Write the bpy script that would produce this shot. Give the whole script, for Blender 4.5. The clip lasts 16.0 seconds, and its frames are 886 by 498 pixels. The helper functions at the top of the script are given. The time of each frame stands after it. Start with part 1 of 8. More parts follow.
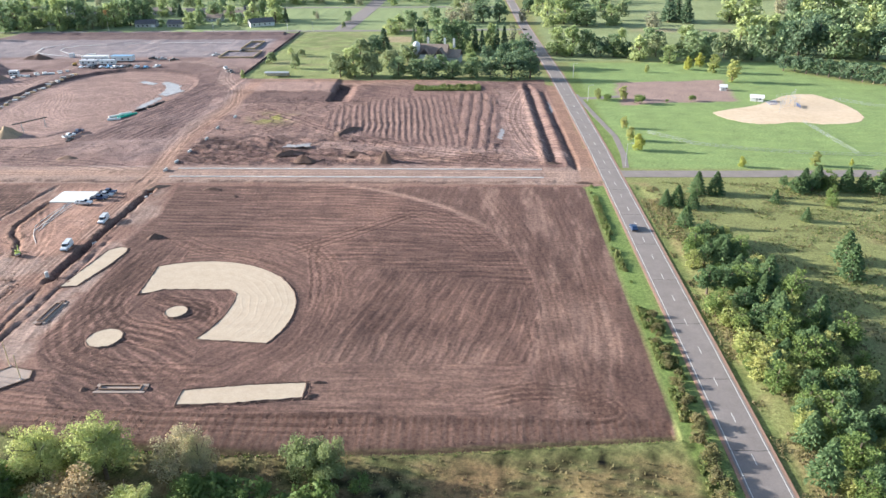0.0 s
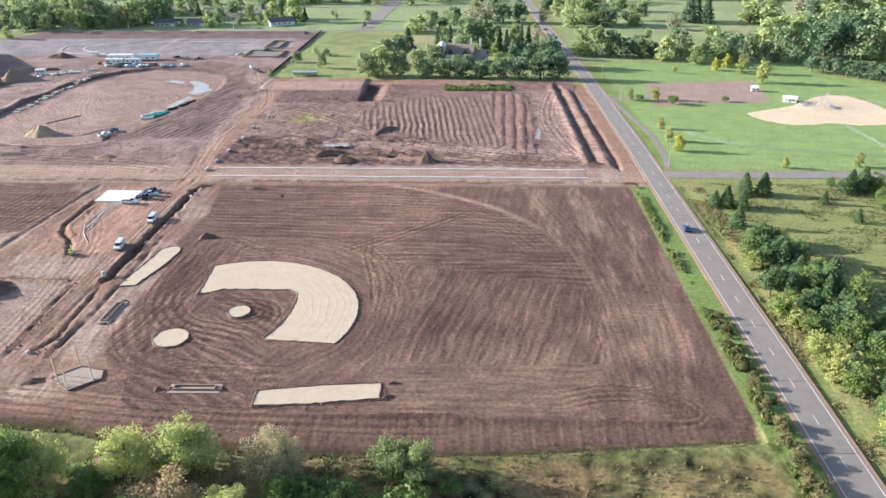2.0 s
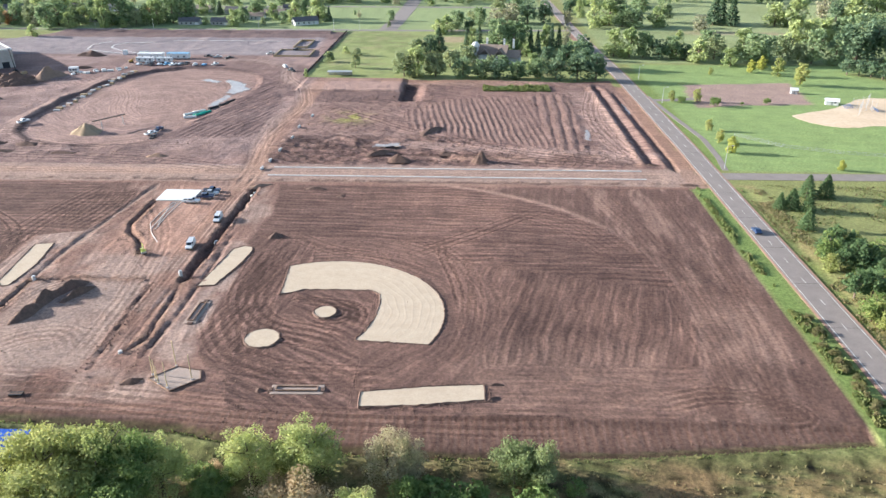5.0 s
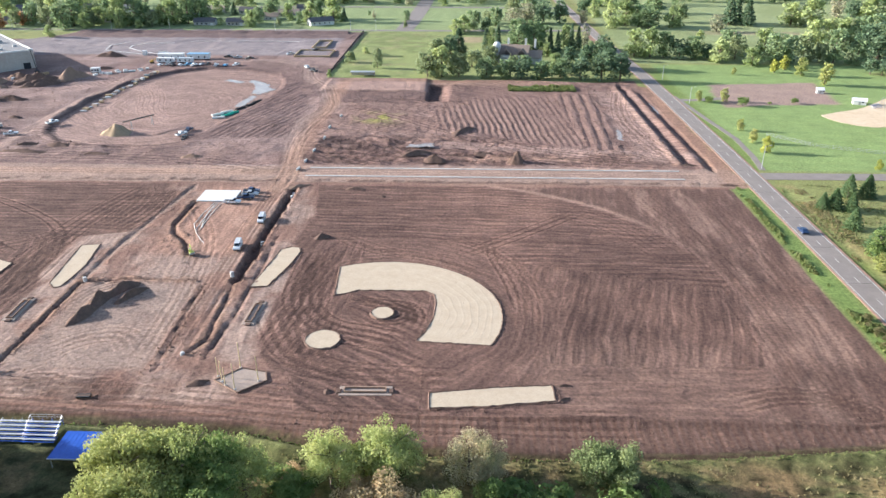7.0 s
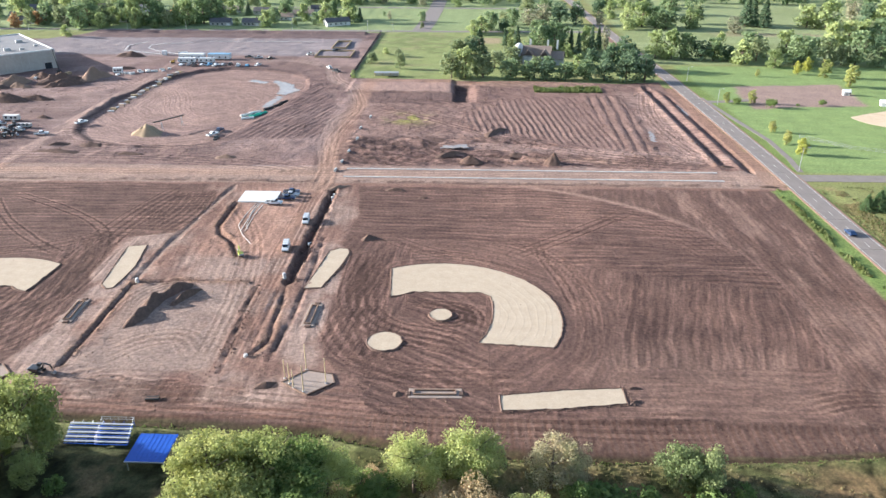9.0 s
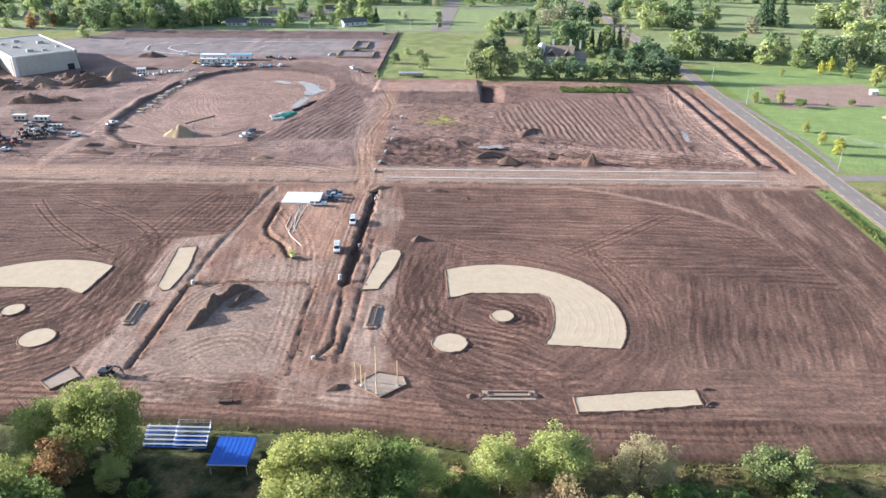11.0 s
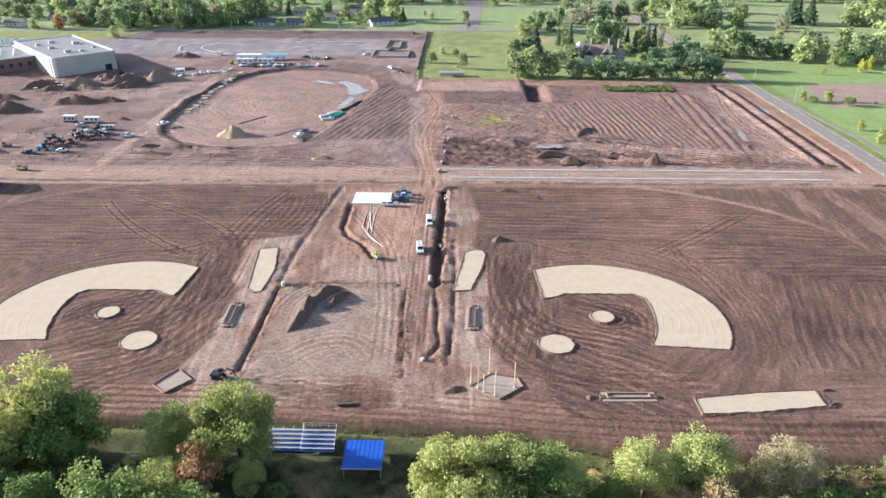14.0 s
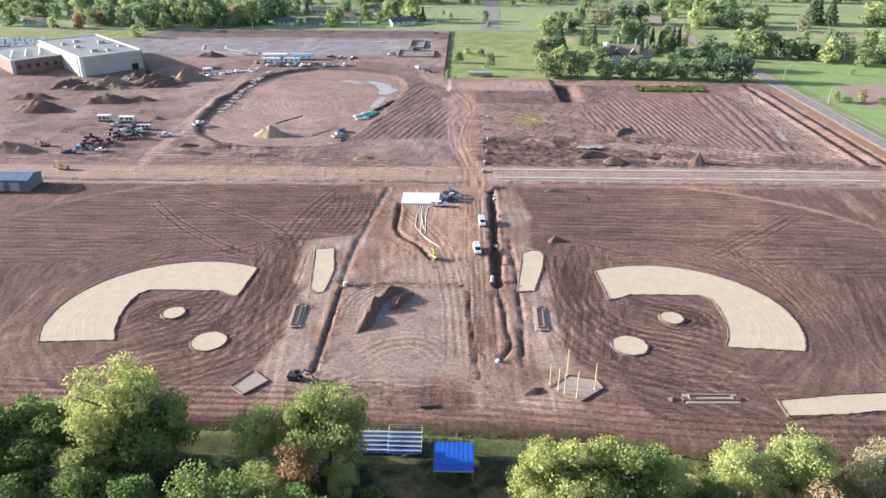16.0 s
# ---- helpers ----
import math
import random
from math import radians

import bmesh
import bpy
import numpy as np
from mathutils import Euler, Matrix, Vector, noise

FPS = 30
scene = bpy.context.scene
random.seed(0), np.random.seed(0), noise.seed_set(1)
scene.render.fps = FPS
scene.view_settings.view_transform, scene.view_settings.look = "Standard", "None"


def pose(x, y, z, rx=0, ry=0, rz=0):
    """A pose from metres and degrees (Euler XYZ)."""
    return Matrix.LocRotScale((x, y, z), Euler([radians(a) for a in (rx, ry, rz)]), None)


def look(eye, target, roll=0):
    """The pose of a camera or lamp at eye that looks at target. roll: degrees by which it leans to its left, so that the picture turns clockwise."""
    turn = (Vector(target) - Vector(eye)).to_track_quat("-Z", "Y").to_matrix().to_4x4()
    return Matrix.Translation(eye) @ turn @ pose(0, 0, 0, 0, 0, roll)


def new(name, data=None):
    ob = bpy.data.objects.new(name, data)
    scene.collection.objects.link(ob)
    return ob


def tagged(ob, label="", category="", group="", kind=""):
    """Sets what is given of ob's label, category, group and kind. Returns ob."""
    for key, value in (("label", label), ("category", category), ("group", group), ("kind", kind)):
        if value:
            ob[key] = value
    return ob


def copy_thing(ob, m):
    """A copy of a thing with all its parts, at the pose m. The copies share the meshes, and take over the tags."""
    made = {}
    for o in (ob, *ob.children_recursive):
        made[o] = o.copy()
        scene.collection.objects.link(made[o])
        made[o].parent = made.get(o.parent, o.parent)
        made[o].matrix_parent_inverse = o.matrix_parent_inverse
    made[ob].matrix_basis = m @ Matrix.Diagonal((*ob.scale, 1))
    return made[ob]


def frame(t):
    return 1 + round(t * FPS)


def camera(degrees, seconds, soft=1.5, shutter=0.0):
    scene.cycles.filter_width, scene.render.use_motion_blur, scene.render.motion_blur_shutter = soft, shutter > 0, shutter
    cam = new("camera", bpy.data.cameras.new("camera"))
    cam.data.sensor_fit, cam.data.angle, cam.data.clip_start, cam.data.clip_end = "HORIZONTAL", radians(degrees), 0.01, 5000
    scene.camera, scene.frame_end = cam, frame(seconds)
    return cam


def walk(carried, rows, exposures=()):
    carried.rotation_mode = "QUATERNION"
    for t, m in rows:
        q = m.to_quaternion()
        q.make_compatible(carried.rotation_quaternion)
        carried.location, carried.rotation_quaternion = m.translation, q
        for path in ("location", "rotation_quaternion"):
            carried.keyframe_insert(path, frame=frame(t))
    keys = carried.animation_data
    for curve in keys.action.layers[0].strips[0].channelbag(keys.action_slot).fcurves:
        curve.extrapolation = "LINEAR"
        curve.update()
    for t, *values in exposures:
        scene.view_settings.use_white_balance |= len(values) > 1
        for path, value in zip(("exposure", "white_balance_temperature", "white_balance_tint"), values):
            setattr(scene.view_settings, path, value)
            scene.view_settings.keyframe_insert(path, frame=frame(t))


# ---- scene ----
cam = camera(62.8, 16.0)
PATH = [
    (0, (88.39, -143.535, 93.963), (88.308, -141.736, 93.094), -0.7),
    (0.5, (84.182, -143.561, 93.962), (84.099, -141.761, 93.092), -0.7),
    (1, (80.06, -143.59, 93.965), (79.978, -141.791, 93.095), -0.6),
    (1.5, (76.036, -143.58, 93.945), (75.955, -141.78, 93.075), -0.6),
    (2, (72.044, -143.551, 93.906), (71.963, -141.752, 93.037), -0.5),
    (2.5, (68.057, -143.549, 93.861), (67.977, -141.749, 92.992), -0.5),
    (3, (64.096, -143.585, 93.823), (64.019, -141.785, 92.955), -0.4),
    (3.5, (60.197, -143.642, 93.797), (60.121, -141.842, 92.929), -0.3),
    (4, (56.395, -143.697, 93.777), (56.321, -141.897, 92.909), -0.2),
    (6.5, (37.846, -143.679, 93.556), (37.78, -141.878, 92.689), -0.0),
    (7, (34.093, -143.689, 93.526), (34.028, -141.888, 92.659), -0.1),
    (7.5, (30.305, -143.684, 93.48), (30.241, -141.882, 92.614), -0.0),
    (8, (26.51, -143.621, 93.437), (26.449, -141.819, 92.572), 0.0),
    (8.5, (22.636, -143.523, 93.428), (22.576, -141.721, 92.562), 0.1),
    (9, (18.753, -143.472, 93.414), (18.695, -141.67, 92.549), 0.1),
    (11.5, (-1.069, -143.455, 93.626), (-1.12, -141.653, 92.76), 0.1),
    (12, (-5.172, -143.406, 93.611), (-5.223, -141.604, 92.745), 0.2),
    (12.5, (-9.412, -143.321, 93.571), (-9.461, -141.519, 92.705), 0.1),
    (13, (-13.662, -143.195, 93.508), (-13.71, -141.393, 92.641), 0.0),
    (13.5, (-17.911, -143.091, 93.415), (-17.96, -141.289, 92.549), -0.0),
    (14, (-22.07, -142.93, 93.298), (-22.119, -141.128, 92.431), -0.1),
    (14.5, (-26.317, -142.753, 93.2), (-26.367, -140.951, 92.333), -0.1),
    (15, (-30.568, -142.608, 93.118), (-30.618, -140.806, 92.251), -0.1),
    (15.5, (-34.834, -142.503, 93.064), (-34.883, -140.701, 92.197), -0.0),
    (16, (-39.082, -142.407, 93.02), (-39.129, -140.605, 92.153), 0.0),
]
walk(cam, [(t, look(eye, target, roll)) for t, eye, target, roll in PATH], [(0.0, 1.62, 6040, 10), (16.0, 1.62, 6040, 10)])

# ---- light ----
SUN_ELEV, SUN_DIR = 15.5, Vector((-1.0, 0.16, 0.0))
world = bpy.data.worlds.new("sky")
scene.world = world
world.use_nodes = True
wn = world.node_tree
sky = wn.nodes.new("ShaderNodeTexSky")
sky.sky_type = "NISHITA"
sky.sun_disc = False
sky.sun_elevation = radians(SUN_ELEV)
sky.sun_rotation = radians(279)
sky.air_density, sky.dust_density = 1.0, 1.5
wn.nodes["Background"].inputs[1].default_value = 0.1
wn.links.new(sky.outputs[0], wn.nodes["Background"].inputs[0])
sun = new("sun", bpy.data.lights.new("sun", "SUN"))
sun.data.energy, sun.data.angle, sun.data.color = 5.0, radians(0.6), (1.0, 0.94, 0.86)
sun_from = Vector((SUN_DIR.x, SUN_DIR.y, math.tan(radians(SUN_ELEV))))
sun.matrix_world = look(sun_from * 300, (0, 0, 0))

# ---- materials ----
def nodes_of(name):
    m = bpy.data.materials.new(name)
    m.use_nodes = True
    t = m.node_tree
    return m, t, t.nodes["Principled BSDF"]


def noise_node(t, scale, detail=4, rough=0.6, coord=None):
    n = t.nodes.new("ShaderNodeTexNoise")
    n.inputs["Scale"].default_value, n.inputs["Detail"].default_value, n.inputs["Roughness"].default_value = scale, detail, rough
    if coord is not None:
        t.links.new(coord, n.inputs["Vector"])
    return n


def ramp(t, src, lo, hi, a=0.3, b=0.7):
    r = t.nodes.new("ShaderNodeMapRange")
    r.inputs["From Min"].default_value, r.inputs["From Max"].default_value = a, b
    r.inputs["To Min"].default_value, r.inputs["To Max"].default_value = lo, hi
    t.links.new(src, r.inputs["Value"])
    return r.outputs[0]


def mix(t, fac, a, b, mode="MIX"):
    m = t.nodes.new("ShaderNodeMix")
    m.data_type, m.blend_type = "RGBA", mode
    for sock, v in ((m.inputs[0], fac), (m.inputs[6], a), (m.inputs[7], b)):
        if isinstance(v, (int, float)):
            sock.default_value = v
        elif isinstance(v, tuple):
            sock.default_value = (*v, 1)
        else:
            t.links.new(v, sock)
    return m.outputs[2]


def surface(name, a, b, scale=1.0, rough=0.8, metal=0.0, bump=0.0, vary=0.0, spec=0.3, fine=6.0):
    """Two colours mixed by noise at two sizes, roughness and relief."""
    m, t, p = nodes_of(name)
    co = t.nodes.new("ShaderNodeNewGeometry").outputs["Position"]
    n1, n2 = noise_node(t, scale, 5, 0.65, co), noise_node(t, scale * fine, 3, 0.6, co)
    col = mix(t, ramp(t, n1.outputs[0], 0, 1), a, b)
    col = mix(t, 1.0, col, mix(t, n2.outputs[0], (0.78, 0.78, 0.78), (1.22, 1.22, 1.22)), "MULTIPLY")
    if vary:
        oi = t.nodes.new("ShaderNodeObjectInfo").outputs["Random"]
        col = mix(t, 1.0, col, mix(t, oi, (1 - vary,) * 3, (1 + vary,) * 3), "MULTIPLY")
    t.links.new(col, p.inputs["Base Color"])
    p.inputs["Roughness"].default_value, p.inputs["Metallic"].default_value = rough, metal
    p.inputs["Specular IOR Level"].default_value = spec
    if bump:
        bn = t.nodes.new("ShaderNodeBump")
        bn.inputs["Strength"].default_value, bn.inputs["Distance"].default_value = 0.6, bump
        t.links.new(n2.outputs[0], bn.inputs["Height"])
        t.links.new(bn.outputs[0], p.inputs["Normal"])
    return m


def leaf_material(name, a, b, c):
    """Foliage: colour differs from leaf clump to leaf clump and from tree to tree, and lets some light through."""
    m, t, p = nodes_of(name)
    geo = t.nodes.new("ShaderNodeNewGeometry")
    oi = t.nodes.new("ShaderNodeObjectInfo").outputs["Random"]
    n = noise_node(t, 0.35, 3, 0.6, geo.outputs["Position"])
    col = mix(t, ramp(t, geo.outputs["Random Per Island"], 0.2, 0.8, 0, 1), a, b)
    col = mix(t, ramp(t, n.outputs[0], 0, 0.8, 0.45, 0.75), col, c)
    col = mix(t, 1.0, col, mix(t, oi, (0.8, 0.85, 0.8), (1.18, 1.15, 1.15)), "MULTIPLY")
    t.links.new(col, p.inputs["Base Color"])
    p.inputs["Roughness"].default_value = 0.7
    p.inputs["Specular IOR Level"].default_value = 0.2
    tr = t.nodes.new("ShaderNodeBsdfTranslucent")
    t.links.new(col, tr.inputs["Color"])
    mx = t.nodes.new("ShaderNodeMixShader")
    mx.inputs[0].default_value = 0.38
    t.links.new(p.outputs[0], mx.inputs[1])
    t.links.new(tr.outputs[0], mx.inputs[2])
    t.links.new(mx.outputs[0], t.nodes["Material Output"].inputs[0])
    return m


def ground_material():
    """Earth and turf: the albedo of the zone, broken up by clods, damp blotches and blades."""
    m, t, p = nodes_of("earth_and_turf")
    at = t.nodes.new("ShaderNodeAttribute")
    at.attribute_name = "albedo"
    tf = t.nodes.new("ShaderNodeAttribute")
    tf.attribute_name = "turf"
    co = t.nodes.new("ShaderNodeNewGeometry").outputs["Position"]
    clod, grain, blotch = noise_node(t, 1.1, 6, 0.7, co), noise_node(t, 4.5, 4, 0.7, co), noise_node(t, 0.12, 4, 0.6, co)
    col = mix(t, 1.0, at.outputs["Color"], mix(t, ramp(t, clod.outputs[0], 0, 1), (0.54, 0.54, 0.56), (1.4, 1.38, 1.36)), "MULTIPLY")
    col = mix(t, 1.0, col, mix(t, ramp(t, blotch.outputs[0], 0, 1), (0.86, 0.85, 0.86), (1.12, 1.12, 1.1)), "MULTIPLY")
    blade = mix(t, 1.0, col, mix(t, ramp(t, grain.outputs[0], 0, 1), (0.6, 0.66, 0.5), (1.35, 1.3, 1.3)), "MULTIPLY")
    cb = t.nodes.new("ShaderNodeAttribute")
    cb.attribute_name = "comb"
    sc = t.nodes.new("ShaderNodeVectorMath")
    sc.operation = "MULTIPLY"
    sc.inputs[1].default_value = (1.0, 0.09, 1.0)
    t.links.new(cb.outputs["Vector"], sc.inputs[0])
    rake, swath = noise_node(t, 1.15, 3, 0.55, sc.outputs[0]), noise_node(t, 0.33, 3, 0.6, sc.outputs[0])
    earth = mix(t, 1.0, col, mix(t, ramp(t, rake.outputs[0], 0, 1, 0.32, 0.68), (0.66, 0.66, 0.67), (1.28, 1.27, 1.26)), "MULTIPLY")
    earth = mix(t, 1.0, earth, mix(t, ramp(t, swath.outputs[0], 0, 1, 0.35, 0.65), (0.8, 0.79, 0.8), (1.18, 1.18, 1.17)), "MULTIPLY")
    sep = t.nodes.new("ShaderNodeSeparateXYZ")
    t.links.new(cb.outputs["Vector"], sep.inputs[0])
    phase = t.nodes.new("ShaderNodeMath")
    phase.operation = "MULTIPLY_ADD"
    phase.inputs[1].default_value = math.tau / 2.75
    drift = t.nodes.new("ShaderNodeMath")
    drift.operation = "MULTIPLY"
    drift.inputs[1].default_value = 3.0
    t.links.new(swath.outputs[0], drift.inputs[0])
    t.links.new(sep.outputs["X"], phase.inputs[0])
    t.links.new(drift.outputs[0], phase.inputs[2])
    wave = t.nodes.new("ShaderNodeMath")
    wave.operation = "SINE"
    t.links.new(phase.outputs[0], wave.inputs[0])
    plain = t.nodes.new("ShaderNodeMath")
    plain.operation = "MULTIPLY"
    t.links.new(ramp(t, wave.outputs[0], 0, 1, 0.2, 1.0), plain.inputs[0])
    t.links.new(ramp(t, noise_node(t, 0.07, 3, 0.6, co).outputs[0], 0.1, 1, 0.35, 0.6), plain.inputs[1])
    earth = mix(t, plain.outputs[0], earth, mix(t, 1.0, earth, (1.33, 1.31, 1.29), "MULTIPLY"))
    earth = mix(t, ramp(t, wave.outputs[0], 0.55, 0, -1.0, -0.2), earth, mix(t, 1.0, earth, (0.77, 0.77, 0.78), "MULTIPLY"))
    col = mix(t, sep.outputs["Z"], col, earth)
    rt = t.nodes.new("ShaderNodeAttribute")
    rt.attribute_name = "rut"
    rsep = t.nodes.new("ShaderNodeSeparateXYZ")
    t.links.new(rt.outputs["Vector"], rsep.inputs[0])
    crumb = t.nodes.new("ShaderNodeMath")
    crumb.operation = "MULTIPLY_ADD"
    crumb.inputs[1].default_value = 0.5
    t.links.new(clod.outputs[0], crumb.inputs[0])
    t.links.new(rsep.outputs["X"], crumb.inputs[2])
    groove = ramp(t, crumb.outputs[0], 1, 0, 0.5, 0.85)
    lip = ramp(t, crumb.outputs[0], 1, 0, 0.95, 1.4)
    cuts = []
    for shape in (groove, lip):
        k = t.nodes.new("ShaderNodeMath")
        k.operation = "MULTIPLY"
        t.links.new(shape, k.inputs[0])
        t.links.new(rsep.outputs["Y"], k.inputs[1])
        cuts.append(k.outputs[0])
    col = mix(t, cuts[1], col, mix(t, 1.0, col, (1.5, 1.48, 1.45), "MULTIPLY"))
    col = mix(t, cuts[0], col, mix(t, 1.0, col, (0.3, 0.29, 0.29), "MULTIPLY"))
    col = mix(t, tf.outputs["Fac"], col, blade)
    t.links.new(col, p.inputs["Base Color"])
    p.inputs["Roughness"].default_value = 0.95
    p.inputs["Specular IOR Level"].default_value = 0.1
    add = t.nodes.new("ShaderNodeMath")
    t.links.new(clod.outputs[0], add.inputs[0])
    wr = t.nodes.new("ShaderNodeMath")
    wr.operation = "MULTIPLY"
    t.links.new(rake.outputs[0], wr.inputs[0])
    t.links.new(sep.outputs["Z"], wr.inputs[1])
    ad2 = t.nodes.new("ShaderNodeMath")
    ad2.operation = "MULTIPLY_ADD"
    ad2.inputs[1].default_value = 1.3
    t.links.new(wr.outputs[0], ad2.inputs[0])
    t.links.new(grain.outputs[0], ad2.inputs[2])
    t.links.new(ad2.outputs[0], add.inputs[1])
    bn = t.nodes.new("ShaderNodeBump")
    bn.inputs["Strength"].default_value, bn.inputs["Distance"].default_value = 0.8, 0.16
    t.links.new(add.outputs[0], bn.inputs["Height"])
    t.links.new(bn.outputs[0], p.inputs["Normal"])
    return m


EARTH = ground_material()
ASPHALT = surface("asphalt", (0.185, 0.158, 0.142), (0.235, 0.203, 0.185), 0.25, 0.85, fine=14, bump=0.004)
LINE_PAINT = surface("road_paint", (0.7, 0.68, 0.62), (0.5, 0.48, 0.45), 2.0, 0.7)
SAND = surface("infield_sand", (0.41, 0.33, 0.243), (0.465, 0.38, 0.285), 0.35, 0.95, fine=9, bump=0.03, spec=0.1)
SAND_PALE = surface("park_sand", (0.5, 0.38, 0.26), (0.58, 0.46, 0.33), 0.08, 0.95, spec=0.1)
PAD_FILL = surface("compacted_pale_fill", (0.27, 0.21, 0.175), (0.34, 0.27, 0.225), 0.6, 0.95, fine=9, bump=0.03)
CONCRETE = surface("concrete", (0.42, 0.42, 0.42), (0.55, 0.54, 0.52), 0.4, 0.85, fine=8)
SLAB_WHITE = surface("white_insulation_sheet", (0.55, 0.56, 0.55), (0.64, 0.64, 0.62), 0.6, 0.6)
SPOIL = surface("dug_soil", (0.1, 0.068, 0.056), (0.17, 0.11, 0.085), 0.8, 0.97, bump=0.12, fine=4, spec=0.1)
SPOIL_LIGHT = surface("dug_subsoil", (0.2, 0.135, 0.1), (0.28, 0.19, 0.14), 0.7, 0.97, bump=0.1, fine=4, spec=0.1)
SAND_TAN = surface("stockpiled_sand", (0.29, 0.215, 0.14), (0.36, 0.27, 0.18), 0.5, 0.97, bump=0.05, spec=0.1)
WATER = surface("muddy_water", (0.26, 0.22, 0.2), (0.34, 0.3, 0.28), 0.15, 0.25, spec=0.5)
BARK = surface("bark", (0.1, 0.075, 0.055), (0.18, 0.14, 0.11), 2.0, 0.95)
LEAF_GREEN = leaf_material("green_leaves", (0.11, 0.17, 0.055), (0.2, 0.27, 0.085), (0.25, 0.285, 0.09))
LEAF_LIME = leaf_material("yellow_green_leaves", (0.28, 0.315, 0.11), (0.4, 0.42, 0.15), (0.38, 0.36, 0.145))
# next three: distance haze put into the leaf colours, paler and bluer
HAZED_GREEN = leaf_material("distant_green_leaves", (0.17, 0.24, 0.125), (0.25, 0.32, 0.165), (0.27, 0.33, 0.165))
HAZED_LIME = leaf_material("distant_yellow_green_leaves", (0.29, 0.36, 0.155), (0.38, 0.43, 0.19), (0.35, 0.38, 0.18))
HAZED_DARK = leaf_material("distant_dark_leaves", (0.1, 0.16, 0.1), (0.16, 0.225, 0.13), (0.18, 0.24, 0.13))
FAR_SAGE = leaf_material("distant_grey_green_leaves", (0.23, 0.28, 0.15), (0.31, 0.35, 0.19), (0.33, 0.35, 0.18))
FAR_TAN = leaf_material("distant_thinning_leaves", (0.3, 0.29, 0.2), (0.38, 0.36, 0.25), (0.32, 0.34, 0.2))
LEAF_VERGE = leaf_material("brownish_green_leaves", (0.15, 0.155, 0.06), (0.23, 0.205, 0.1), (0.25, 0.19, 0.11))
LEAF_YELLOW = leaf_material("golden_leaves", (0.41, 0.41, 0.1), (0.5, 0.49, 0.13), (0.4, 0.43, 0.11))
LEAF_RUST = leaf_material("rust_leaves", (0.4, 0.22, 0.12), (0.48, 0.28, 0.15), (0.36, 0.28, 0.12))
LEAF_TAN = leaf_material("thinning_tan_leaves", (0.36, 0.3, 0.19), (0.47, 0.4, 0.26), (0.34, 0.38, 0.17))
LEAF_PALE = leaf_material("pale_lime_leaves", (0.37, 0.41, 0.15), (0.49, 0.52, 0.2), (0.48, 0.45, 0.2))
LEAF_GOLDBROWN = leaf_material("ochre_leaves", (0.432, 0.295, 0.162), (0.558, 0.419, 0.263), (0.375, 0.341, 0.186))
LEAF_SAGE = leaf_material("grey_green_leaves", (0.17, 0.21, 0.1), (0.26, 0.3, 0.135), (0.23, 0.28, 0.11))
NEEDLE = leaf_material("dark_green_needles", (0.085, 0.145, 0.065), (0.15, 0.22, 0.1), (0.15, 0.21, 0.085))
WEED = leaf_material("weeds", (0.1, 0.14, 0.045), (0.17, 0.2, 0.07), (0.19, 0.165, 0.075))
DRYGRASS = leaf_material("dry_grass", (0.19, 0.16, 0.08), (0.27, 0.22, 0.12), (0.17, 0.18, 0.075))
ALU = surface("aluminium", (0.45, 0.46, 0.48), (0.55, 0.56, 0.58), 1.0, 0.45, 0.6)
BLUE = surface("blue_coated_metal", (0.012, 0.07, 0.36), (0.02, 0.1, 0.45), 0.4, 0.45)
WHITE = surface("white_paint", (0.55, 0.56, 0.57), (0.65, 0.65, 0.65), 0.7, 0.5)
WOODPOLE = surface("yellow_pine", (0.5, 0.39, 0.22), (0.62, 0.5, 0.31), 1.0, 0.8)
BLACK = surface("black_rubber", (0.02, 0.02, 0.022), (0.04, 0.04, 0.042), 2.0, 0.8)
STEEL = surface("galvanised_steel", (0.3, 0.31, 0.32), (0.42, 0.43, 0.44), 1.0, 0.5, 0.5)
GLASS = surface("dark_tinted_glass", (0.02, 0.025, 0.03), (0.03, 0.035, 0.045), 1.0, 0.08, spec=0.8)
LAMP = surface("lamp_lens", (0.6, 0.58, 0.55), (0.7, 0.68, 0.64), 1.0, 0.2)
HIVIS = surface("yellow_green_machine_paint", (0.3, 0.35, 0.06), (0.36, 0.4, 0.08), 1.0, 0.5)
CAT = surface("yellow_machine_paint", (0.36, 0.22, 0.04), (0.42, 0.27, 0.06), 1.0, 0.5)
PIPE_WHITE = surface("white_plastic_pipe", (0.6, 0.58, 0.54), (0.7, 0.68, 0.64), 1.0, 0.5)
PIPE_GREEN = surface("green_plastic_pipe", (0.02, 0.3, 0.2), (0.04, 0.38, 0.26), 1.0, 0.5)
SILT_CLOTH = surface("black_silt_fabric", (0.03, 0.028, 0.027), (0.06, 0.052, 0.045), 0.7, 0.9)
WALL_CREAM = surface("cream_precast_panel", (0.36, 0.33, 0.3), (0.42, 0.39, 0.36), 0.15, 0.85)
WALL_BRICK = surface("brown_brick", (0.17, 0.115, 0.1), (0.22, 0.15, 0.13), 0.4, 0.9)
ROOF_GREY = surface("grey_roof_membrane", (0.19, 0.185, 0.185), (0.23, 0.225, 0.225), 0.1, 0.8)
ROOF_DARK = surface("dark_shingles", (0.07, 0.068, 0.075), (0.13, 0.125, 0.13), 0.8, 0.9, vary=0.3)
ROOF_BROWN = surface("brown_shingles", (0.22, 0.17, 0.14), (0.3, 0.24, 0.2), 0.8, 0.9, vary=0.2)
SIDING = surface("pale_siding", (0.42, 0.41, 0.4), (0.52, 0.51, 0.49), 0.5, 0.8, vary=0.25)
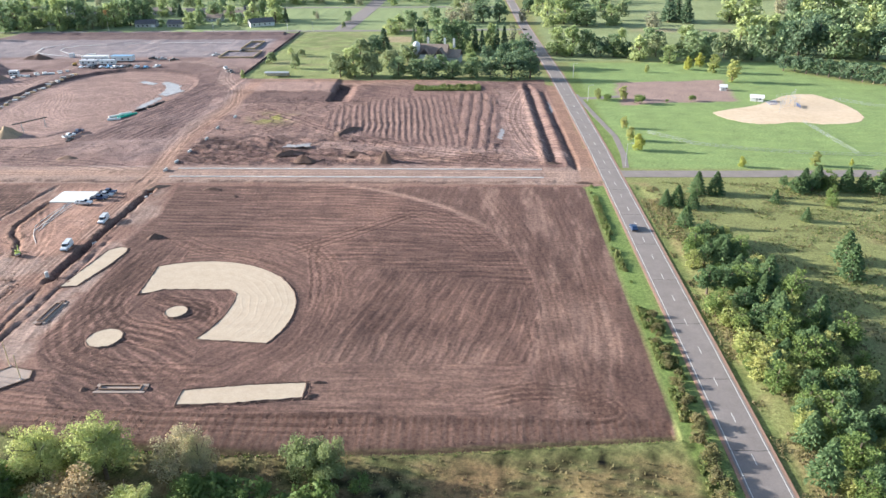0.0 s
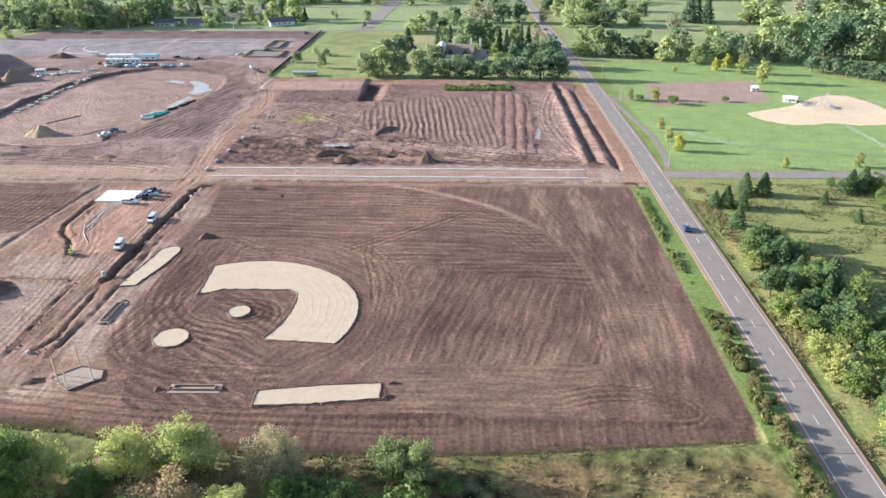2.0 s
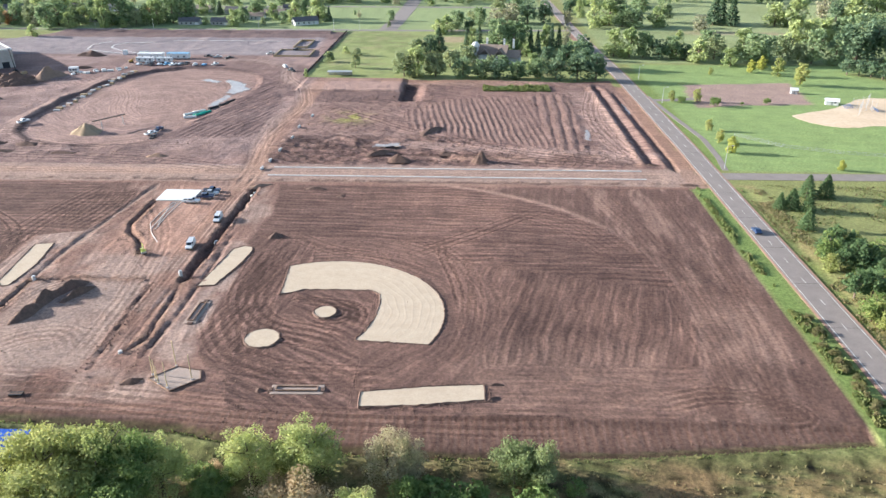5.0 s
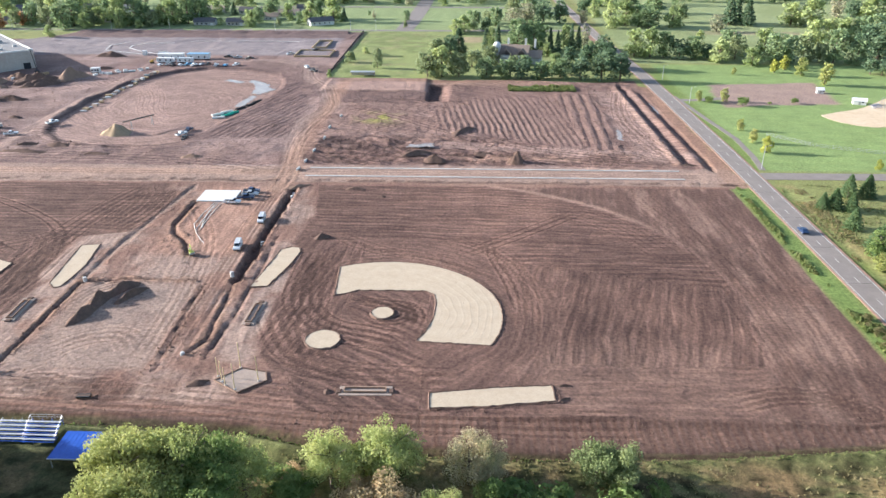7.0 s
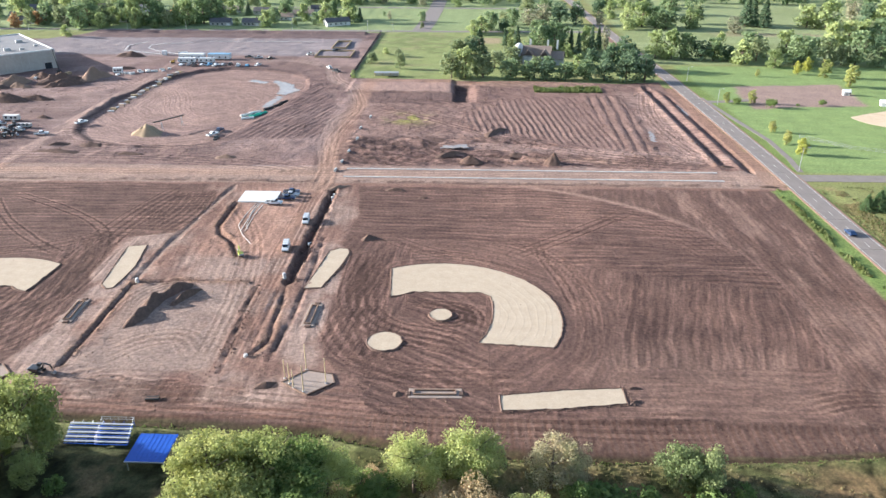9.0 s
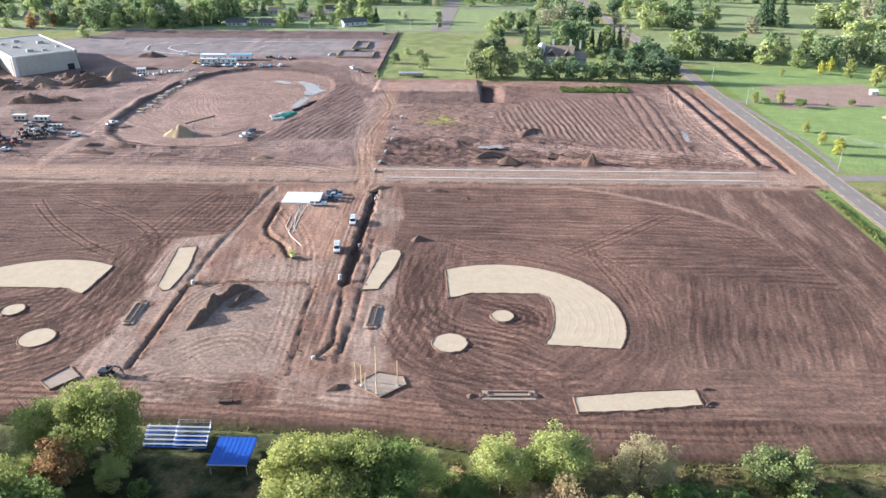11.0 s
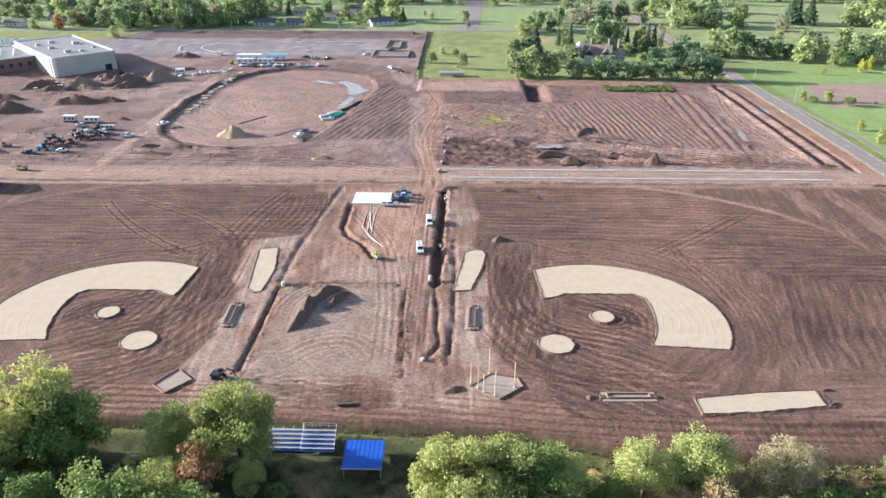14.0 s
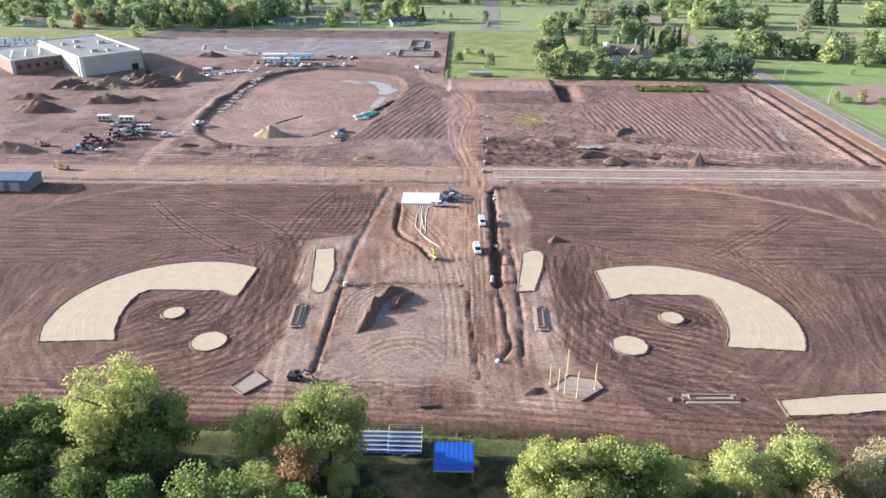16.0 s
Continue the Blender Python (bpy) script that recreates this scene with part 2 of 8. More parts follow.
SLATE = surface("grey_blue_metal", (0.09, 0.12, 0.17), (0.13, 0.16, 0.22), 0.4, 0.5)
LUMBER = surface("lumber", (0.3, 0.22, 0.13), (0.42, 0.31, 0.19), 1.5, 0.85)
PAINTS = {k: surface(k + "_car_paint", c, tuple(v * 1.15 for v in c), 0.5, 0.3, spec=0.6) for k, c in dict(
    white=(0.55, 0.57, 0.59), blue=(0.014, 0.035, 0.09), red=(0.16, 0.025, 0.025), silver=(0.36, 0.38, 0.4),
    black=(0.02, 0.022, 0.026), skyblue=(0.1, 0.26, 0.42)).items()}

# ---- mesh helpers ----
def link_mesh(name, bm, material, smooth=False):
    me = bpy.data.meshes.new(name)
    bm.to_mesh(me)
    bm.free()
    me.materials.append(material)
    if smooth:
        me.polygons.foreach_set("use_smooth", np.ones(len(me.polygons), bool))
    return new(name, me)


def part(name, bm, material, parent, label="", smooth=False):
    ob = link_mesh(name, bm, material, smooth)
    ob.parent = parent
    return tagged(ob, label)


def array_mesh(name, verts, faces, material):
    """A mesh from arrays: verts (n, 3), faces (m, 3 or 4)."""
    me = bpy.data.meshes.new(name)
    n, k = faces.shape
    me.vertices.add(len(verts))
    me.vertices.foreach_set("co", np.ascontiguousarray(verts, np.float32).ravel())
    me.loops.add(n * k)
    me.loops.foreach_set("vertex_index", np.ascontiguousarray(faces, np.int32).ravel())
    me.polygons.add(n)
    me.polygons.foreach_set("loop_start", np.arange(0, n * k, k, dtype=np.int32))
    me.update(calc_edges=True)
    me.materials.append(material)
    return me


def thing(name, m, label, category, group="", kind=""):
    ob = new(name)
    ob.empty_display_size = 0.3
    ob.matrix_basis = m
    return tagged(ob, label, category, group, kind)


def box(bm, x0, x1, y0, y1, z0, z1, m=None, taper=(1, 1), shift=0.0):
    """A box; its top is scaled by taper about its middle and shifted along x."""
    cx, cy = (x0 + x1) / 2, (y0 + y1) / 2
    v = [bm.verts.new((x, y, z0)) for x, y in ((x0, y0), (x1, y0), (x1, y1), (x0, y1))]
    v += [bm.verts.new((cx + (x - cx) * taper[0] + shift, cy + (y - cy) * taper[1], z1)) for x, y in ((x0, y0), (x1, y0), (x1, y1), (x0, y1))]
    for f in ((3, 2, 1, 0), (4, 5, 6, 7), (0, 1, 5, 4), (1, 2, 6, 5), (2, 3, 7, 6), (3, 0, 4, 7)):
        bm.faces.new([v[i] for i in f])
    if m is not None:
        for q in v:
            q.co = m @ q.co
    return v


def tube(bm, a, b, r0, r1=None, n=8):
    """A tapered round bar from a to b."""
    a, b = Vector(a), Vector(b)
    r1 = r0 if r1 is None else r1
    q = (b - a).to_track_quat("Z", "Y").to_matrix()
    ring = [[bm.verts.new(p + q @ Vector((r * math.cos(i * math.tau / n), r * math.sin(i * math.tau / n), 0))) for i in range(n)] for p, r in ((a, r0), (b, r1))]
    for i in range(n):
        bm.faces.new((ring[0][i], ring[0][(i + 1) % n], ring[1][(i + 1) % n], ring[1][i]))
    bm.faces.new(ring[0][::-1])
    bm.faces.new(ring[1])


def soften(bm, w, seg=1):
    bmesh.ops.bevel(bm, geom=bm.edges[:], offset=w, segments=seg, affect="EDGES", clamp_overlap=True)
    return bm


def slab_from(points, z0, z1):
    """A plate with the outline points (counter-clockwise) from z0 to z1."""
    bm = bmesh.new()
    lo, hi = [bm.verts.new((x, y, z0)) for x, y in points], [bm.verts.new((x, y, z1)) for x, y in points]
    n = len(points)
    bm.faces.new(hi)
    bm.faces.new(lo[::-1])
    for i in range(n):
        bm.faces.new((lo[i], lo[(i + 1) % n], hi[(i + 1) % n], hi[i]))
    return bm

# ---- ground ----
TABLE = np.random.default_rng(7).random((256, 256))


def value_noise(x, y):
    xi, yi = np.floor(x).astype(int), np.floor(y).astype(int)
    fx, fy = x - xi, y - yi
    fx, fy = fx * fx * (3 - 2 * fx), fy * fy * (3 - 2 * fy)
    a, b = TABLE[xi & 255, yi & 255], TABLE[(xi + 1) & 255, yi & 255]
    c, d = TABLE[xi & 255, (yi + 1) & 255], TABLE[(xi + 1) & 255, (yi + 1) & 255]
    return (a + (b - a) * fx) * (1 - fy) + (c + (d - c) * fx) * fy


def fbm(x, y, size, octaves=4, seed=0):
    """Noise from about -1 to 1 whose largest features are size metres."""
    s, amp, tot = 0, 1.0, 0.0
    for i in range(octaves):
        k = 2 ** i / size
        s = s + amp * (value_noise(x * k + 17.3 * seed + 31 * i, y * k + 9.1 * seed + 57 * i) * 2 - 1)
        tot += amp
        amp *= 0.55
    return s / tot * 1.5


def step(v, a, b):
    t = np.clip((v - a) / (b - a), 0, 1)
    return t * t * (3 - 2 * t)


def zone(x, y, x0, x1, y0, y1, soft=1.0):
    return step(x, x0 - soft, x0 + soft) * step(-x, -x1 - soft, -x1 + soft) * step(y, y0 - soft, y0 + soft) * step(-y, -y1 - soft, -y1 + soft)


def line_dist(x, y, pts):
    """Distance to a polyline, and the way run along it."""
    best, along, run = np.full(np.shape(x), 1e9), np.zeros(np.shape(x)), 0.0
    for (ax, ay), (bx, by) in zip(pts, pts[1:]):
        dx, dy = bx - ax, by - ay
        ln = math.hypot(dx, dy)
        t = np.clip(((x - ax) * dx + (y - ay) * dy) / ln ** 2, 0, 1)
        d = np.hypot(x - ax - t * dx, y - ay - t * dy)
        along = np.where(d < best, run + t * ln, along)
        best = np.minimum(best, d)
        run += ln
    return best, along


def inside(x, y, pts):
    """Signed distance to a polygon, positive inside."""
    d, _ = line_dist(x, y, list(pts) + [pts[0]])
    c = np.zeros(np.shape(x), bool)
    for (ax, ay), (bx, by) in zip(pts, list(pts[1:]) + [pts[0]]):
        c ^= ((ay > y) != (by > y)) & (x < (bx - ax) * (y - ay) / (by - ay + 1e-12) + ax)
    return np.where(c, d, -d)


def bottom_edge(x):
    """The y at which the graded soil ends towards the woods."""
    return np.interp(x, [-340, -96, -60, -8, 7, 39, 80, 104, 128], [-28, -28.6, -27.9, -30.9, -34.8, -37, -35.2, -32.7, -30.4])


ROAD_MID = [(140.2, -700), (140.6, 0), (140.0, 90), (139.6, 150), (138, 226), (136.4, 290), (134.4, 334), (131.6, 395), (128.7, 473), (125.6, 595), (120, 760), (100, 1100)]
HAUL = [(-360, 114), (-170, 113), (-60, 115), (-36, 115), (10, 116), (60, 116), (132, 114)]
CROSS_TRACK = [(-34, 100), (-34, 120), (-41, 160), (-42, 190), (-34, 215), (-44, 255), (-58, 278), (-64, 310), (-90, 330), (-168, 322)]
WEST_TRACK = [(-163, 116), (-166, 170), (-166, 290), (-168, 322), (-150, 345), (-150, 400), (-163, 445)]
OVAL = [(-127, 150), (-98, 150), (-90, 156), (-84, 175), (-76, 215), (-70, 255), (-74, 278), (-86, 294), (-105, 303), (-128, 305), (-146, 292), (-158, 268), (-161, 240), (-162, 200), (-160, 182), (-154, 166), (-143, 155)]
GREEN_LOT = [(-49, 279), (-48, 443), (122, 443), (129, 276), (95, 268), (40, 272), (10, 276)]
BIG_TRENCH = [(-28.0, 99), (-28.6, 65), (-28.7, 29)]
SOUTH_TRENCH = [(-29.6, 29), (-28.0, 17.8), (-27.5, 5.9), (-26.8, -0.8), (-29.5, -6)]
# shadow at the east bank's edge, drawn as a shallow dark cut
EAST_BANK_SHADOW = [(-24.2, 57.6), (-23.8, 35), (-23.8, 10.3), (-24.8, -8.3)]
MID_TRENCH = [(-36.8, 25.8), (-36, 5.7), (-34.6, -13.2)]
MID_TRENCH_EAST = [(-30.5, 26), (-30.6, 3.1), (-30.7, -9.7)]
WEST_SWALE = [(-65, 102), (-68.7, 65.8), (-70.6, 47.7), (-70.7, 28.4)]
WEST_TRENCH = [(-70.6, 26.7), (-70.6, 9.1), (-70.7, -3.3), (-70.9, -12)]
CROSS_TRENCH = [(-70.2, 26.7), (-59.5, 29), (-39.3, 29.2)]
BLACK_TRENCH = [(-59.6, 85.6), (-59.5, 66), (-57.3, 60), (-51.6, 53.5), (-47.4, 44.5)]

SOIL_DARK, SOIL_MID, SOIL_LIGHT = np.array((0.123, 0.076, 0.062)), np.array((0.208, 0.126, 0.098)), np.array((0.325, 0.213, 0.166))
SOIL_ORANGE, SOIL_GREY = np.array((0.32, 0.198, 0.138)), np.array((0.3, 0.22, 0.181))
LAWN, MEADOW, STRAW = np.array((0.2, 0.27, 0.105)), np.array((0.225, 0.235, 0.1)), np.array((0.27, 0.215, 0.115))


def terrain(x, y):
    """Height, albedo and share of turf at the places x, y."""
    x, y = np.asarray(x, float), np.asarray(y, float)
    h = np.zeros(x.shape)
    n1, n2, n3 = fbm(x, y, 60, 4, 1), fbm(x, y, 9, 4, 2), fbm(x, y, 2.4, 3, 3)
    turf = np.ones(x.shape)

    def lay(col, c, m):
        return col + (np.asarray(c) - col) * np.clip(m, 0, 1)[..., None]

    # grass: rough meadow, mown lawn, straw patches
    col = np.broadcast_to(MEADOW, x.shape + (3,)).copy()
    col = lay(col, STRAW, step(n1 + 0.6 * n2, 0.25, 0.9) * 0.75)
    park = zone(x, y, 148, 420, 123, 322, 2) * step(-inside(x, y, [(300, 262), (420, 230), (420, 330), (270, 300)]), -3, 3)
    col = lay(col, LAWN * 1.05, park)
    col = lay(col, LAWN * (1.25, 1.12, 1.5), step(y, 436, 446) * step(-x, -118, -112) * 0.9)
    beyond = step(y, 322, 330) * step(x, 136, 144)
    col = lay(col, (0.27, 0.31, 0.165), beyond * 0.9)
    col = lay(col, (0.3, 0.25, 0.17), beyond * zone(x + 12 * n2, y + 5 * n1, 205, 285, 434, 452, 4) * 0.8)
    col = lay(col, (0.2, 0.23, 0.11), beyond * step(fbm(x, y, 45, 3, 23), 0.1, 0.5) * 0.6)
    col = lay(col, STRAW, zone(x, y, 144, 152, -80, 108, 1.5) * step(n2, -0.5, 0.3) * 0.8)
    col = lay(col, (0.165, 0.225, 0.075), zone(x, y, 129, 135.5, -90, 104, 1.0))
    col = lay(col, (0.16, 0.2, 0.07), zone(x, y, 144.8, 147.2, -90, 106, 0.7))
    col = lay(col, (0.17, 0.22, 0.075), zone(x, y, 142, 149, 124, 300, 1.0))
    gl = inside(x, y, GREEN_LOT) > 0
    col = lay(col, (0.245, 0.275, 0.12), gl)
    col = lay(col, (0.17, 0.2, 0.085), gl * step(n2 + n1, 0.0, 0.7) * 0.8)
    col = lay(col, (0.29, 0.25, 0.15), gl * step(fbm(x, y * 2.5, 16, 3, 24), 0.25, 0.7) * 0.5)
    col = lay(col, (0.36, 0.27, 0.19), gl * zone(x + 2 * n2, y + 2 * n2, 22, 44, 398, 422, 2) * 0.8)
    col = lay(col, STRAW, zone(x, y, 60, 129, -75, -38, 4) * step(n2 + 0.5 * np.sin((y * 0.95 + x * 0.28) * 1.9), -1.2, 0.4) * 0.95)
    # shade under the south trees put into the grass colour
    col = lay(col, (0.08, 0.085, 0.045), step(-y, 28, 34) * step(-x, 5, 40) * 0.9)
    tracks = np.minimum(np.abs(y + 46 - 0.12 * (x - 85) - 2 * np.sin(x / 16)), np.abs(y + 48.2 - 0.12 * (x - 85) - 2 * np.sin(x / 16)))
    col = lay(col, STRAW * 0.8, (tracks < 0.5) * zone(x, y, 72, 126, -70, -39, 3) * 0.7)
    h += 0.25 * n2 * step(-y, 38, 46) * (x < 130)

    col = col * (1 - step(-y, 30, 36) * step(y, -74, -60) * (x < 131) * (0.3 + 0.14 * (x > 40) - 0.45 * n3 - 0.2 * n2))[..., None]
    col = lay(col, (0.2, 0.14, 0.07), zone(x, y, 62, 128, -72, -37, 3) * step(n2 + 0.7 * n3, -0.1, 0.6) * 0.6)

    # the graded site
    yb = bottom_edge(x)
    east_end = 128.4 + 0.4 * n2 + 6.8 * step(y, 103, 105) * step(-y, -262, -258)
    site = step(y - yb, -0.4, 0.4) * step(-x + east_end, -0.3, 0.3) * (x > -345) * step(-y, -442, -440)
    site *= step(-inside(x, y, GREEN_LOT), -0.6, 0.6)
    site *= 1 - step(y, 402, 408) * step(-x, 270 - 0.6 * (y - 440), 276 - 0.6 * (y - 440))
    turf *= 1 - site
    turf *= 1 - 0.6 * park
    soil = np.broadcast_to(SOIL_MID, x.shape + (3,)).copy()
    soil = lay(soil, SOIL_LIGHT, step(n1 + 0.5 * n2, -0.3, 0.8) * 0.55)
    clod = 0.085 * n3 + 0.05 * fbm(x, y, 1.2, 2, 4)

    # the two ball fields, mirrored about x = -48.6
    fx = np.where(x > -48.6, x, -97.2 - x)
    edge = np.where(x > -49, np.interp(y, [-27, -14, -11.4, -6.8, 3.4, 18, 30, 49, 53, 75, 100], [0, -4, -9, -12.4, -15.8, -15.3, -15.3, -14.6, -19, -16.2, -19.6]),
                    np.interp(y, [-27, -15, -11, 2, 9, 25, 33, 56, 60, 78, 90, 100], [0, -8, -12.7, -16.7, -15.9, -16.5, -12, -11.5, -26, -32.5, -31.3, -25])) + 0.5 * n2
    field = step(fx - edge, -0.8, 0.8) * step(y, -27.5, -26) * step(-y, -104, -102)
    ang, rad = np.arctan2(y - 20, fx - 20), np.hypot(fx - 20, y - 20)
    warp = fbm(x, y, 25, 3, 5)
    fine_x = np.sin(math.tau * (y + 1.4 * warp + 0.02 * fx) / 2.1)
    fine_y = np.sin(math.tau * (fx + 1.6 * warp - 0.22 * y) / 2.5)
    rd = np.hypot(fx - 13, y - 13)
    ring = np.sin(math.tau * (rd + 2.5 * warp) / 2.3)
    near_in = step(-rd, -48, -36)
    skirt = np.maximum(step(fx, 22, 28), step(y, 25, 30))
    far_half = step(y + 0.25 * (fx - 40), 38, 46) * (1 - near_in)
    east = step(rad, 86, 90)
    low = (1 - far_half) * (1 - near_in)
    stripes = near_in * (ring * skirt + (1 - skirt) * np.sin(math.tau * (0.55 * fx + 0.83 * y + 2 * warp) / 2.4)) + far_half * fine_x + low * fine_y * step(y, -20, -8) + low * np.sin(math.tau * (y + warp) / 2.6) * step(-y, 8, 18)
    stripes = 0.4 * stripes * (0.55 + 0.6 * np.clip(fbm(x, y, 14, 3, 8), -0.6, 1))
    fcol = np.broadcast_to(SOIL_DARK, x.shape + (3,)).copy()
    fcol = lay(fcol, SOIL_MID, step(n1 + 0.6 * n2, -0.35, 0.7) * 0.6 + 0.42 * stripes * (1 - east))
    fcol = lay(fcol, SOIL_LIGHT * 0.95, east * step(fbm(x * 2.5, y * 0.5, 9, 4, 11), -0.1, 0.8) * 0.55)
    fcol = fcol * (1 - 0.17 * step(fx, 30, 66) * step(-y + 4 * n2, -66, -20) - 0.08 * east * step(-y, -90, -40))[..., None]
    fcol = lay(fcol, SOIL_LIGHT * 0.8, zone(fx + 4 * n2, y + 2 * n2, 50, 96, -26, 0, 6) * 0.3)
    fcol = lay(fcol, SOIL_LIGHT * 0.85, zone(x + 5 * n2, y + 5 * n2, 108, 124, -6, 22, 9) * 0.5)
    arc = np.exp(-((rad - 86 - 0.8 * warp) / 1.2) ** 2) * step(y, -22, -8) * np.where(x > -49, 1, 0.35)
    fcol = lay(fcol, SOIL_LIGHT, arc * (0.2 + 0.7 * step(ang, 0.4, 0.9)) * step(-ang, -1.45, -1.25))
    wander = np.abs(np.sin(math.tau * (rd * 0.5 + fx * 0.35 + 6 * fbm(x, y, 30, 2, 21)) / 17))
    fcol = lay(fcol, SOIL_DARK * 0.8, (wander < 0.1) * step(-rd, -60, -24) * 0.6)
    soil = lay(soil, fcol, field)
    h += field * 0.075 * stripes * (1 - 0.4 * east)
    # sloping margin below the fields, combed by tracked machines
    margin = step(-y, 26, 27) * site
    comb = np.sin(math.tau * (x + 0.8 * warp) / 1.7)
    soil = lay(soil, SOIL_MID * (0.6 - 0.06 * step(x, 20, 70))[..., None] + 0.012 * comb[..., None], margin * 0.9)
    soil = lay(soil, SOIL_MID * 0.74 + 0.022 * np.sin(math.tau * (y + 0.6 * warp) / 2.3)[..., None], step(-y + 2 * n2, 12, 20) * step(-x + 6 * n2, -6, 20) * site * 0.6)
    h += margin * 0.05 * comb * step(x, 0, 10)
    h -= 0.8 * step(-y, 26, 28.5) * site * step(x, 30, 60)

    # the work yard between the fields
    yard = step(-np.abs(x + 49), -38 + 3 * n2, -33 + 3 * n2) * zone(x, y, -90, -10, -24, 104, 2) * (1 - field)
    soil = lay(soil, SOIL_GREY, yard * step(n2 + n1, -0.9, 0.4) * 0.85)
    soil = lay(soil, SOIL_LIGHT * (1.12, 1.05, 1.0), yard * zone(x, y, -60, -33, 44, 100, 3) * 0.7)
    pens = np.maximum(zone(x, y, -25, -14, -10, 54, 1.5), zone(x, y, -84, -71.5, -10, 56, 1.5)) * (1 - field)
    soil = lay(soil, SOIL_GREY * 1.06, pens * step(n2 + 0.5 * n3, -0.9, 0.2) * 0.8)
    pad = zone(x, y, -68, -37, -13, 27, 2)
    soil = lay(soil, (0.275, 0.204, 0.168), pad * 0.8)
    swirl = np.sin(math.tau * (np.hypot(x + 48, y - 6) + 3 * warp) / 2.8)
    soil = lay(soil, SOIL_MID, pad * step(swirl * n2, 0.2, 0.7) * 0.3)
    soil = lay(soil, SOIL_MID, yard * zone(x, y, -38, -26, -14, 104, 1) * step(np.sin(math.tau * (x + 0.5 * warp) / 2.2), 0.1, 0.9) * 0.5)
    arcs = np.sin(math.tau * (np.hypot(x + 52, (y + 34) * 1.2) + 1.5 * n2) / 2.3)
    scar = zone(x, y, -70, -36, -21, -13, 2)
    soil = lay(soil, SOIL_DARK * 1.1, scar * step(arcs, 0.1, 0.8) * 0.55)
    h += 0.1 * arcs * scar + 0.04 * yard * n2

    # trenches and their spoil banks, and the east bank's shadow line
    for pts, wide, deep, bank in ((BIG_TRENCH, 1.25, 1.5, 0.15), (SOUTH_TRENCH, 0.3, 0.45, 0.12), (EAST_BANK_SHADOW, 0.25, 0.4, 0.08), (MID_TRENCH, 0.15, 0.35, 0.05), (MID_TRENCH_EAST, 0.15, 0.25, 0.05),
                                  (WEST_SWALE, 0.8, 0.3, 0.06), (WEST_TRENCH, 0.35, 0.55, 0.15), (CROSS_TRENCH, 0.2, 0.4, 0.2), (BLACK_TRENCH, 0.55, 0.7, 0.25)):
        d, run = line_dist(x, y, pts)
        w = wide * (0.85 + 0.45 * fbm(x, y, 5, 3, 13))
        d = d + 0.14 * n3
        cut = step(-d, -w - 0.45, -w + 0.15)
        h -= deep * cut
        h += bank * np.exp(-((d - w - 1.0) / 0.7) ** 2) * (0.6 + 1.0 * n3)
        soil = lay(soil, SOIL_GREY * 0.75 if pts is WEST_SWALE else SOIL_DARK * 0.75, cut * 0.85)
        thrown = SOIL_ORANGE * 0.75 if pts in (SOUTH_TRENCH, WEST_TRENCH, BLACK_TRENCH, CROSS_TRENCH) else SOIL_MID * 1.05
        soil = lay(soil, thrown, np.exp(-((d - w - 0.9) / 0.9) ** 2) * step(n3, -0.7, 0.5) * 0.75)
    h += 0.1 * np.exp(-((x + 25.9 + 0.5 * n2) / 1.0) ** 2) * zone(x, y, -29, -23, -6, 60, 2) * (0.7 + 0.6 * n3)

    # haul street and its earth shoulders
    d, run = line_dist(x, y, HAUL)
    soil = lay(soil, SOIL_LIGHT * (0.93, 1.02, 1.06), step(-d, -10.5 - 0.8 * n2, -9 - 0.8 * n2) * 0.8)
    soil = lay(soil, SOIL_ORANGE * 1.05, step(-np.abs(y - 116.5), -4, -2) * step(-x, 28, 40) * 0.3 * site)
    soil = lay(soil, SOIL_DARK * 0.8, step(-np.abs(y - 107 + 0.8 * n2), -1.3, -0.5) * site * step(n2 + 0.6 * n3, -0.9, 0.2) * 0.8)
    h += 0.35 * np.exp(-((y - 108.4) / 0.8) ** 2) * site * (0.6 + 0.8 * n3)

    # rough lot east of the cross track
    lot = zone(x, y, -32, 127, 125, 268, 2)
    rough = fbm(x, y, 12, 5, 31)
    h += lot * (0.24 * rough + 0.1 * n3) * (1 - 0.92 * step(x, 24, 36) * step(y, 146, 158))
    soil = lay(soil, SOIL_DARK * 1.2, lot * step(rough, 0.0, 0.7) * 0.55)
    soil = lay(soil, SOIL_MID * 1.1, lot * step(-rough, 0.1, 0.9) * 0.35)
    bend = x + 0.0005 * (y - 245) ** 2 * step(x, 40, 105)
    bold = step(x + 0.08 * (y - 200), 79, 83) * step(-x - 0.08 * (y - 200), -103, -99)
    crest = np.abs(np.sin(math.pi * (bend + 0.7 * warp) / 5.2)) ** 0.7 * 2 - 1
    fine_rows = np.sin(math.tau * (bend + 0.12 * y + 1.0 * warp) / 3.0) * (0.8 + 0.3 * np.clip(fbm(x, y, 30, 2, 34), -0.6, 0.6))
    wind = (bold * crest + (1 - bold) * 1.0 * fine_rows) * (0.8 + 0.4 * np.clip(fbm(x, y, 40, 2, 33), -0.6, 0.6))
    rows_ = inside(x, y, [(20, 178), (42, 166), (70, 152), (97, 147), (101, 240), (60, 236), (34, 226), (19, 204)])
    rm = step(rows_ + 3 * n2, -3, 3)
    h += rm * ((0.2 + 0.2 * bold) * wind + 0.25)
    soil = lay(soil, SOIL_MID * 1.05, rm * 0.75)
    soil = lay(soil, SOIL_LIGHT, rm * step(wind, 0.2, 0.9) * 0.3)
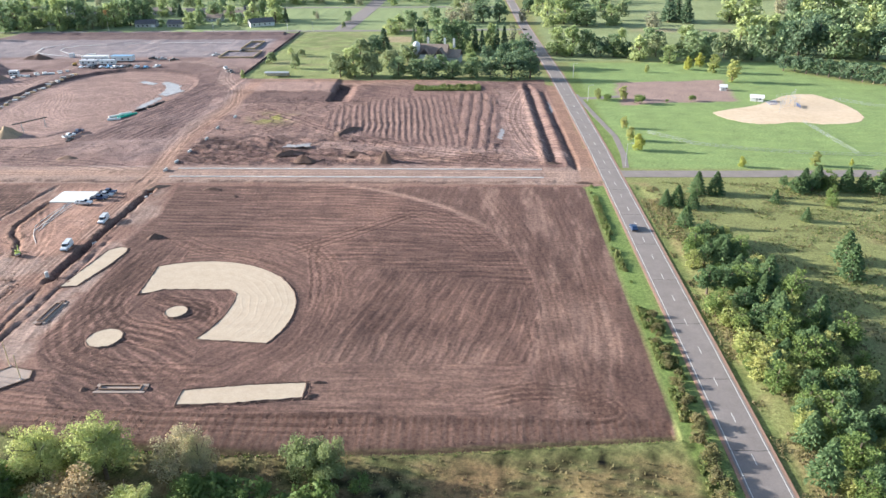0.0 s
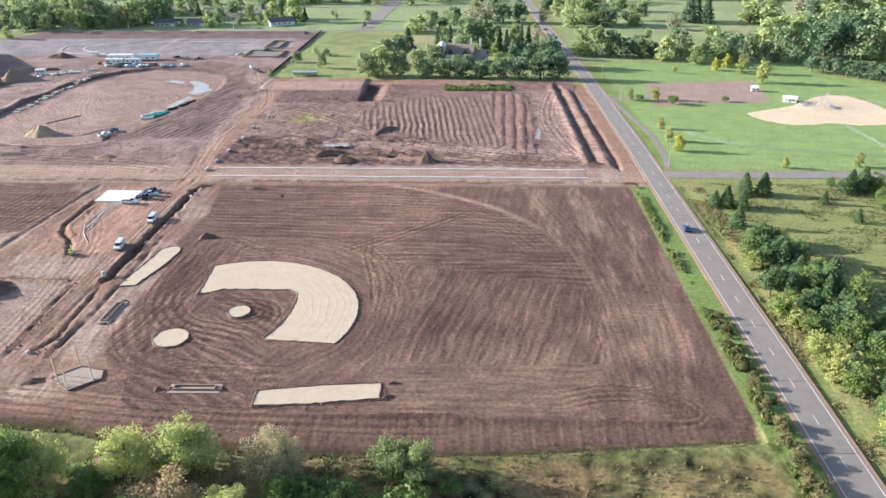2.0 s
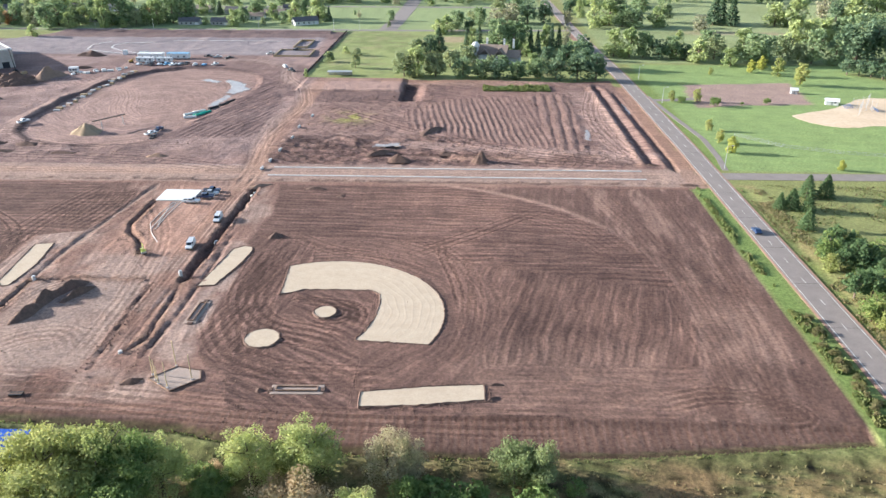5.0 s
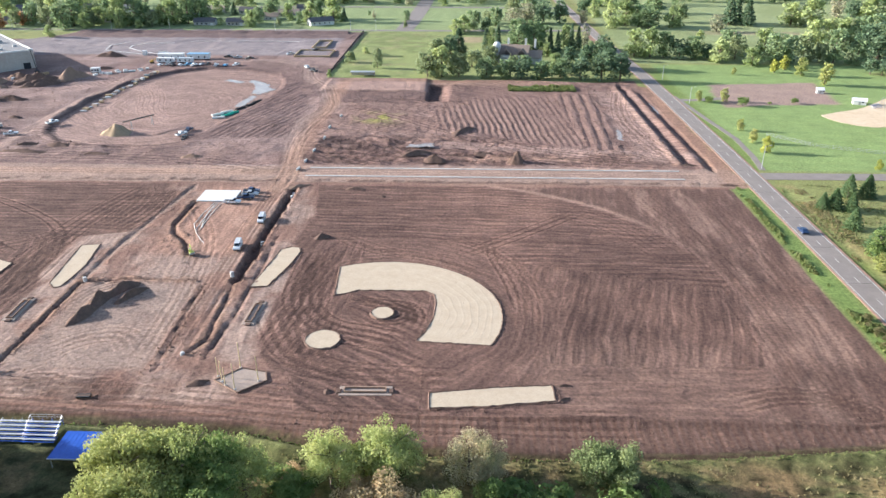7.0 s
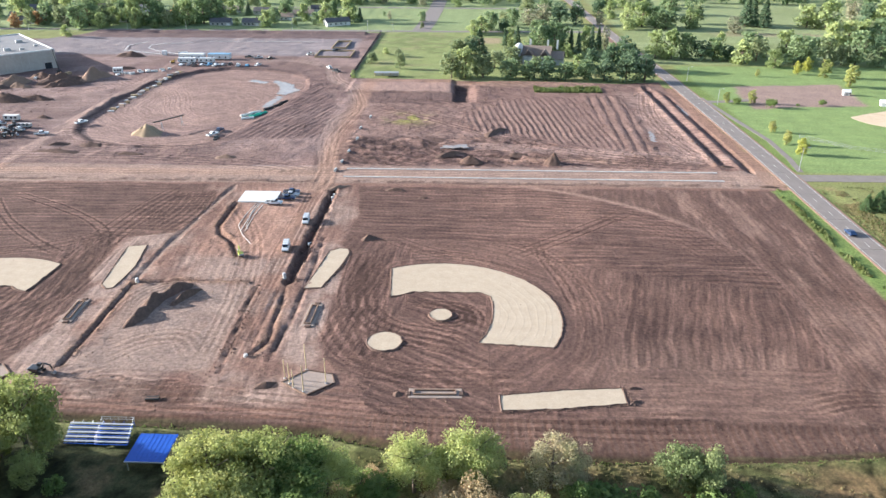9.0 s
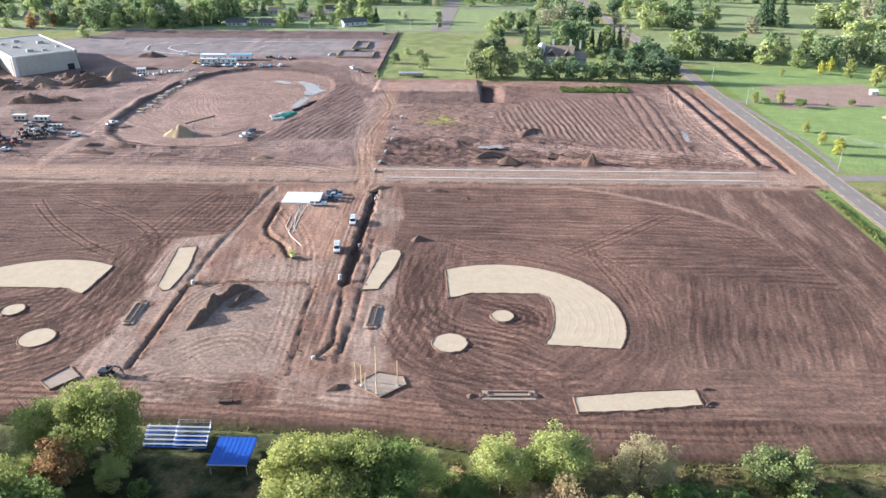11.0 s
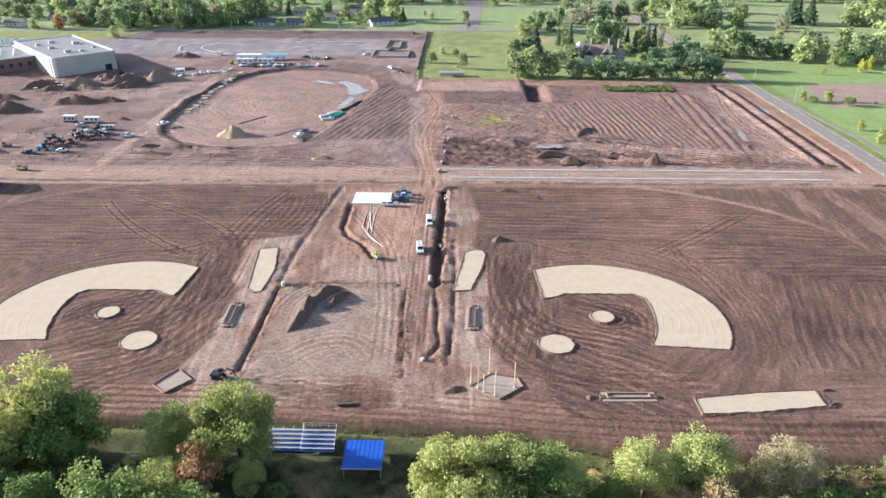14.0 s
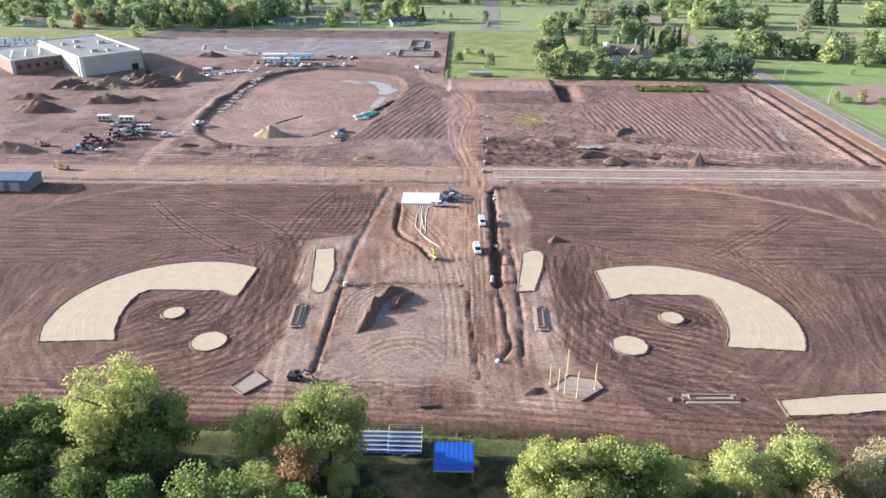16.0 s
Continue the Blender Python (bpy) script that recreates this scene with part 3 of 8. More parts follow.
    soil = lay(soil, SOIL_DARK * 0.9, rm * step(-wind, 0.1, 0.8) * 0.55)
    # smooth apron below the rows, turned lumps and furrows along the street
    apron = step(-np.abs(y - 150 + 0.12 * (x - 40) - 3 * n2), -7, -3) * lot * (1 - rm) * step(x, 0, 20)
    soil = lay(soil, SOIL_LIGHT * 0.95, apron * 0.8)
    wind2 = np.sin(math.tau * (y + 0.2 * x + 3 * warp) / 6.0)
    southm = zone(x + 4 * n2, y, -31, 58, 127, 164, 4) * (1 - rm) * (1 - 0.8 * apron)
    h += southm * (0.55 * wind2 + 0.45 * fbm(x, y, 5, 3, 77))
    soil = lay(soil, SOIL_DARK * 0.8, southm * step(n2 + 0.5 * n3, -0.5, 0.4) * 0.8)
    soil = lay(soil, SOIL_DARK * 0.65, southm * step(-wind2, 0.1, 0.9) * 0.55)
    belt_ = zone(x, y, 30, 118, 128, 142, 3)
    soil = lay(soil, SOIL_MID * 0.65, belt_ * step(n2, -0.7, 0.4) * 0.8)
    soil = lay(soil, SOIL_ORANGE * 0.95, belt_ * step(fbm(x * 0.3, y, 6, 3, 78), 0.15, 0.6) * 0.6)
    flat_ = inside(x, y, [(-28, 166), (24, 170), (20, 205), (44, 236), (14, 232), (-28, 230)])
    soil = lay(soil, SOIL_MID, step(flat_ + 3 * n2, -2, 4) * 0.55)
    diag = np.sin(math.tau * (x - 0.75 * y + 3 * warp) / 5.0)
    soil = lay(soil, SOIL_DARK, step(flat_, -2, 4) * step(diag * (0.4 + n2), 0.15, 0.7) * 0.6)
    soil = lay(soil, SOIL_ORANGE, zone(x, y, -4, 90, 262, 270, 2) * 0.6)
    soil = lay(soil, SOIL_LIGHT * 0.95, zone(x + 3 * n2, y, 102, 120, 132, 250, 4) * 0.75)
    # levelled pad and the pit at its end
    soil = lay(soil, SOIL_LIGHT * (1.05, 1.02, 1.0), zone(x, y, -46, 12, 246, 266, 1.5) * 0.9)
    soil = lay(soil, SOIL_DARK * 1.2, zone(x, y + 2 * n2, -32, 12, 222, 246, 1.2) * 0.85)
    h += 0.9 * zone(x, y, -46, 11, 246, 276, 1.2)
    h -= 2.2 * step(x, 11.5, 13) * step(-x, -25, -17) * zone(x, y, 0, 40, 226, 262, 1.4)
    h += 0.5 * zone(x, y, 21, 31, 240, 262, 5)
    # shade in the pit deepened by a darker soil colour
    soil = lay(soil, SOIL_DARK * 0.7, zone(x, y, 12, 20, 225, 263, 1.0) * 0.85)
    h += 1.2 * np.exp(-((y - 266 - 4 * np.sin(x / 30)) / 2.5) ** 2) * step(x, 24, 34) * step(-x, -124, -115)
    weeds = zone(x, y, 57, 91, 249, 261, 1.5) * step(n2, -0.7, 0.0)
    soil = lay(soil, (0.1, 0.15, 0.045), weeds)
    turf = np.maximum(turf, weeds)
    ylw = np.exp(-(((x + 8) / 9) ** 2 + ((y - 193) / 9) ** 2)) * step(n3 + n2, -0.3, 0.5)
    soil = lay(soil, (0.24, 0.22, 0.06), ylw)
    # ditch with its bank along the road
    inner = zone(x + 0.5 * n2 - 0.018 * (200 - y), y, 117.6, 120.4, 128, 262, 1.2)
    outer = zone(x + 0.4 * n2 - 0.024 * (200 - y), y, 125.6, 127.4, 122, 246, 0.8)
    h += 0.6 * np.exp(-((x - 115.5 - 0.018 * (200 - y)) / 1.6) ** 2) * zone(x, y, 106, 126, 127, 258, 3) * (1 + 0.6 * n2)
    h += 0.5 * np.exp(-((x - 123.2 - 0.02 * (200 - y)) / 1.3) ** 2) * zone(x, y, 106, 128, 125, 256, 3) * (1 + 0.5 * n2)
    h -= 0.8 * inner + 0.6 * outer
    # dark soil in both ditches; this colour carries their shade as well
    soil = lay(soil, SOIL_DARK * 0.95, inner * 0.75)
    soil = lay(soil, SOIL_DARK * 0.95, outer * 0.7)
    soil = lay(soil, SOIL_ORANGE, zone(x, y, 128.5, 136, 104, 260, 0.8) * 0.45)

    # far western works: oval basin, tracks, spoil
    west = step(-x, 36, 44) * (y > 124)
    soil = lay(soil, SOIL_LIGHT * 1.0, west * step(n1, -0.5, 0.6) * 0.45)
    soil = lay(soil, SOIL_MID * 0.85, west * step(fbm(x, y, 22, 5, 41), -0.05, 0.55) * 0.8)
    o = inside(x, y, OVAL)
    soil = lay(soil, SOIL_LIGHT * (1.02, 0.96, 0.9), step(o, -1, 4) * 0.65)
    soil = lay(soil, SOIL_MID * 0.85, step(-np.abs(o + 1.5), -2.0, -0.8) * 0.85)
    soil = lay(soil, SOIL_DARK * 0.85, step(-np.abs(o + 1.2 + 0.6 * n2), -2.2, -0.9) * west * step(-x, 70, 95) * 0.85)
    h -= 1.1 * step(o + 0.8 * n2, -2, 2)
    soil = lay(soil, SOIL_DARK, west * zone(x, y, -330, -70, 128, 160, 6) * step(fbm(x * 0.4, y, 9, 4, 87), 0.1, 0.6) * 0.6)
    h += west * 0.25 * fbm(x, y, 9, 3, 88) * (1 - step(o, -4, 0))
    h += 0.75 * np.exp(-((o + 3.2 + n2) / 1.5) ** 2) * west * step(-x, 100, 130) * (0.8 + 0.6 * n2)
    comb2 = np.sin(math.tau * (x - 0.32 * y + warp) / 3.4)
    cm = inside(x, y, [(-92, 160), (-46, 160), (-44, 205), (-62, 272), (-72, 262), (-78, 205)])
    soil = lay(soil, SOIL_DARK * 1.2, step(cm, -2, 3) * (0.6 + 0.2 * comb2))
    h += step(cm, -2, 3) * 0.09 * comb2
    for pts, half in ((CROSS_TRACK, 5.0), (WEST_TRACK, 3.4)):
        d, run = line_dist(x + 0.8 * n2, y, pts)
        soil = lay(soil, SOIL_ORANGE * (0.98, 1.03, 1.1) if half > 4 else SOIL_LIGHT * (1.15, 1.12, 1.05), step(-d, -half, -half + 1.5) * 0.75)
        rut = np.sin(math.tau * (d + 0.4 * n2) / 2.4) * step(-d, -half - 2, -half + 1)
        soil = lay(soil, SOIL_MID * 0.8, step(rut, 0.3, 0.9) * 0.45)
        h += 0.06 * rut
    wheel = np.abs(np.sin(math.tau * (o + 1.5 * warp) / 5.5))
    soil = lay(soil, SOIL_ORANGE, (wheel < 0.25) * zone(x, y, -164, -62, 126, 152, 3) * 0.5)
    soil = lay(soil, (0.27, 0.24, 0.225), zone(x, y, -300, -60, 345, 442, 4) * 0.55)
    soil = lay(soil, SOIL_DARK * 1.25, step(-np.abs(y - 427 + 2 * n2), -16, -12) * site * (x < -40) * 0.9)
    h += 1.5 * np.exp(-((y - 438) / 3.5) ** 2) * site * (x < -60)
    h += west * 0.3 * rough * step(-o, -2, 3)
    # haze over the far works put into the soil colour: less red, more blue
    soil = soil * (1 - 0.1 * np.clip(west + 0.6 * lot, 0, 1)[..., None] * np.array((0.9, 0.0, -1.4)))
    h += clod * site
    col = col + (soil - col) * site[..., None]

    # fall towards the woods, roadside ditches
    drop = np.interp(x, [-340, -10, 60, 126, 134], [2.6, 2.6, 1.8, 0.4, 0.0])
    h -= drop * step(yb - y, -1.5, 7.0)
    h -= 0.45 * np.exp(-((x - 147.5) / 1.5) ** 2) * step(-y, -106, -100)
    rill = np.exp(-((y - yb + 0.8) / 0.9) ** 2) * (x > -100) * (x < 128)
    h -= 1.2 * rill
    # the rill's dark soil colour includes the shadow line of the ditch
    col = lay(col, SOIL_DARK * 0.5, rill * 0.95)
    # dry undergrowth between the trees of the south edge, widened to carry shade in its colour
    col = lay(col, (0.2, 0.13, 0.075), zone(x, y, -58, 95, -66, -38.5, 3) * step(n2 + 0.6 * n3, -0.5, 0.5) * 0.75)
    # grass verges and worn ground in the park
    lotp = inside(x, y, [(166, 268), (229, 274), (222, 226), (162, 217)])
    col = lay(col, (0.3, 0.215, 0.18), step(lotp + 2 * n2, -1, 2))
    turf *= 1 - step(lotp, -1, 2)
    shade = zone(x, y, 148, 300, 123, 325, 2)
    col = lay(col, LAWN * (1.35, 1.2, 1.2), shade * step(np.sin(math.tau * (y + 0.1 * x) / 6.5), 0.0, 0.6) * 0.25 * (1 - step(lotp, -1, 2)))
    # coordinates across and along the way that the soil was worked, and how plainly it shows
    u, v, w = y + 1.4 * warp + 0.02 * fx, x.copy(), 0.35 * site

    def work(m, u1, v1, w1):
        nonlocal u, v, w
        u, v, w = np.where(m, u1, u), np.where(m, v1, v), np.where(m, w1, w)

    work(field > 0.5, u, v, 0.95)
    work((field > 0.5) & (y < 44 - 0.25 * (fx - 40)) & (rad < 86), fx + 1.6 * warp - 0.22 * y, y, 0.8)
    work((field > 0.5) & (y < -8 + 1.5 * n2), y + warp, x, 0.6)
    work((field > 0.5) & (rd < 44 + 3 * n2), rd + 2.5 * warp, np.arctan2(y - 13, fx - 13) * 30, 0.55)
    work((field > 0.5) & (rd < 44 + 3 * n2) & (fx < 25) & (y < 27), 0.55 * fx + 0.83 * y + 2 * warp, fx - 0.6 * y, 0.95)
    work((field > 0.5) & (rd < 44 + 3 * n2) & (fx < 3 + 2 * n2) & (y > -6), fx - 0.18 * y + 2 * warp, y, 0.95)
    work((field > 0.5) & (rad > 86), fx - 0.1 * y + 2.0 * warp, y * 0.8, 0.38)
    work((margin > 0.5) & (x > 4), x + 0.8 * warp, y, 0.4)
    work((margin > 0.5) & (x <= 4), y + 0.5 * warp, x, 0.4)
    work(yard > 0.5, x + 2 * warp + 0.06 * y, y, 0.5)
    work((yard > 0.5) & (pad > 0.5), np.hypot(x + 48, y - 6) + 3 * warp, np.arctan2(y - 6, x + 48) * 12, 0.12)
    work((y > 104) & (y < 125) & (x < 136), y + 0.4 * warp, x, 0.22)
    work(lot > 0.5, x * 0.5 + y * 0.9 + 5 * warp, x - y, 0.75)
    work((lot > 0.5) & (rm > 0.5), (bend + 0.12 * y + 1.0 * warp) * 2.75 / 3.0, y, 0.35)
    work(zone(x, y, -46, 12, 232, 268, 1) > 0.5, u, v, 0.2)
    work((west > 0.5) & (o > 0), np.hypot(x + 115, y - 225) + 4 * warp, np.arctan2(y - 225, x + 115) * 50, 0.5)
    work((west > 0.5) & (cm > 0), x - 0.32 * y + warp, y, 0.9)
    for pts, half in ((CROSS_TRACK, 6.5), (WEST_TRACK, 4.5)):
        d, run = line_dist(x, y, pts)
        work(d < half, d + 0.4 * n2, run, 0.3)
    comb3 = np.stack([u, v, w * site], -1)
    return h, np.clip(col, 0.01, 0.9), np.clip(turf, 0, 1), comb3


def ground_z(x, y):
    return float(terrain(np.array([x]), np.array([y]))[0][0])


def grow(a, b, k, n):
    """n marks from a to b whose steps grow by k."""
    s = np.cumsum(k ** np.arange(n))
    return a + (b - a) * s / s[-1]


def smooth_line(pts, times=3):
    """A polyline with its corners cut, so that it runs in curves."""
    for _ in range(times):
        q = [pts[0]]
        for (ax, ay), (bx, by) in zip(pts, pts[1:]):
            q += [(0.75 * ax + 0.25 * bx, 0.75 * ay + 0.25 * by), (0.25 * ax + 0.75 * bx, 0.25 * ay + 0.75 * by)]
        pts = q + [pts[-1]]
    return pts


def beside(pts, o):
    """The polyline moved o metres to its right."""
    p = np.array(pts, float)
    d = np.gradient(p, axis=0)
    d /= np.linalg.norm(d, axis=1)[:, None] + 1e-9
    return [tuple(q) for q in p + np.stack([d[:, 1], -d[:, 0]], -1) * o]


# way of the machine, how many passes, metres between them, gauge, darkness
FIELD_TRACKS = [
    ([(-12.6, 15.6), (-6.3, -0.6), (1.9, -8.3), (14.3, -10.6), (34, -11.5)], 3, 2.9, 2.0, 0.4), ([(-5.4, 50), (-6.9, 20.8), (0.8, 8.2), (12, 5.5), (22.4, 1.5)], 4, 2.4, 1.9, 0.5),
    ([(-9.6, 44), (-9.9, 17.3), (-6, -3.3), (-0.4, -15.6)], 4, -2.3, 1.9, 0.4), ([(30, 56), (43, 47), (48.5, 30), (48.5, 12), (46, -3), (42, -6)], 2, -3.4, 2.0, 0.28),
    ([(4, 22), (12, 18.5), (20, 18), (23.5, 12), (21, 4)], 2, 2.2, 1.6, 0.55), ([(8, 12), (13, 8), (19, 9), (21, 14), (17, 19), (10, 18)], 2, -1.5, 1.5, 0.5), ([(-6, 62), (8, 50), (26, 46), (40, 36)], 2, 3, 2.0, 0.35)]
EAST_TRACKS = [
    ([(31.4, 47.6), (44.4, 58.1), (56, 68.2), (70.8, 81.9)], 2, 2.5, 2.2, 0.45), ([(40.6, 58), (41.5, 44), (46, 30), (47, 17)], 1, 2, 2.2, 0.5), ([(20, -11.5), (25, -13.5), (26, -18)], 5, 1.1, 1.0, 0.5),
    ([(96, 98), (106, 62), (111, 20), (112, -22)], 3, 4.1, 2.1, 0.2), ([(118, 96), (122, 50), (122, 0), (116, -24)], 2, 3.3, 2.1, 0.2), ([(88, -20), (102, -15), (116, -19), (120, -26), (108, -27)], 3, 1.8, 1.6, 0.4),
    ([(-60, -16), (-20, -22), (20, -27), (70, -25)], 3, 2.4, 2.0, 0.35), ([(40, 84), (62, 88), (84, 76), (98, 50)], 3, 4.5, 2.0, 0.3)]
WEST_TRACKS = [
    ([(-145.7, 88.6), (-136.9, 76.5), (-124.6, 63.1), (-107.9, 49.1), (-98.1, 43.3)], 1, 2, 2.6, 0.75), ([(-141, 91.6), (-124.3, 83.5), (-108, 73.4), (-96.7, 63.9), (-90.4, 55), (-90.6, 47)], 1, 2, 2.6, 0.75),
    ([(-77.7, 98.5), (-83.6, 80.8), (-86.5, 62.9), (-88.1, 43.1), (-89.8, 24.4), (-90.6, 8.6), (-96, -4), (-112, -10)], 4, 2.6, 2.0, 0.45), ([(-71, 99), (-68.5, 86), (-69.5, 72), (-74, 59)], 6, 2.4, 1.8, 0.45),
    ([(-95, 41.4), (-98.6, 23.3), (-103.7, 5), (-111.4, -1.9)], 4, 2.3, 1.9, 0.5), ([(-150, -17), (-110, -18), (-70, -18), (-30, -21)], 5, 2.1, 2.0, 0.4), ([(-66, -19), (-58, -15), (-50, -19), (-44, -16), (-38, -20)], 3, 1.6, 1.7, 0.45),
    ([(-58, 84), (-50, 70), (-42, 50), (-38, 20), (-37, -10)], 3, 1.9, 1.8, 0.35), ([(-33, 100), (-33.5, 60), (-33, 20), (-32.6, -12)], 3, 1.4, 1.7, 0.4), ([(-66, -8), (-58, 2), (-46, 4), (-40, -6)], 3, 2.2, 1.8, 0.3), ([(-65, 6), (-66, 18), (-60, 27), (-50, 22)], 3, -1.5, 1.6, 0.35)]
STREET_TRACKS = [
    ([(-360, 112), (-170, 112.4), (-60, 114), (-20, 114.6), (130, 114)], 3, -2.0, 1.9, 0.3), ([(-330, 134), (-200, 138), (-120, 140), (-60, 132), (-38, 122)], 4, 3.2, 2.1, 0.4),
    ([(-36, 120), (-41, 160), (-37, 190), (-34, 215), (-44, 255), (-58, 278), (-64, 310)], 2, 2.4, 2.0, 0.3), ([(-26, 215), (0, 200), (20, 178), (60, 150), (110, 134)], 3, 3.0, 2.2, 0.45),
    ([(-20, 132), (20, 148), (60, 138), (112, 130)], 4, 3.4, 2.2, 0.4), ([(118, 250), (108, 200), (112, 160), (118, 134)], 3, 2.6, 2.0, 0.35), ([(-158, 180), (-150, 160), (-128, 152), (-100, 152), (-84, 164)], 4, 2.6, 2.0, 0.45),
    ([(-340, 150), (-260, 170), (-200, 160), (-170, 130)], 3, 5, 2.2, 0.4), ([(-300, 236), (-240, 226), (-190, 240), (-170, 280)], 3, 4, 2.2, 0.4), ([(-150, 268), (-130, 240), (-120, 205), (-100, 190)], 3, 5, 2.2, 0.3)]


def track_field(x, y):
    """Distance to the nearest rut of wheels and crawlers, and how dark it is pressed."""
    ways = FIELD_TRACKS + [([(-97.3 - a, b) for a, b in pts], n, -o, g, k) for pts, n, o, g, k in FIELD_TRACKS] + EAST_TRACKS + WEST_TRACKS + STREET_TRACKS
    wob = 0.5 * fbm(x, y, 11, 2, 95)
    near, press = np.full(x.shape, 3.0), np.zeros(x.shape)
    for pts, n, gap_, gauge, dark in ways:
        line = smooth_line(pts)
        for k in range(n):
            way = beside(line, gap_ * k)
            px, py = [p[0] for p in way], [p[1] for p in way]
            i0, i1 = np.searchsorted(x[:, 0], (min(px) - 4, max(px) + 4))
            j0, j1 = np.searchsorted(y[0], (min(py) - 4, max(py) + 4))
            cut = (slice(i0, i1), slice(j0, j1))
            d, run = line_dist(x[cut], y[cut], way[::2] + way[-1:])
            if not d.size:
                continue
            d = np.abs(d + wob[cut] * 0.5 - gauge / 2)
            m = dark * np.clip(np.minimum(run, run.max() - run) / 6, 0, 1) * (d < 2.2)
            closer = (d - m < near[cut] - press[cut]) & (d < 2.2)
            near[cut] = np.where(closer, d, near[cut])
            press[cut] = np.where(closer, m, press[cut])
    return near, press


def build_ground():
    xs = np.concatenate([grow(-345, -4500, 1.22, 26)[::-1], np.arange(-345, -142, 1.5), np.arange(-142, 133, 0.68), np.arange(133, 300, 2.0), grow(300, 4500, 1.22, 26)])
    ys = np.concatenate([grow(-62, -3000, 1.25, 24)[::-1], np.arange(-62, 106, 0.66), np.arange(106, 280, 0.95), np.arange(280, 446, 2.2), grow(446, 5000, 1.16, 34)])
    x, y = np.meshgrid(xs, ys, indexing="ij")
    h, col, turf, comb3 = terrain(x, y)
    near, press = track_field(x, y)
    h -= 0.07 * press * np.exp(-(near / 0.5) ** 2)
    nx, ny = x.shape
    verts = np.stack([x, y, h], -1).reshape(-1, 3)
    i, j = np.meshgrid(np.arange(nx - 1), np.arange(ny - 1), indexing="ij")
    a = (i * ny + j).ravel()
    me = array_mesh("ground", verts, np.stack([a, a + ny, a + ny + 1, a + 1], -1), EARTH)
    me.polygons.foreach_set("use_smooth", np.ones(len(me.polygons), bool))
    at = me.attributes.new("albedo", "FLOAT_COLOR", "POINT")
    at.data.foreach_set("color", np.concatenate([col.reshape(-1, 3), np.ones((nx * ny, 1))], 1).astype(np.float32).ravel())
    tf = me.attributes.new("turf", "FLOAT", "POINT")
    tf.data.foreach_set("value", turf.astype(np.float32).ravel())
    cb = me.attributes.new("comb", "FLOAT_VECTOR", "POINT")
    cb.data.foreach_set("vector", comb3.astype(np.float32).ravel())
    rt = me.attributes.new("rut", "FLOAT_VECTOR", "POINT")
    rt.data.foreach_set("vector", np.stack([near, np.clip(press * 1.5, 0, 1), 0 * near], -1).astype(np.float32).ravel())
    return tagged(new("ground", me), "graded brown earth with harrow lines, bordered by green meadow and lawn", "ground", kind="structure")


build_ground()

# ---- roads, curbs ----
def strip(mid, half0, half1, z, gap=None):
    """A band beside the polyline mid, from half0 to half1 metres to its right, in short stretches; gap: (dash, space)."""
    bm = bmesh.new()
    pts, run = [], 0.0
    for (ax, ay), (bx, by) in zip(mid, mid[1:]):
        ln = math.hypot(bx - ax, by - ay)
        n = max(1, round(ln / (gap[0] if gap else 12)))
        pts += [(ax + (bx - ax) * k / n, ay + (by - ay) * k / n) for k in range(n)]
    pts.append(mid[-1])
    left, right = [], []
    for k, (px, py) in enumerate(pts):
        (ax, ay), (bx, by) = pts[max(k - 1, 0)], pts[min(k + 1, len(pts) - 1)]
        ln = math.hypot(bx - ax, by - ay)
        nx, ny = (by - ay) / ln, -(bx - ax) / ln
        left.append((px + nx * half0, py + ny * half0))
        right.append((px + nx * half1, py + ny * half1))
    for k in range(len(pts) - 1):
        if gap and k % round(1 + gap[1] / gap[0]):
            continue
        q = [bm.verts.new((*p, zz)) for zz in (z - 0.1 if not gap else z - 0.004, z) for p in (left[k], right[k], right[k + 1], left[k + 1])]
        bm.faces.new(q[4:])
        for f in ((0, 1, 5, 4), (1, 2, 6, 5), (2, 3, 7, 6), (3, 0, 4, 7)):
            bm.faces.new([q[i] for i in f])
    bmesh.ops.recalc_face_normals(bm, faces=bm.faces[:])
    return bm


road = tagged(link_mesh("road", strip(ROAD_MID, -3.9, 3.9, 0.12), ASPHALT), "straight grey asphalt country road with worn white lines", "road", kind="structure")
part("edge_line", strip(ROAD_MID, -3.5, -3.36, 0.126), LINE_PAINT, road)
part("edge_line", strip(ROAD_MID, 3.36, 3.5, 0.126), LINE_PAINT, road)
part("centre_line", strip(ROAD_MID, -0.07, 0.07, 0.126, (3.0, 9.0)), LINE_PAINT, road)
SHOULDER = surface("reddish_shoulder_gravel", (0.27, 0.16, 0.115), (0.34, 0.21, 0.15), 0.6, 0.95)
part("shoulder", strip(ROAD_MID, -4.55, -3.9, 0.09), SHOULDER, road, "reddish gravel shoulder")
part("shoulder", strip(ROAD_MID, 3.9, 4.6, 0.09), SHOULDER, road, "reddish gravel shoulder")
SIDE_MID = [(144.2, 117), (190, 117.3), (245, 118.5), (420, 121), (900, 126)]
side = tagged(link_mesh("side_road", strip(SIDE_MID, -3.6, 3.6, 0.115), ASPHALT), "narrow grey asphalt side road beside the park", "road", kind="structure")
FAR_MID = [(-18, 453.5), (-15, 500), (-11.6, 581), (-10, 650), (-6, 800), (8, 1300)]
tagged(link_mesh("far_road", strip(FAR_MID, -7.2, 7.2, 0.12), ASPHALT), "pale asphalt street running to the distance", "road", kind="structure")
tagged(link_mesh("cross_road", strip([(-900, 442), (-300, 449), (-60, 450), (-2, 449), (130, 452)], -3.4, 3.4, 0.12), ASPHALT), "pale grey road along the far end of the site", "road", kind="structure")
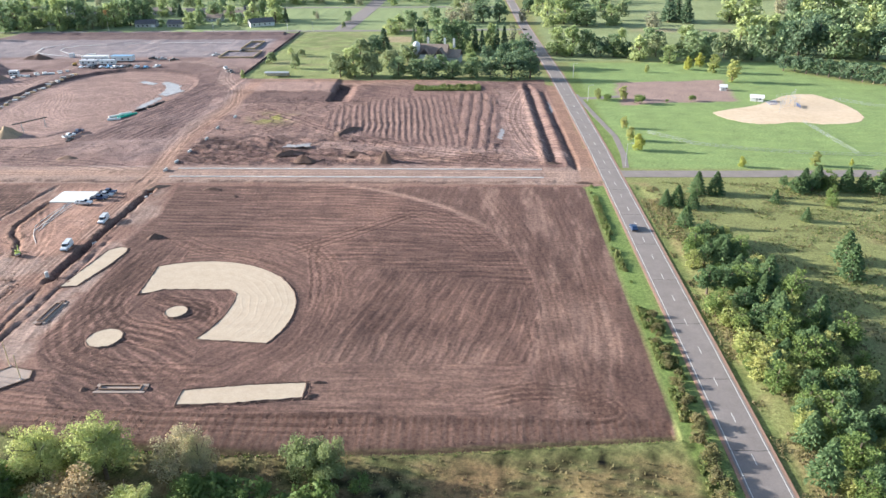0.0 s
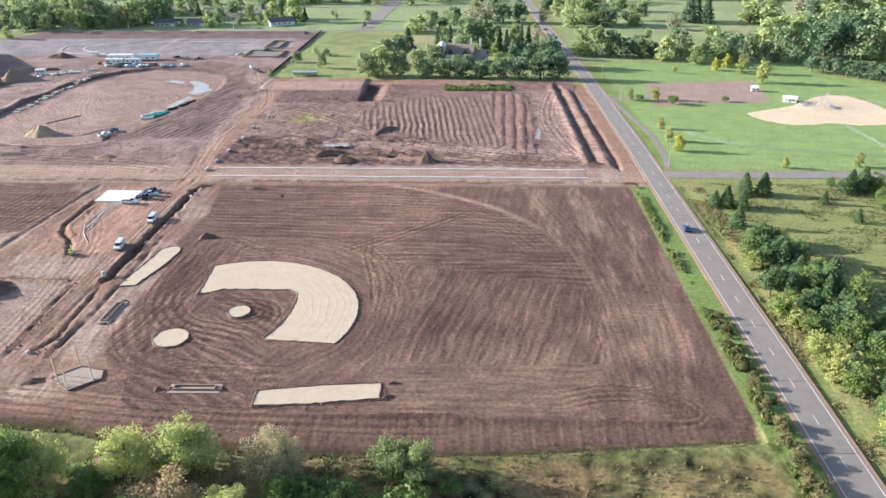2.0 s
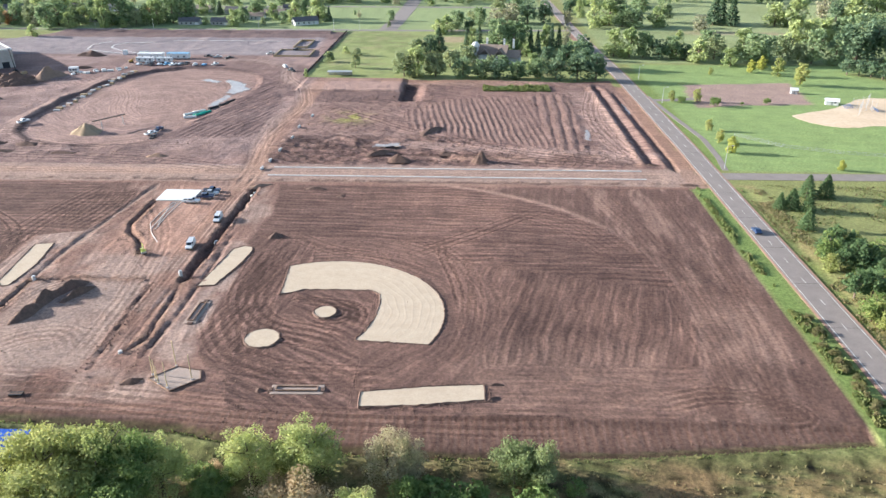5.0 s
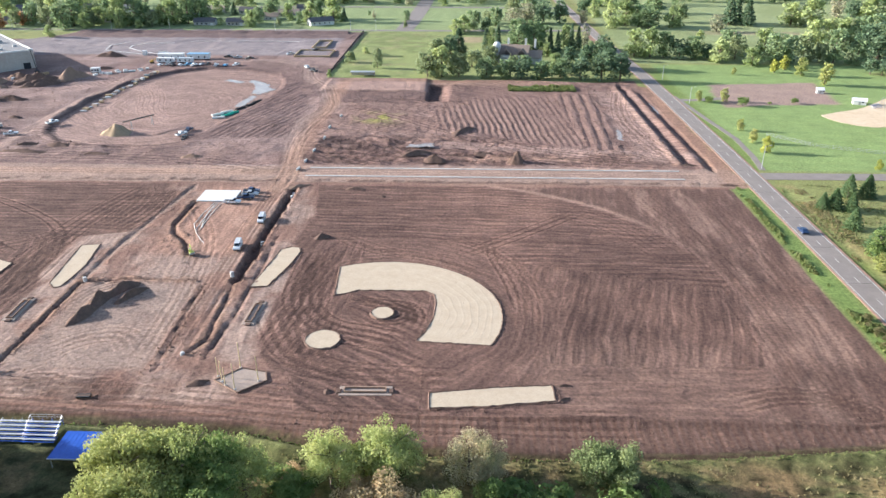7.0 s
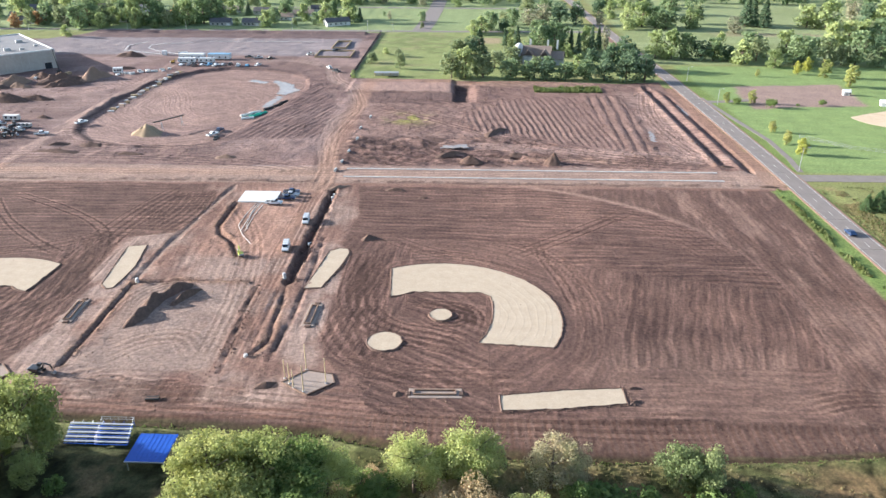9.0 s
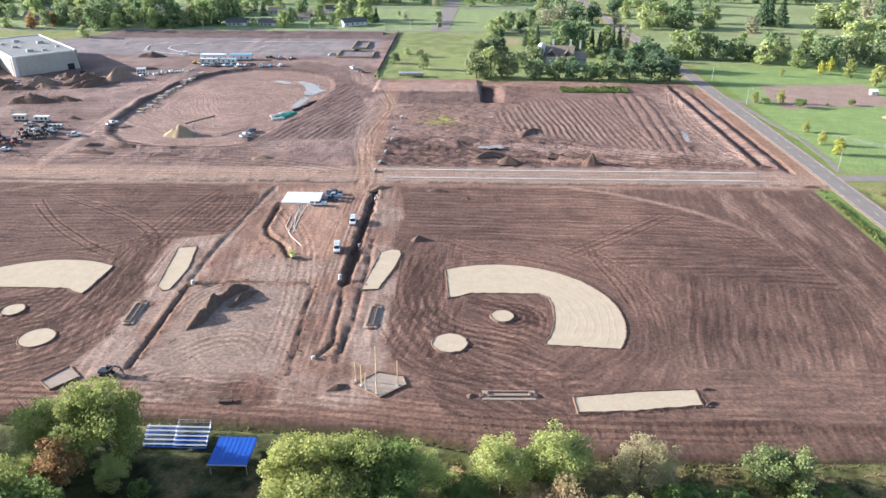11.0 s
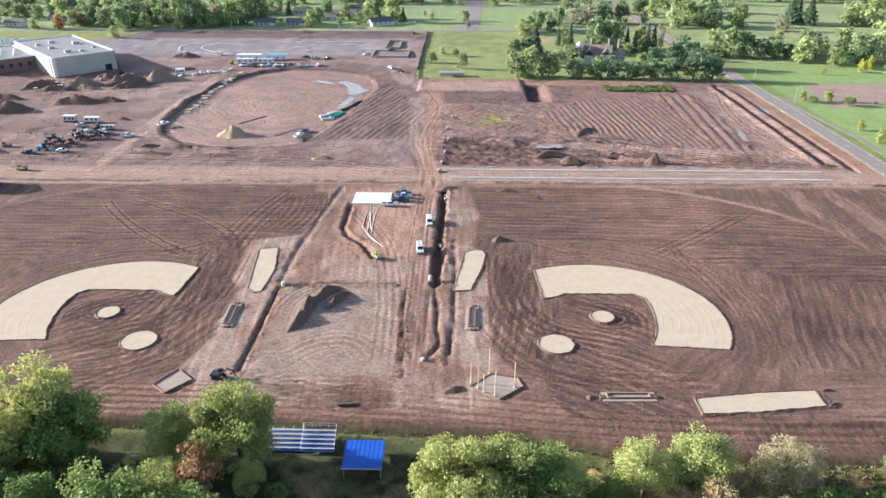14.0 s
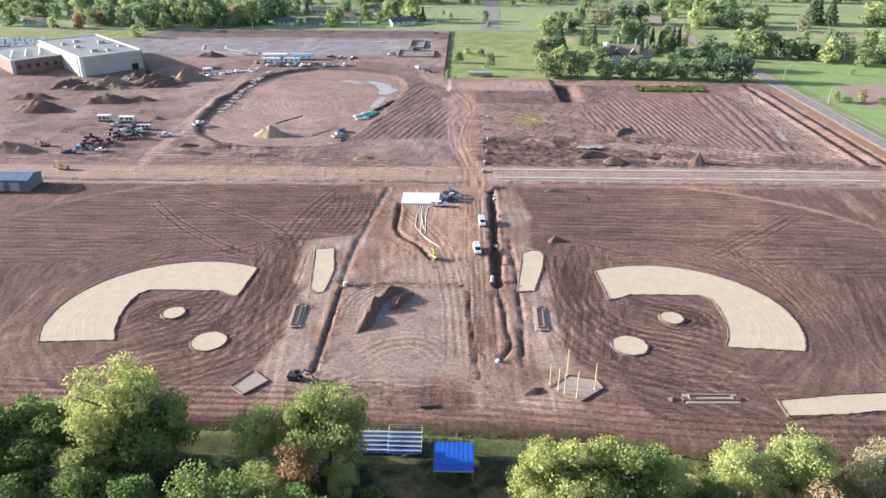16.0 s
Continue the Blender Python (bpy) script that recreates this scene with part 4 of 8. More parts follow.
tagged(link_mesh("far_street", strip([(-240, 585), (-70, 589), (-19.5, 588)], -3.6, 3.6, 0.12), ASPHALT), "pale street between distant lawns", "road", kind="structure")
tagged(link_mesh("far_street", strip([(-3.5, 588), (60, 587), (118, 584)], -3.6, 3.6, 0.12), ASPHALT), "pale street between distant lawns", "road", kind="structure")
tagged(link_mesh("park_path", strip([(142, 240), (146, 200), (150, 165), (149, 140), (147, 124)], -1.2, 1.2, 0.06), ASPHALT), "narrow asphalt footpath across park lawn", "path", kind="structure")
tagged(link_mesh("lot_driveway", strip([(138, 232), (150, 232), (166, 236)], -2.2, 2.2, 0.08), ASPHALT), "short asphalt driveway to a gravel lot", "driveway", kind="structure")


def curb(y):
    bm = bmesh.new()
    for k in range(24):
        x0 = -27 + k * 5.9
        box(bm, x0, x0 + 5.88, y - 0.32, y + 0.32, -0.2, 0.2 + 0.004 * (k % 3))
    ob = link_mesh("street_curb", bm, CONCRETE)
    return tagged(ob, "new pale concrete curb and gutter beside gravel street bed", "curb", kind="structure")


curb(121.6), curb(112.6)

# ---- sand, infields, warm-up strips ----
def rounded(pts, seed, jag=0.1):
    """An outline made denser, with slightly uneven edges."""
    rnd, out = random.Random(seed), []
    for (ax, ay), (bx, by) in zip(pts, pts[1:] + pts[:1]):
        n = max(1, round(math.hypot(bx - ax, by - ay) / 1.0))
        out += [(ax + (bx - ax) * k / n + rnd.uniform(-jag, jag), ay + (by - ay) * k / n + rnd.uniform(-jag, jag)) for k in range(n)]
    return out


def circle(cx, cy, r, n=26):
    return [(cx + r * math.cos(i * math.tau / n), cy + r * math.sin(i * math.tau / n)) for i in range(n)]


def skin_outline():
    """The dirt of a diamond whose baselines run along x and y: an arc about the pitcher's plate, less the inner square."""
    arc = [(13 + 30.2 * math.cos(a), 12.3 + 29.0 * math.sin(a)) for a in np.linspace(radians(-27), radians(116), 44)]
    return [(22.7, 0.4)] + arc + [(-1.4, 37.8), (-0.2, 21.8), (3.2, 23.2), (5, 24.6), (23.5, 24.8), (26.0, 22.6), (26.6, 18), (26.2, 10.5), (24.6, 4.5)]


def flip(pts):
    """The same outline on the mirrored field."""
    return [(-97.2 - x, y - 0.7) for x, y in reversed(pts)]


def sand_plate(name, pts, seed, label, z=0.13):
    pts = rounded(pts, seed)
    ob = tagged(link_mesh(name, slab_from(pts, -0.25, z), SAND), label, "sand area", "sand areas of the ball fields")
    rnd_, bm, n = random.Random(seed), bmesh.new(), len(pts)
    rows_ = []
    for k, (px, py) in enumerate(pts):
        (ax, ay), (bx, by) = pts[k - 1], pts[(k + 1) % n]
        ln = math.hypot(bx - ax, by - ay) + 1e-6
        nx, ny = (by - ay) / ln, -(bx - ax) / ln
        g = rnd_.uniform(0.15, 0.5)
        rows_.append([bm.verts.new((px + nx * o, py + ny * o, zz)) for o, zz in ((-0.03, z + 0.02), (g * 0.5, z + rnd_.uniform(0.03, 0.2)), (g + 0.2, -0.1))])
    for a, b in zip(rows_, rows_[1:] + rows_[:1]):
        bm.faces.new((a[0], a[1], b[1], b[0]))
        bm.faces.new((a[1], a[2], b[2], b[1]))
    part("cut_edge", bm, SPOIL, ob, "dark ragged soil edge")
    return ob


def rake_lines(skin, turned):
    """Low windrows left by the grader, one ridge each."""
    for k in range(8):
        bm = bmesh.new()
        r = 14.5 + 1.9 * k
        pts = []
        for a in np.linspace(radians(-38), radians(128), 60):
            x, y = 13 + r * math.cos(a) * 1.02, 12.5 + r * math.sin(a)
            x, y = min(max(x, -0.3), 40.5), y
            ok = (y > 25.6 or x > 27.4) and y > 0.3 and math.hypot((x - 13) / 30.2, (y - 12.3) / 29) < 0.97 and x > 0.4
            pts.append((x + 0.25 * math.sin(a * 11 + k), y + 0.25 * math.sin(a * 13 + k)) if ok else None)
        last = None
        for p, q in zip(pts, pts[1:]):
            if not (p and q):
                if last:
                    part("rake_ridge", bm, SAND, skin)
                    bm = bmesh.new()
                last = None
                continue
            d = Vector((q[0] - p[0], q[1] - p[1], 0)).normalized()
            n = Vector((d.y, -d.x, 0))
            rows_ = [last] if last else []
            for e in ([q] if last else [p, q]):
                row = [Vector((*e, 0.132)) + n * o + Vector((0, 0, h)) for o, h in ((-0.45, 0), (0, 0.014), (0.35, 0))]
                rows_.append([bm.verts.new((-97.2 - c.x, c.y - 0.7, c.z) if turned else c) for c in row])
            a, b = rows_
            bm.faces.new((a[0], a[1], b[1], b[0]))
            bm.faces.new((a[1], a[2], b[2], b[1]))
            last = b
        if bm.faces:
            part("rake_ridge", bm, SAND, skin)


def sand_field(turned):
    f = flip if turned else (lambda p: p)
    k = 50 if turned else 0
    skin = sand_plate("infield_skin", f(skin_outline()), 1 + k, "fresh cream sand laid in a curved infield band")
    rake_lines(skin, turned)
    sand_plate("home_plate_circle", f(circle(0.4, 0.4, 4.0)), 2 + k, "round cream sand patch at home plate")
    sand_plate("pitching_mound", f(circle(13.2, 12.8, 2.75)), 3 + k, "small round cream sand pitching mound", 0.3)
    pen = [(-81.6, 49.4), (-78.6, 25.6), (-76.6, 23.6), (-74.8, 24), (-74.2, 36), (-76.4, 50.4)] if turned else [(-23.6, 25.6), (-19.4, 26), (-16.4, 38), (-14.9, 47), (-15.8, 49.9), (-18, 50.3), (-20.8, 48.4), (-21.8, 40)]
    sand_plate("bullpen_strip", pen, 4 + k, "long narrow cream sand bullpen strip beside the trench")
    if not turned:
        sand_plate("bullpen_strip", [(27.0, -24.4), (40, -23.3), (52.8, -21.2), (52.6, -16.2), (40, -17.4), (26.8, -19.6)], 5, "long cream sand bullpen strip with ragged soil edges")


sand_field(False), sand_field(True)


def soil_rim(pts, seed, high=0.25):
    """Clods heaped along the edge of a sand area."""
    rnd, bm = random.Random(seed), bmesh.new()
    for (ax, ay), (bx, by) in zip(pts, pts[1:]):
        n = max(2, round(math.hypot(bx - ax, by - ay) / 0.42))
        for k in range(n):
            t = (k + rnd.random()) / n
            s = rnd.uniform(0.16, 0.42)
            m = pose(ax + (bx - ax) * t + rnd.uniform(-0.25, 0.25), ay + (by - ay) * t + rnd.uniform(-0.25, 0.25), s * 0.25, rnd.uniform(0, 90), rnd.uniform(0, 90), rnd.uniform(0, 90)) @ Matrix.Diagonal((s, s * 0.8, s * 0.7 * high * 4, 1))
            bmesh.ops.create_icosphere(bm, subdivisions=1, radius=0.6, matrix=m)
    return bm


rims = [([(27, -24.9), (40, -23.9), (53.2, -21.8), (55, -21.5)], 1), ([(26.4, -19.2), (40, -17), (52.8, -15.7), (57, -15.9)], 2), ([(53.5, -16), (54, -21)], 3),
        ([(-1.8, 38.2), (-0.6, 21.6), (3, 22.8)], 4), ([(26.4, 20), (25.8, 10.5), (22.4, 0.9)], 5), ([(-14.4, 49), (-15.8, 38), (-18.8, 25.8)], 6), ([(-24, 25.3), (-19.4, 25.4)], 7)]
rim_bm = bmesh.new()
for pts, seed in rims:
    tmp = bpy.data.meshes.new("tmp")
    b = soil_rim(pts, seed)
    b.to_mesh(tmp)
    b.free()
    rim_bm.from_mesh(tmp)
    bpy.data.meshes.remove(tmp)
tagged(link_mesh("soil_clods", rim_bm, SPOIL), "dark clods heaped along the sand edges", "clods", kind="stuff")

# ---- trees ----
def leaf_cloud(rng, blobs, count, size, squash=0.8, stray=1.1):
    """Leaf cards spread over the shells of blobs (x, y, z, r)."""
    blobs = np.array(blobs, float)
    w = blobs[:, 3] ** 2
    pick = rng.choice(len(blobs), count, p=w / w.sum())
    d = rng.normal(size=(count, 3))
    d /= np.linalg.norm(d, axis=1)[:, None]
    r = blobs[pick, 3:4] * (0.5 + 0.62 * rng.random((count, 1)) ** 0.8)
    c = blobs[pick, :3] + d * r * (1, 1, squash)
    nrm = d + stray * rng.normal(size=(count, 3))
    nrm /= np.linalg.norm(nrm, axis=1)[:, None]
    u = np.cross(nrm, rng.normal(size=(count, 3)))
    u /= np.linalg.norm(u, axis=1)[:, None]
    v = np.cross(nrm, u)
    s = size * (0.6 + 0.8 * rng.random((count, 1)))
    u, v = u * s, v * s * 0.75
    verts = np.stack([c - u * 0.5, c - v * 0.5 + u * 0.1, c + u * 0.55, c + v * 0.5 + u * 0.1], 1).reshape(-1, 3)
    return verts, np.arange(count * 4).reshape(-1, 4)


def broadleaf_blobs(rng, high, wide, low=0.22, n=44):
    """Clump centres of an uneven round crown, high metres tall and wide across."""
    out, r = [], wide / 2
    mid, half = high * (1 + low) / 2, high * (1 - low) / 2
    for _ in range(n):
        d = rng.normal(size=3)
        d /= np.linalg.norm(d)
        if d[2] < -0.9:
            d[2] *= -0.5
        k = 0.3 + 0.58 * rng.random() ** 0.6
        br = r * (0.17 + 0.19 * rng.random())
        out.append((d[0] * r * k, d[1] * r * k, mid + d[2] * half * k * 0.95, br))
    out.append((0, 0, mid, r * 0.6))
    return out


def soft_blobs(rng, high, wide):
    """Clumps of a closed crown, widest below its middle, with a few boughs that stand out."""
    out, r = [], wide / 2
    for _ in range(34):
        t = rng.random()
        z = high * (0.1 + 0.8 * t)
        ring_ = r * math.sin(math.pi * (0.22 + 0.68 * t)) ** 0.7 * rng.random() ** 0.5 * 0.74
        a = rng.random() * math.tau
        out.append((ring_ * math.cos(a), ring_ * math.sin(a), z, r * (0.2 + 0.2 * rng.random()) * (1.1 - 0.4 * t)))
    out.append((0, 0, high * 0.45, r * 0.62))
    return out


def trunk_mesh(high, spread, rng, limbs=6, r=None):
    bm = bmesh.new()
    r = r or 0.028 * high
    tube(bm, (0, 0, -0.6), (0, 0, high * 0.35), r, r * 0.75, 7)
    tube(bm, (0, 0, high * 0.34), (0.1, -0.05, high * 0.72), r * 0.75, r * 0.3, 6)
    for k in range(limbs):
        a = k * math.tau / limbs + rng.random()
        z0 = high * (0.26 + 0.3 * rng.random())
        tube(bm, (0, 0, z0), (math.cos(a) * spread * 0.33, math.sin(a) * spread * 0.33, z0 + high * (0.14 + 0.16 * rng.random())), r * 0.4, r * 0.12, 5)
    me = bpy.data.meshes.new("trunk")
    bm.to_mesh(me)
    bm.free()
    me.materials.append(BARK)
    return me


def conifer_cloud(rng, high, wide, count, size):
    """Sprays hanging in whorls round a pointed crown."""
    t = rng.random(count) ** 1.35
    tier = np.floor(t * 13) / 13
    z = high * (0.06 + 0.92 * t)
    a = rng.random(count) * math.tau
    lobes = 0.78 + 0.22 * np.sin(a * 5 + tier * 40)
    r = wide / 2 * (1 - t) ** 0.85 * (0.45 + 0.6 * rng.random(count) ** 0.5) * lobes + 0.08
    c = np.stack([r * np.cos(a), r * np.sin(a), z], -1)
    out = np.stack([np.cos(a), np.sin(a), -0.35 + 0.5 * rng.normal(size=count)], -1)
    out /= np.linalg.norm(out, axis=1)[:, None]
    side_ = np.cross(out, (0, 0, 1.0) + 0.5 * rng.normal(size=(count, 3)))
    side_ /= np.linalg.norm(side_, axis=1)[:, None]
    s = size * (0.6 + 0.7 * rng.random((count, 1)))
    verts = np.stack([c - out * s * 0.5, c - side_ * s * 0.32, c + out * s * 0.6, c + side_ * s * 0.32], 1).reshape(-1, 3)
    return verts, np.arange(count * 4).reshape(-1, 4)


CROWNS, TRUNKS, CROWN_DATA, FAR_SET = {}, {}, {}, []


def tree_meshes(key, kind, high, wide, count, size, material, seed):
    rng = np.random.default_rng(seed)
    if kind == "conifer":
        v, f = conifer_cloud(rng, high, wide, count, size)
    elif kind == "pine":
        v, f = leaf_cloud(rng, broadleaf_blobs(rng, high, wide, 0.03, 40), count, size, 0.7)
        v[:, :2] *= (1.15 - 0.5 * np.clip(v[:, 2:] / high, 0, 1))
    elif kind == "soft":
        v, f = leaf_cloud(rng, soft_blobs(rng, high, wide), count, size, 0.85, 0.75)
    elif kind == "bush":
        v, f = leaf_cloud(rng, broadleaf_blobs(rng, high, wide, 0.0, 30), count, size, 0.85)
    else:
        v, f = leaf_cloud(rng, broadleaf_blobs(rng, high, wide, 0.02), count, size)
    CROWN_DATA[key] = (v, f, material)
    CROWNS[key] = (array_mesh("crown", v, f, material), high, wide)
    TRUNKS[key] = trunk_mesh(high, wide, rng, 0 if kind == "conifer" else 6)


TREE_KINDS = [
    # key, kind, height, width, leaves, leaf size, material
    ("grove", "broad", 16, 13, 9000, 0.47, LEAF_GREEN), ("grove_lime", "broad", 15, 12, 12500, 0.36, LEAF_LIME), ("lime", "broad", 10, 8, 9000, 0.24, LEAF_PALE),
    ("tan", "broad", 9, 8, 7500, 0.22, LEAF_TAN), ("sage", "bush", 7, 8, 6500, 0.31, LEAF_SAGE), ("ochre", "bush", 7, 8, 6500, 0.25, LEAF_GOLDBROWN),
    ("rust", "broad", 11, 7, 5000, 0.33, LEAF_RUST), ("green", "broad", 12, 9, 6000, 0.43, LEAF_GREEN), ("belt", "soft", 11, 8.5, 2000, 0.5, LEAF_GREEN), ("bush", "bush", 4, 4.5, 1000, 0.4, LEAF_GREEN),
    ("limebush", "soft", 6.5, 6, 1400, 0.42, LEAF_LIME), ("spruce", "conifer", 11, 8.2, 2200, 0.7, NEEDLE), ("pine", "pine", 9.5, 7, 1900, 0.52, NEEDLE), ("verge", "bush", 3.2, 4.2, 900, 0.32, LEAF_VERGE),
    ("gold", "soft", 7, 5.4, 1300, 0.48, LEAF_YELLOW), ("park", "soft", 7, 5, 1300, 0.48, LEAF_LIME),
    ("far_green", "soft", 14, 12, 1050, 1.1, HAZED_GREEN), ("far_lime", "soft", 12, 11, 950, 1.02, HAZED_LIME), ("far_dark", "soft", 17, 13, 1150, 1.2, HAZED_DARK), ("far_pine", "pine", 12, 10, 1000, 0.95, HAZED_DARK),
    ("far_spruce", "conifer", 18, 8, 800, 1.45, HAZED_DARK), ("far_rust", "soft", 11, 10, 1100, 0.9, LEAF_RUST), ("far_sage", "soft", 11, 11, 900, 1.0, FAR_SAGE), ("far_tan", "soft", 11, 9, 700, 0.8, FAR_TAN),
]
for k, spec_ in enumerate(TREE_KINDS):
    tree_meshes(*spec_, 100 + k)
TREE_LABEL = {
    "grove": "large round broadleaf tree in full green leaf", "grove_lime": "large yellow-green broadleaf tree with dense leaf", "lime": "yellow-green young broadleaf tree at the field edge",
    "tan": "thinning tan and pale green tree losing leaves", "sage": "grey-green rounded willow-like shrub", "ochre": "ochre-brown autumn bush beneath the trees",
    "rust": "rust-orange autumn tree among green crowns", "green": "green broadleaf tree in full leaf", "belt": "green broadleaf tree in the roadside belt", "bush": "small green bush on rough grass", "verge": "low brownish-green shrub on the road verge", "limebush": "bright yellow-green bush in the roadside belt",
    "spruce": "dark blue-green pointed spruce on meadow", "pine": "dark green bushy pine in the roadside belt", "gold": "small golden-yellow tree on lawn", "park": "young green tree on the park lawn",
    "far_green": "distant green broadleaf tree in leaf", "far_lime": "distant yellow-green broadleaf tree", "far_dark": "distant dark green tall tree", "far_spruce": "distant dark pointed spruce",
    "far_rust": "distant reddish-brown autumn tree", "far_sage": "distant grey-green tree beside lawn", "far_pine": "distant dark green pine with a bare lower trunk", "far_tan": "distant thinning grey-brown autumn tree"}


def plant(key, x, y, scale=1.0, wide=1.0, group="", turn=None):
    me, high, _ = CROWNS[key]
    name = "spruce" if "spruce" in key else "pine_tree" if key in ("pine", "far_pine") else "bush" if key in ("bush", "limebush", "ochre", "sage", "verge") else "tree"
    m = pose(x, y, ground_z(x, y), 0, 0, random.uniform(0, 360) if turn is None else turn)
    ob = thing(name, m, TREE_LABEL[key], "bush" if name == "bush" else "tree", group or "trees of the neighbourhood")
    for nm, data in (("trunk", TRUNKS[key]), ("crown", me)):
        c = new(nm, data)
        c.parent = ob
        c.scale = (scale * wide * 1.15, scale * wide * 1.15, scale * 1.08)
    return ob


GROVE = "trees along the south edge"
for key, x, y, s, w in [
    ("grove_lime", -23.5, -51, 1.15, 0.9), ("grove_lime", -14, -50.5, 1.15, 0.92), ("grove_lime", -19, -57, 0.95, 1.1), ("lime", -4.5, -48, 1.25, 0.95), ("grove", -8, -56, 0.85, 1.0), ("grove", -9.5, -49.5, 0.98, 0.8), ("grove_lime", -20, -48.5, 1.0, 0.8), ("grove_lime", -25, -58, 0.85, 0.9),
    ("lime", 10.5, -45, 1.08, 1.05), ("lime", 21, -43.5, 1.22, 1.0), ("limebush", 16, -42, 0.9, 1.1), ("green", 5, -49, 0.55, 1.1), ("bush", 1, -45, 1.0, 1.3), ("green", 14, -57, 0.6, 1.2), ("ochre", 19, -54, 1.1, 1.2), ("ochre", 3, -43, 0.35, 1.4), ("bush", -1, -42.5, 0.6, 1.4), ("bush", 6, -42, 0.6, 1.3), ("ochre", 16.5, -48, 0.5, 1.3), ("lime", 30.5, -54, 0.72, 1.25),
    ("tan", 35, -43.5, 1.05, 0.95), ("tan", 39, -43, 1.0, 0.7), ("green", 39, -50, 0.5, 1.2), ("bush", 44, -49, 1.3, 1.3), ("bush", 50, -50, 1.3, 1.2), ("sage", 58, -43, 1.05, 0.85), ("sage", 63, -43.5, 1.08, 0.7), ("bush", 62, -49, 1.2, 1.1), ("bush", 57, -52, 1.2, 1.3), ("bush", 68.5, -46, 0.85, 1.0),
    ("grove_lime", -101, -38, 1.42, 1.0), ("grove", -94, -39, 1.05, 1.0), ("green", -107, -41, 1.1, 1.1), ("green", -118, -38, 1.25, 1.1), ("grove", -114, -45, 0.85, 1.2), ("grove_lime", -104, -47, 0.8, 1.1), ("grove", -124, -46, 0.95, 1.2), ("green", -96, -50, 0.7, 1.3),
    ("grove_lime", -62.5, -39.5, 1.3, 0.85), ("grove_lime", -69, -38.5, 0.95, 0.7), ("lime", -76, -38, 1.45, 0.85), ("rust", -67.5, -48, 1.12, 1.1), ("lime", -73, -47, 1.0, 0.95), ("lime", -60, -45, 0.75, 1.0), ("limebush", -82, -44, 0.8, 1.2), ("bush", -70, -52, 1.2, 1.4), ("limebush", -79, -47, 0.8, 1.1),
    # from here mostly unseen trees, added to shade the ground east of them
    ("bush", -54, -47, 0.8, 1.0), ("grove_lime", -71, -55, 0.9, 0.85), ("grove", -65, -62, 1.0, 1.0), ("grove", -77, -60, 1.1, 1.0),
    ("green", -86, -52, 0.6, 1.2), ("green", -92, -57, 1.1, 1.1), ("lime", -81, -58, 0.8, 1.0), ("green", -66, -60, 0.8, 1.1), ("green", -102, -54, 1.05, 1.2), ("green", -112, -56, 1.0, 1.2), ("green", -124, -40, 1.3, 1.2), ("green", -132, -50, 1.1, 1.2), ("green", -80, -66, 0.9, 1.1), ("green", -58, -66, 1.1, 1.2), ("green", -110, -38, 1.0, 1.1)]:
    plant(key, x, y, s * (1.18 if x > 0 and key != "bush" else 1.0), w, GROVE)

BELT = "roadside shelter belt"
rnd = random.Random(5)


def scatter(n, poly, keys, s0, s1, apart, group):
    """n trees inside a polygon, no two nearer than apart."""
    xs_, ys_ = [p[0] for p in poly], [p[1] for p in poly]
    done, tries = [], 0
    while len(done) < n and tries < n * 60:
        tries += 1
        x, y = rnd.uniform(min(xs_), max(xs_)), rnd.uniform(min(ys_), max(ys_))
        if float(inside(np.array(x), np.array(y), poly)) < 0 or any((x - a) ** 2 + (y - b) ** 2 < apart ** 2 for a, b in done):
            continue
        done.append((x, y))
        if group == BELT:
            plant(rnd.choice(keys), x, y, rnd.uniform(s0, s1), rnd.uniform(0.9, 1.2), group)
        else:
            FAR_SET.append((rnd.choice(keys), x, y, rnd.uniform(s0, s1), rnd.uniform(0.95, 1.2)))


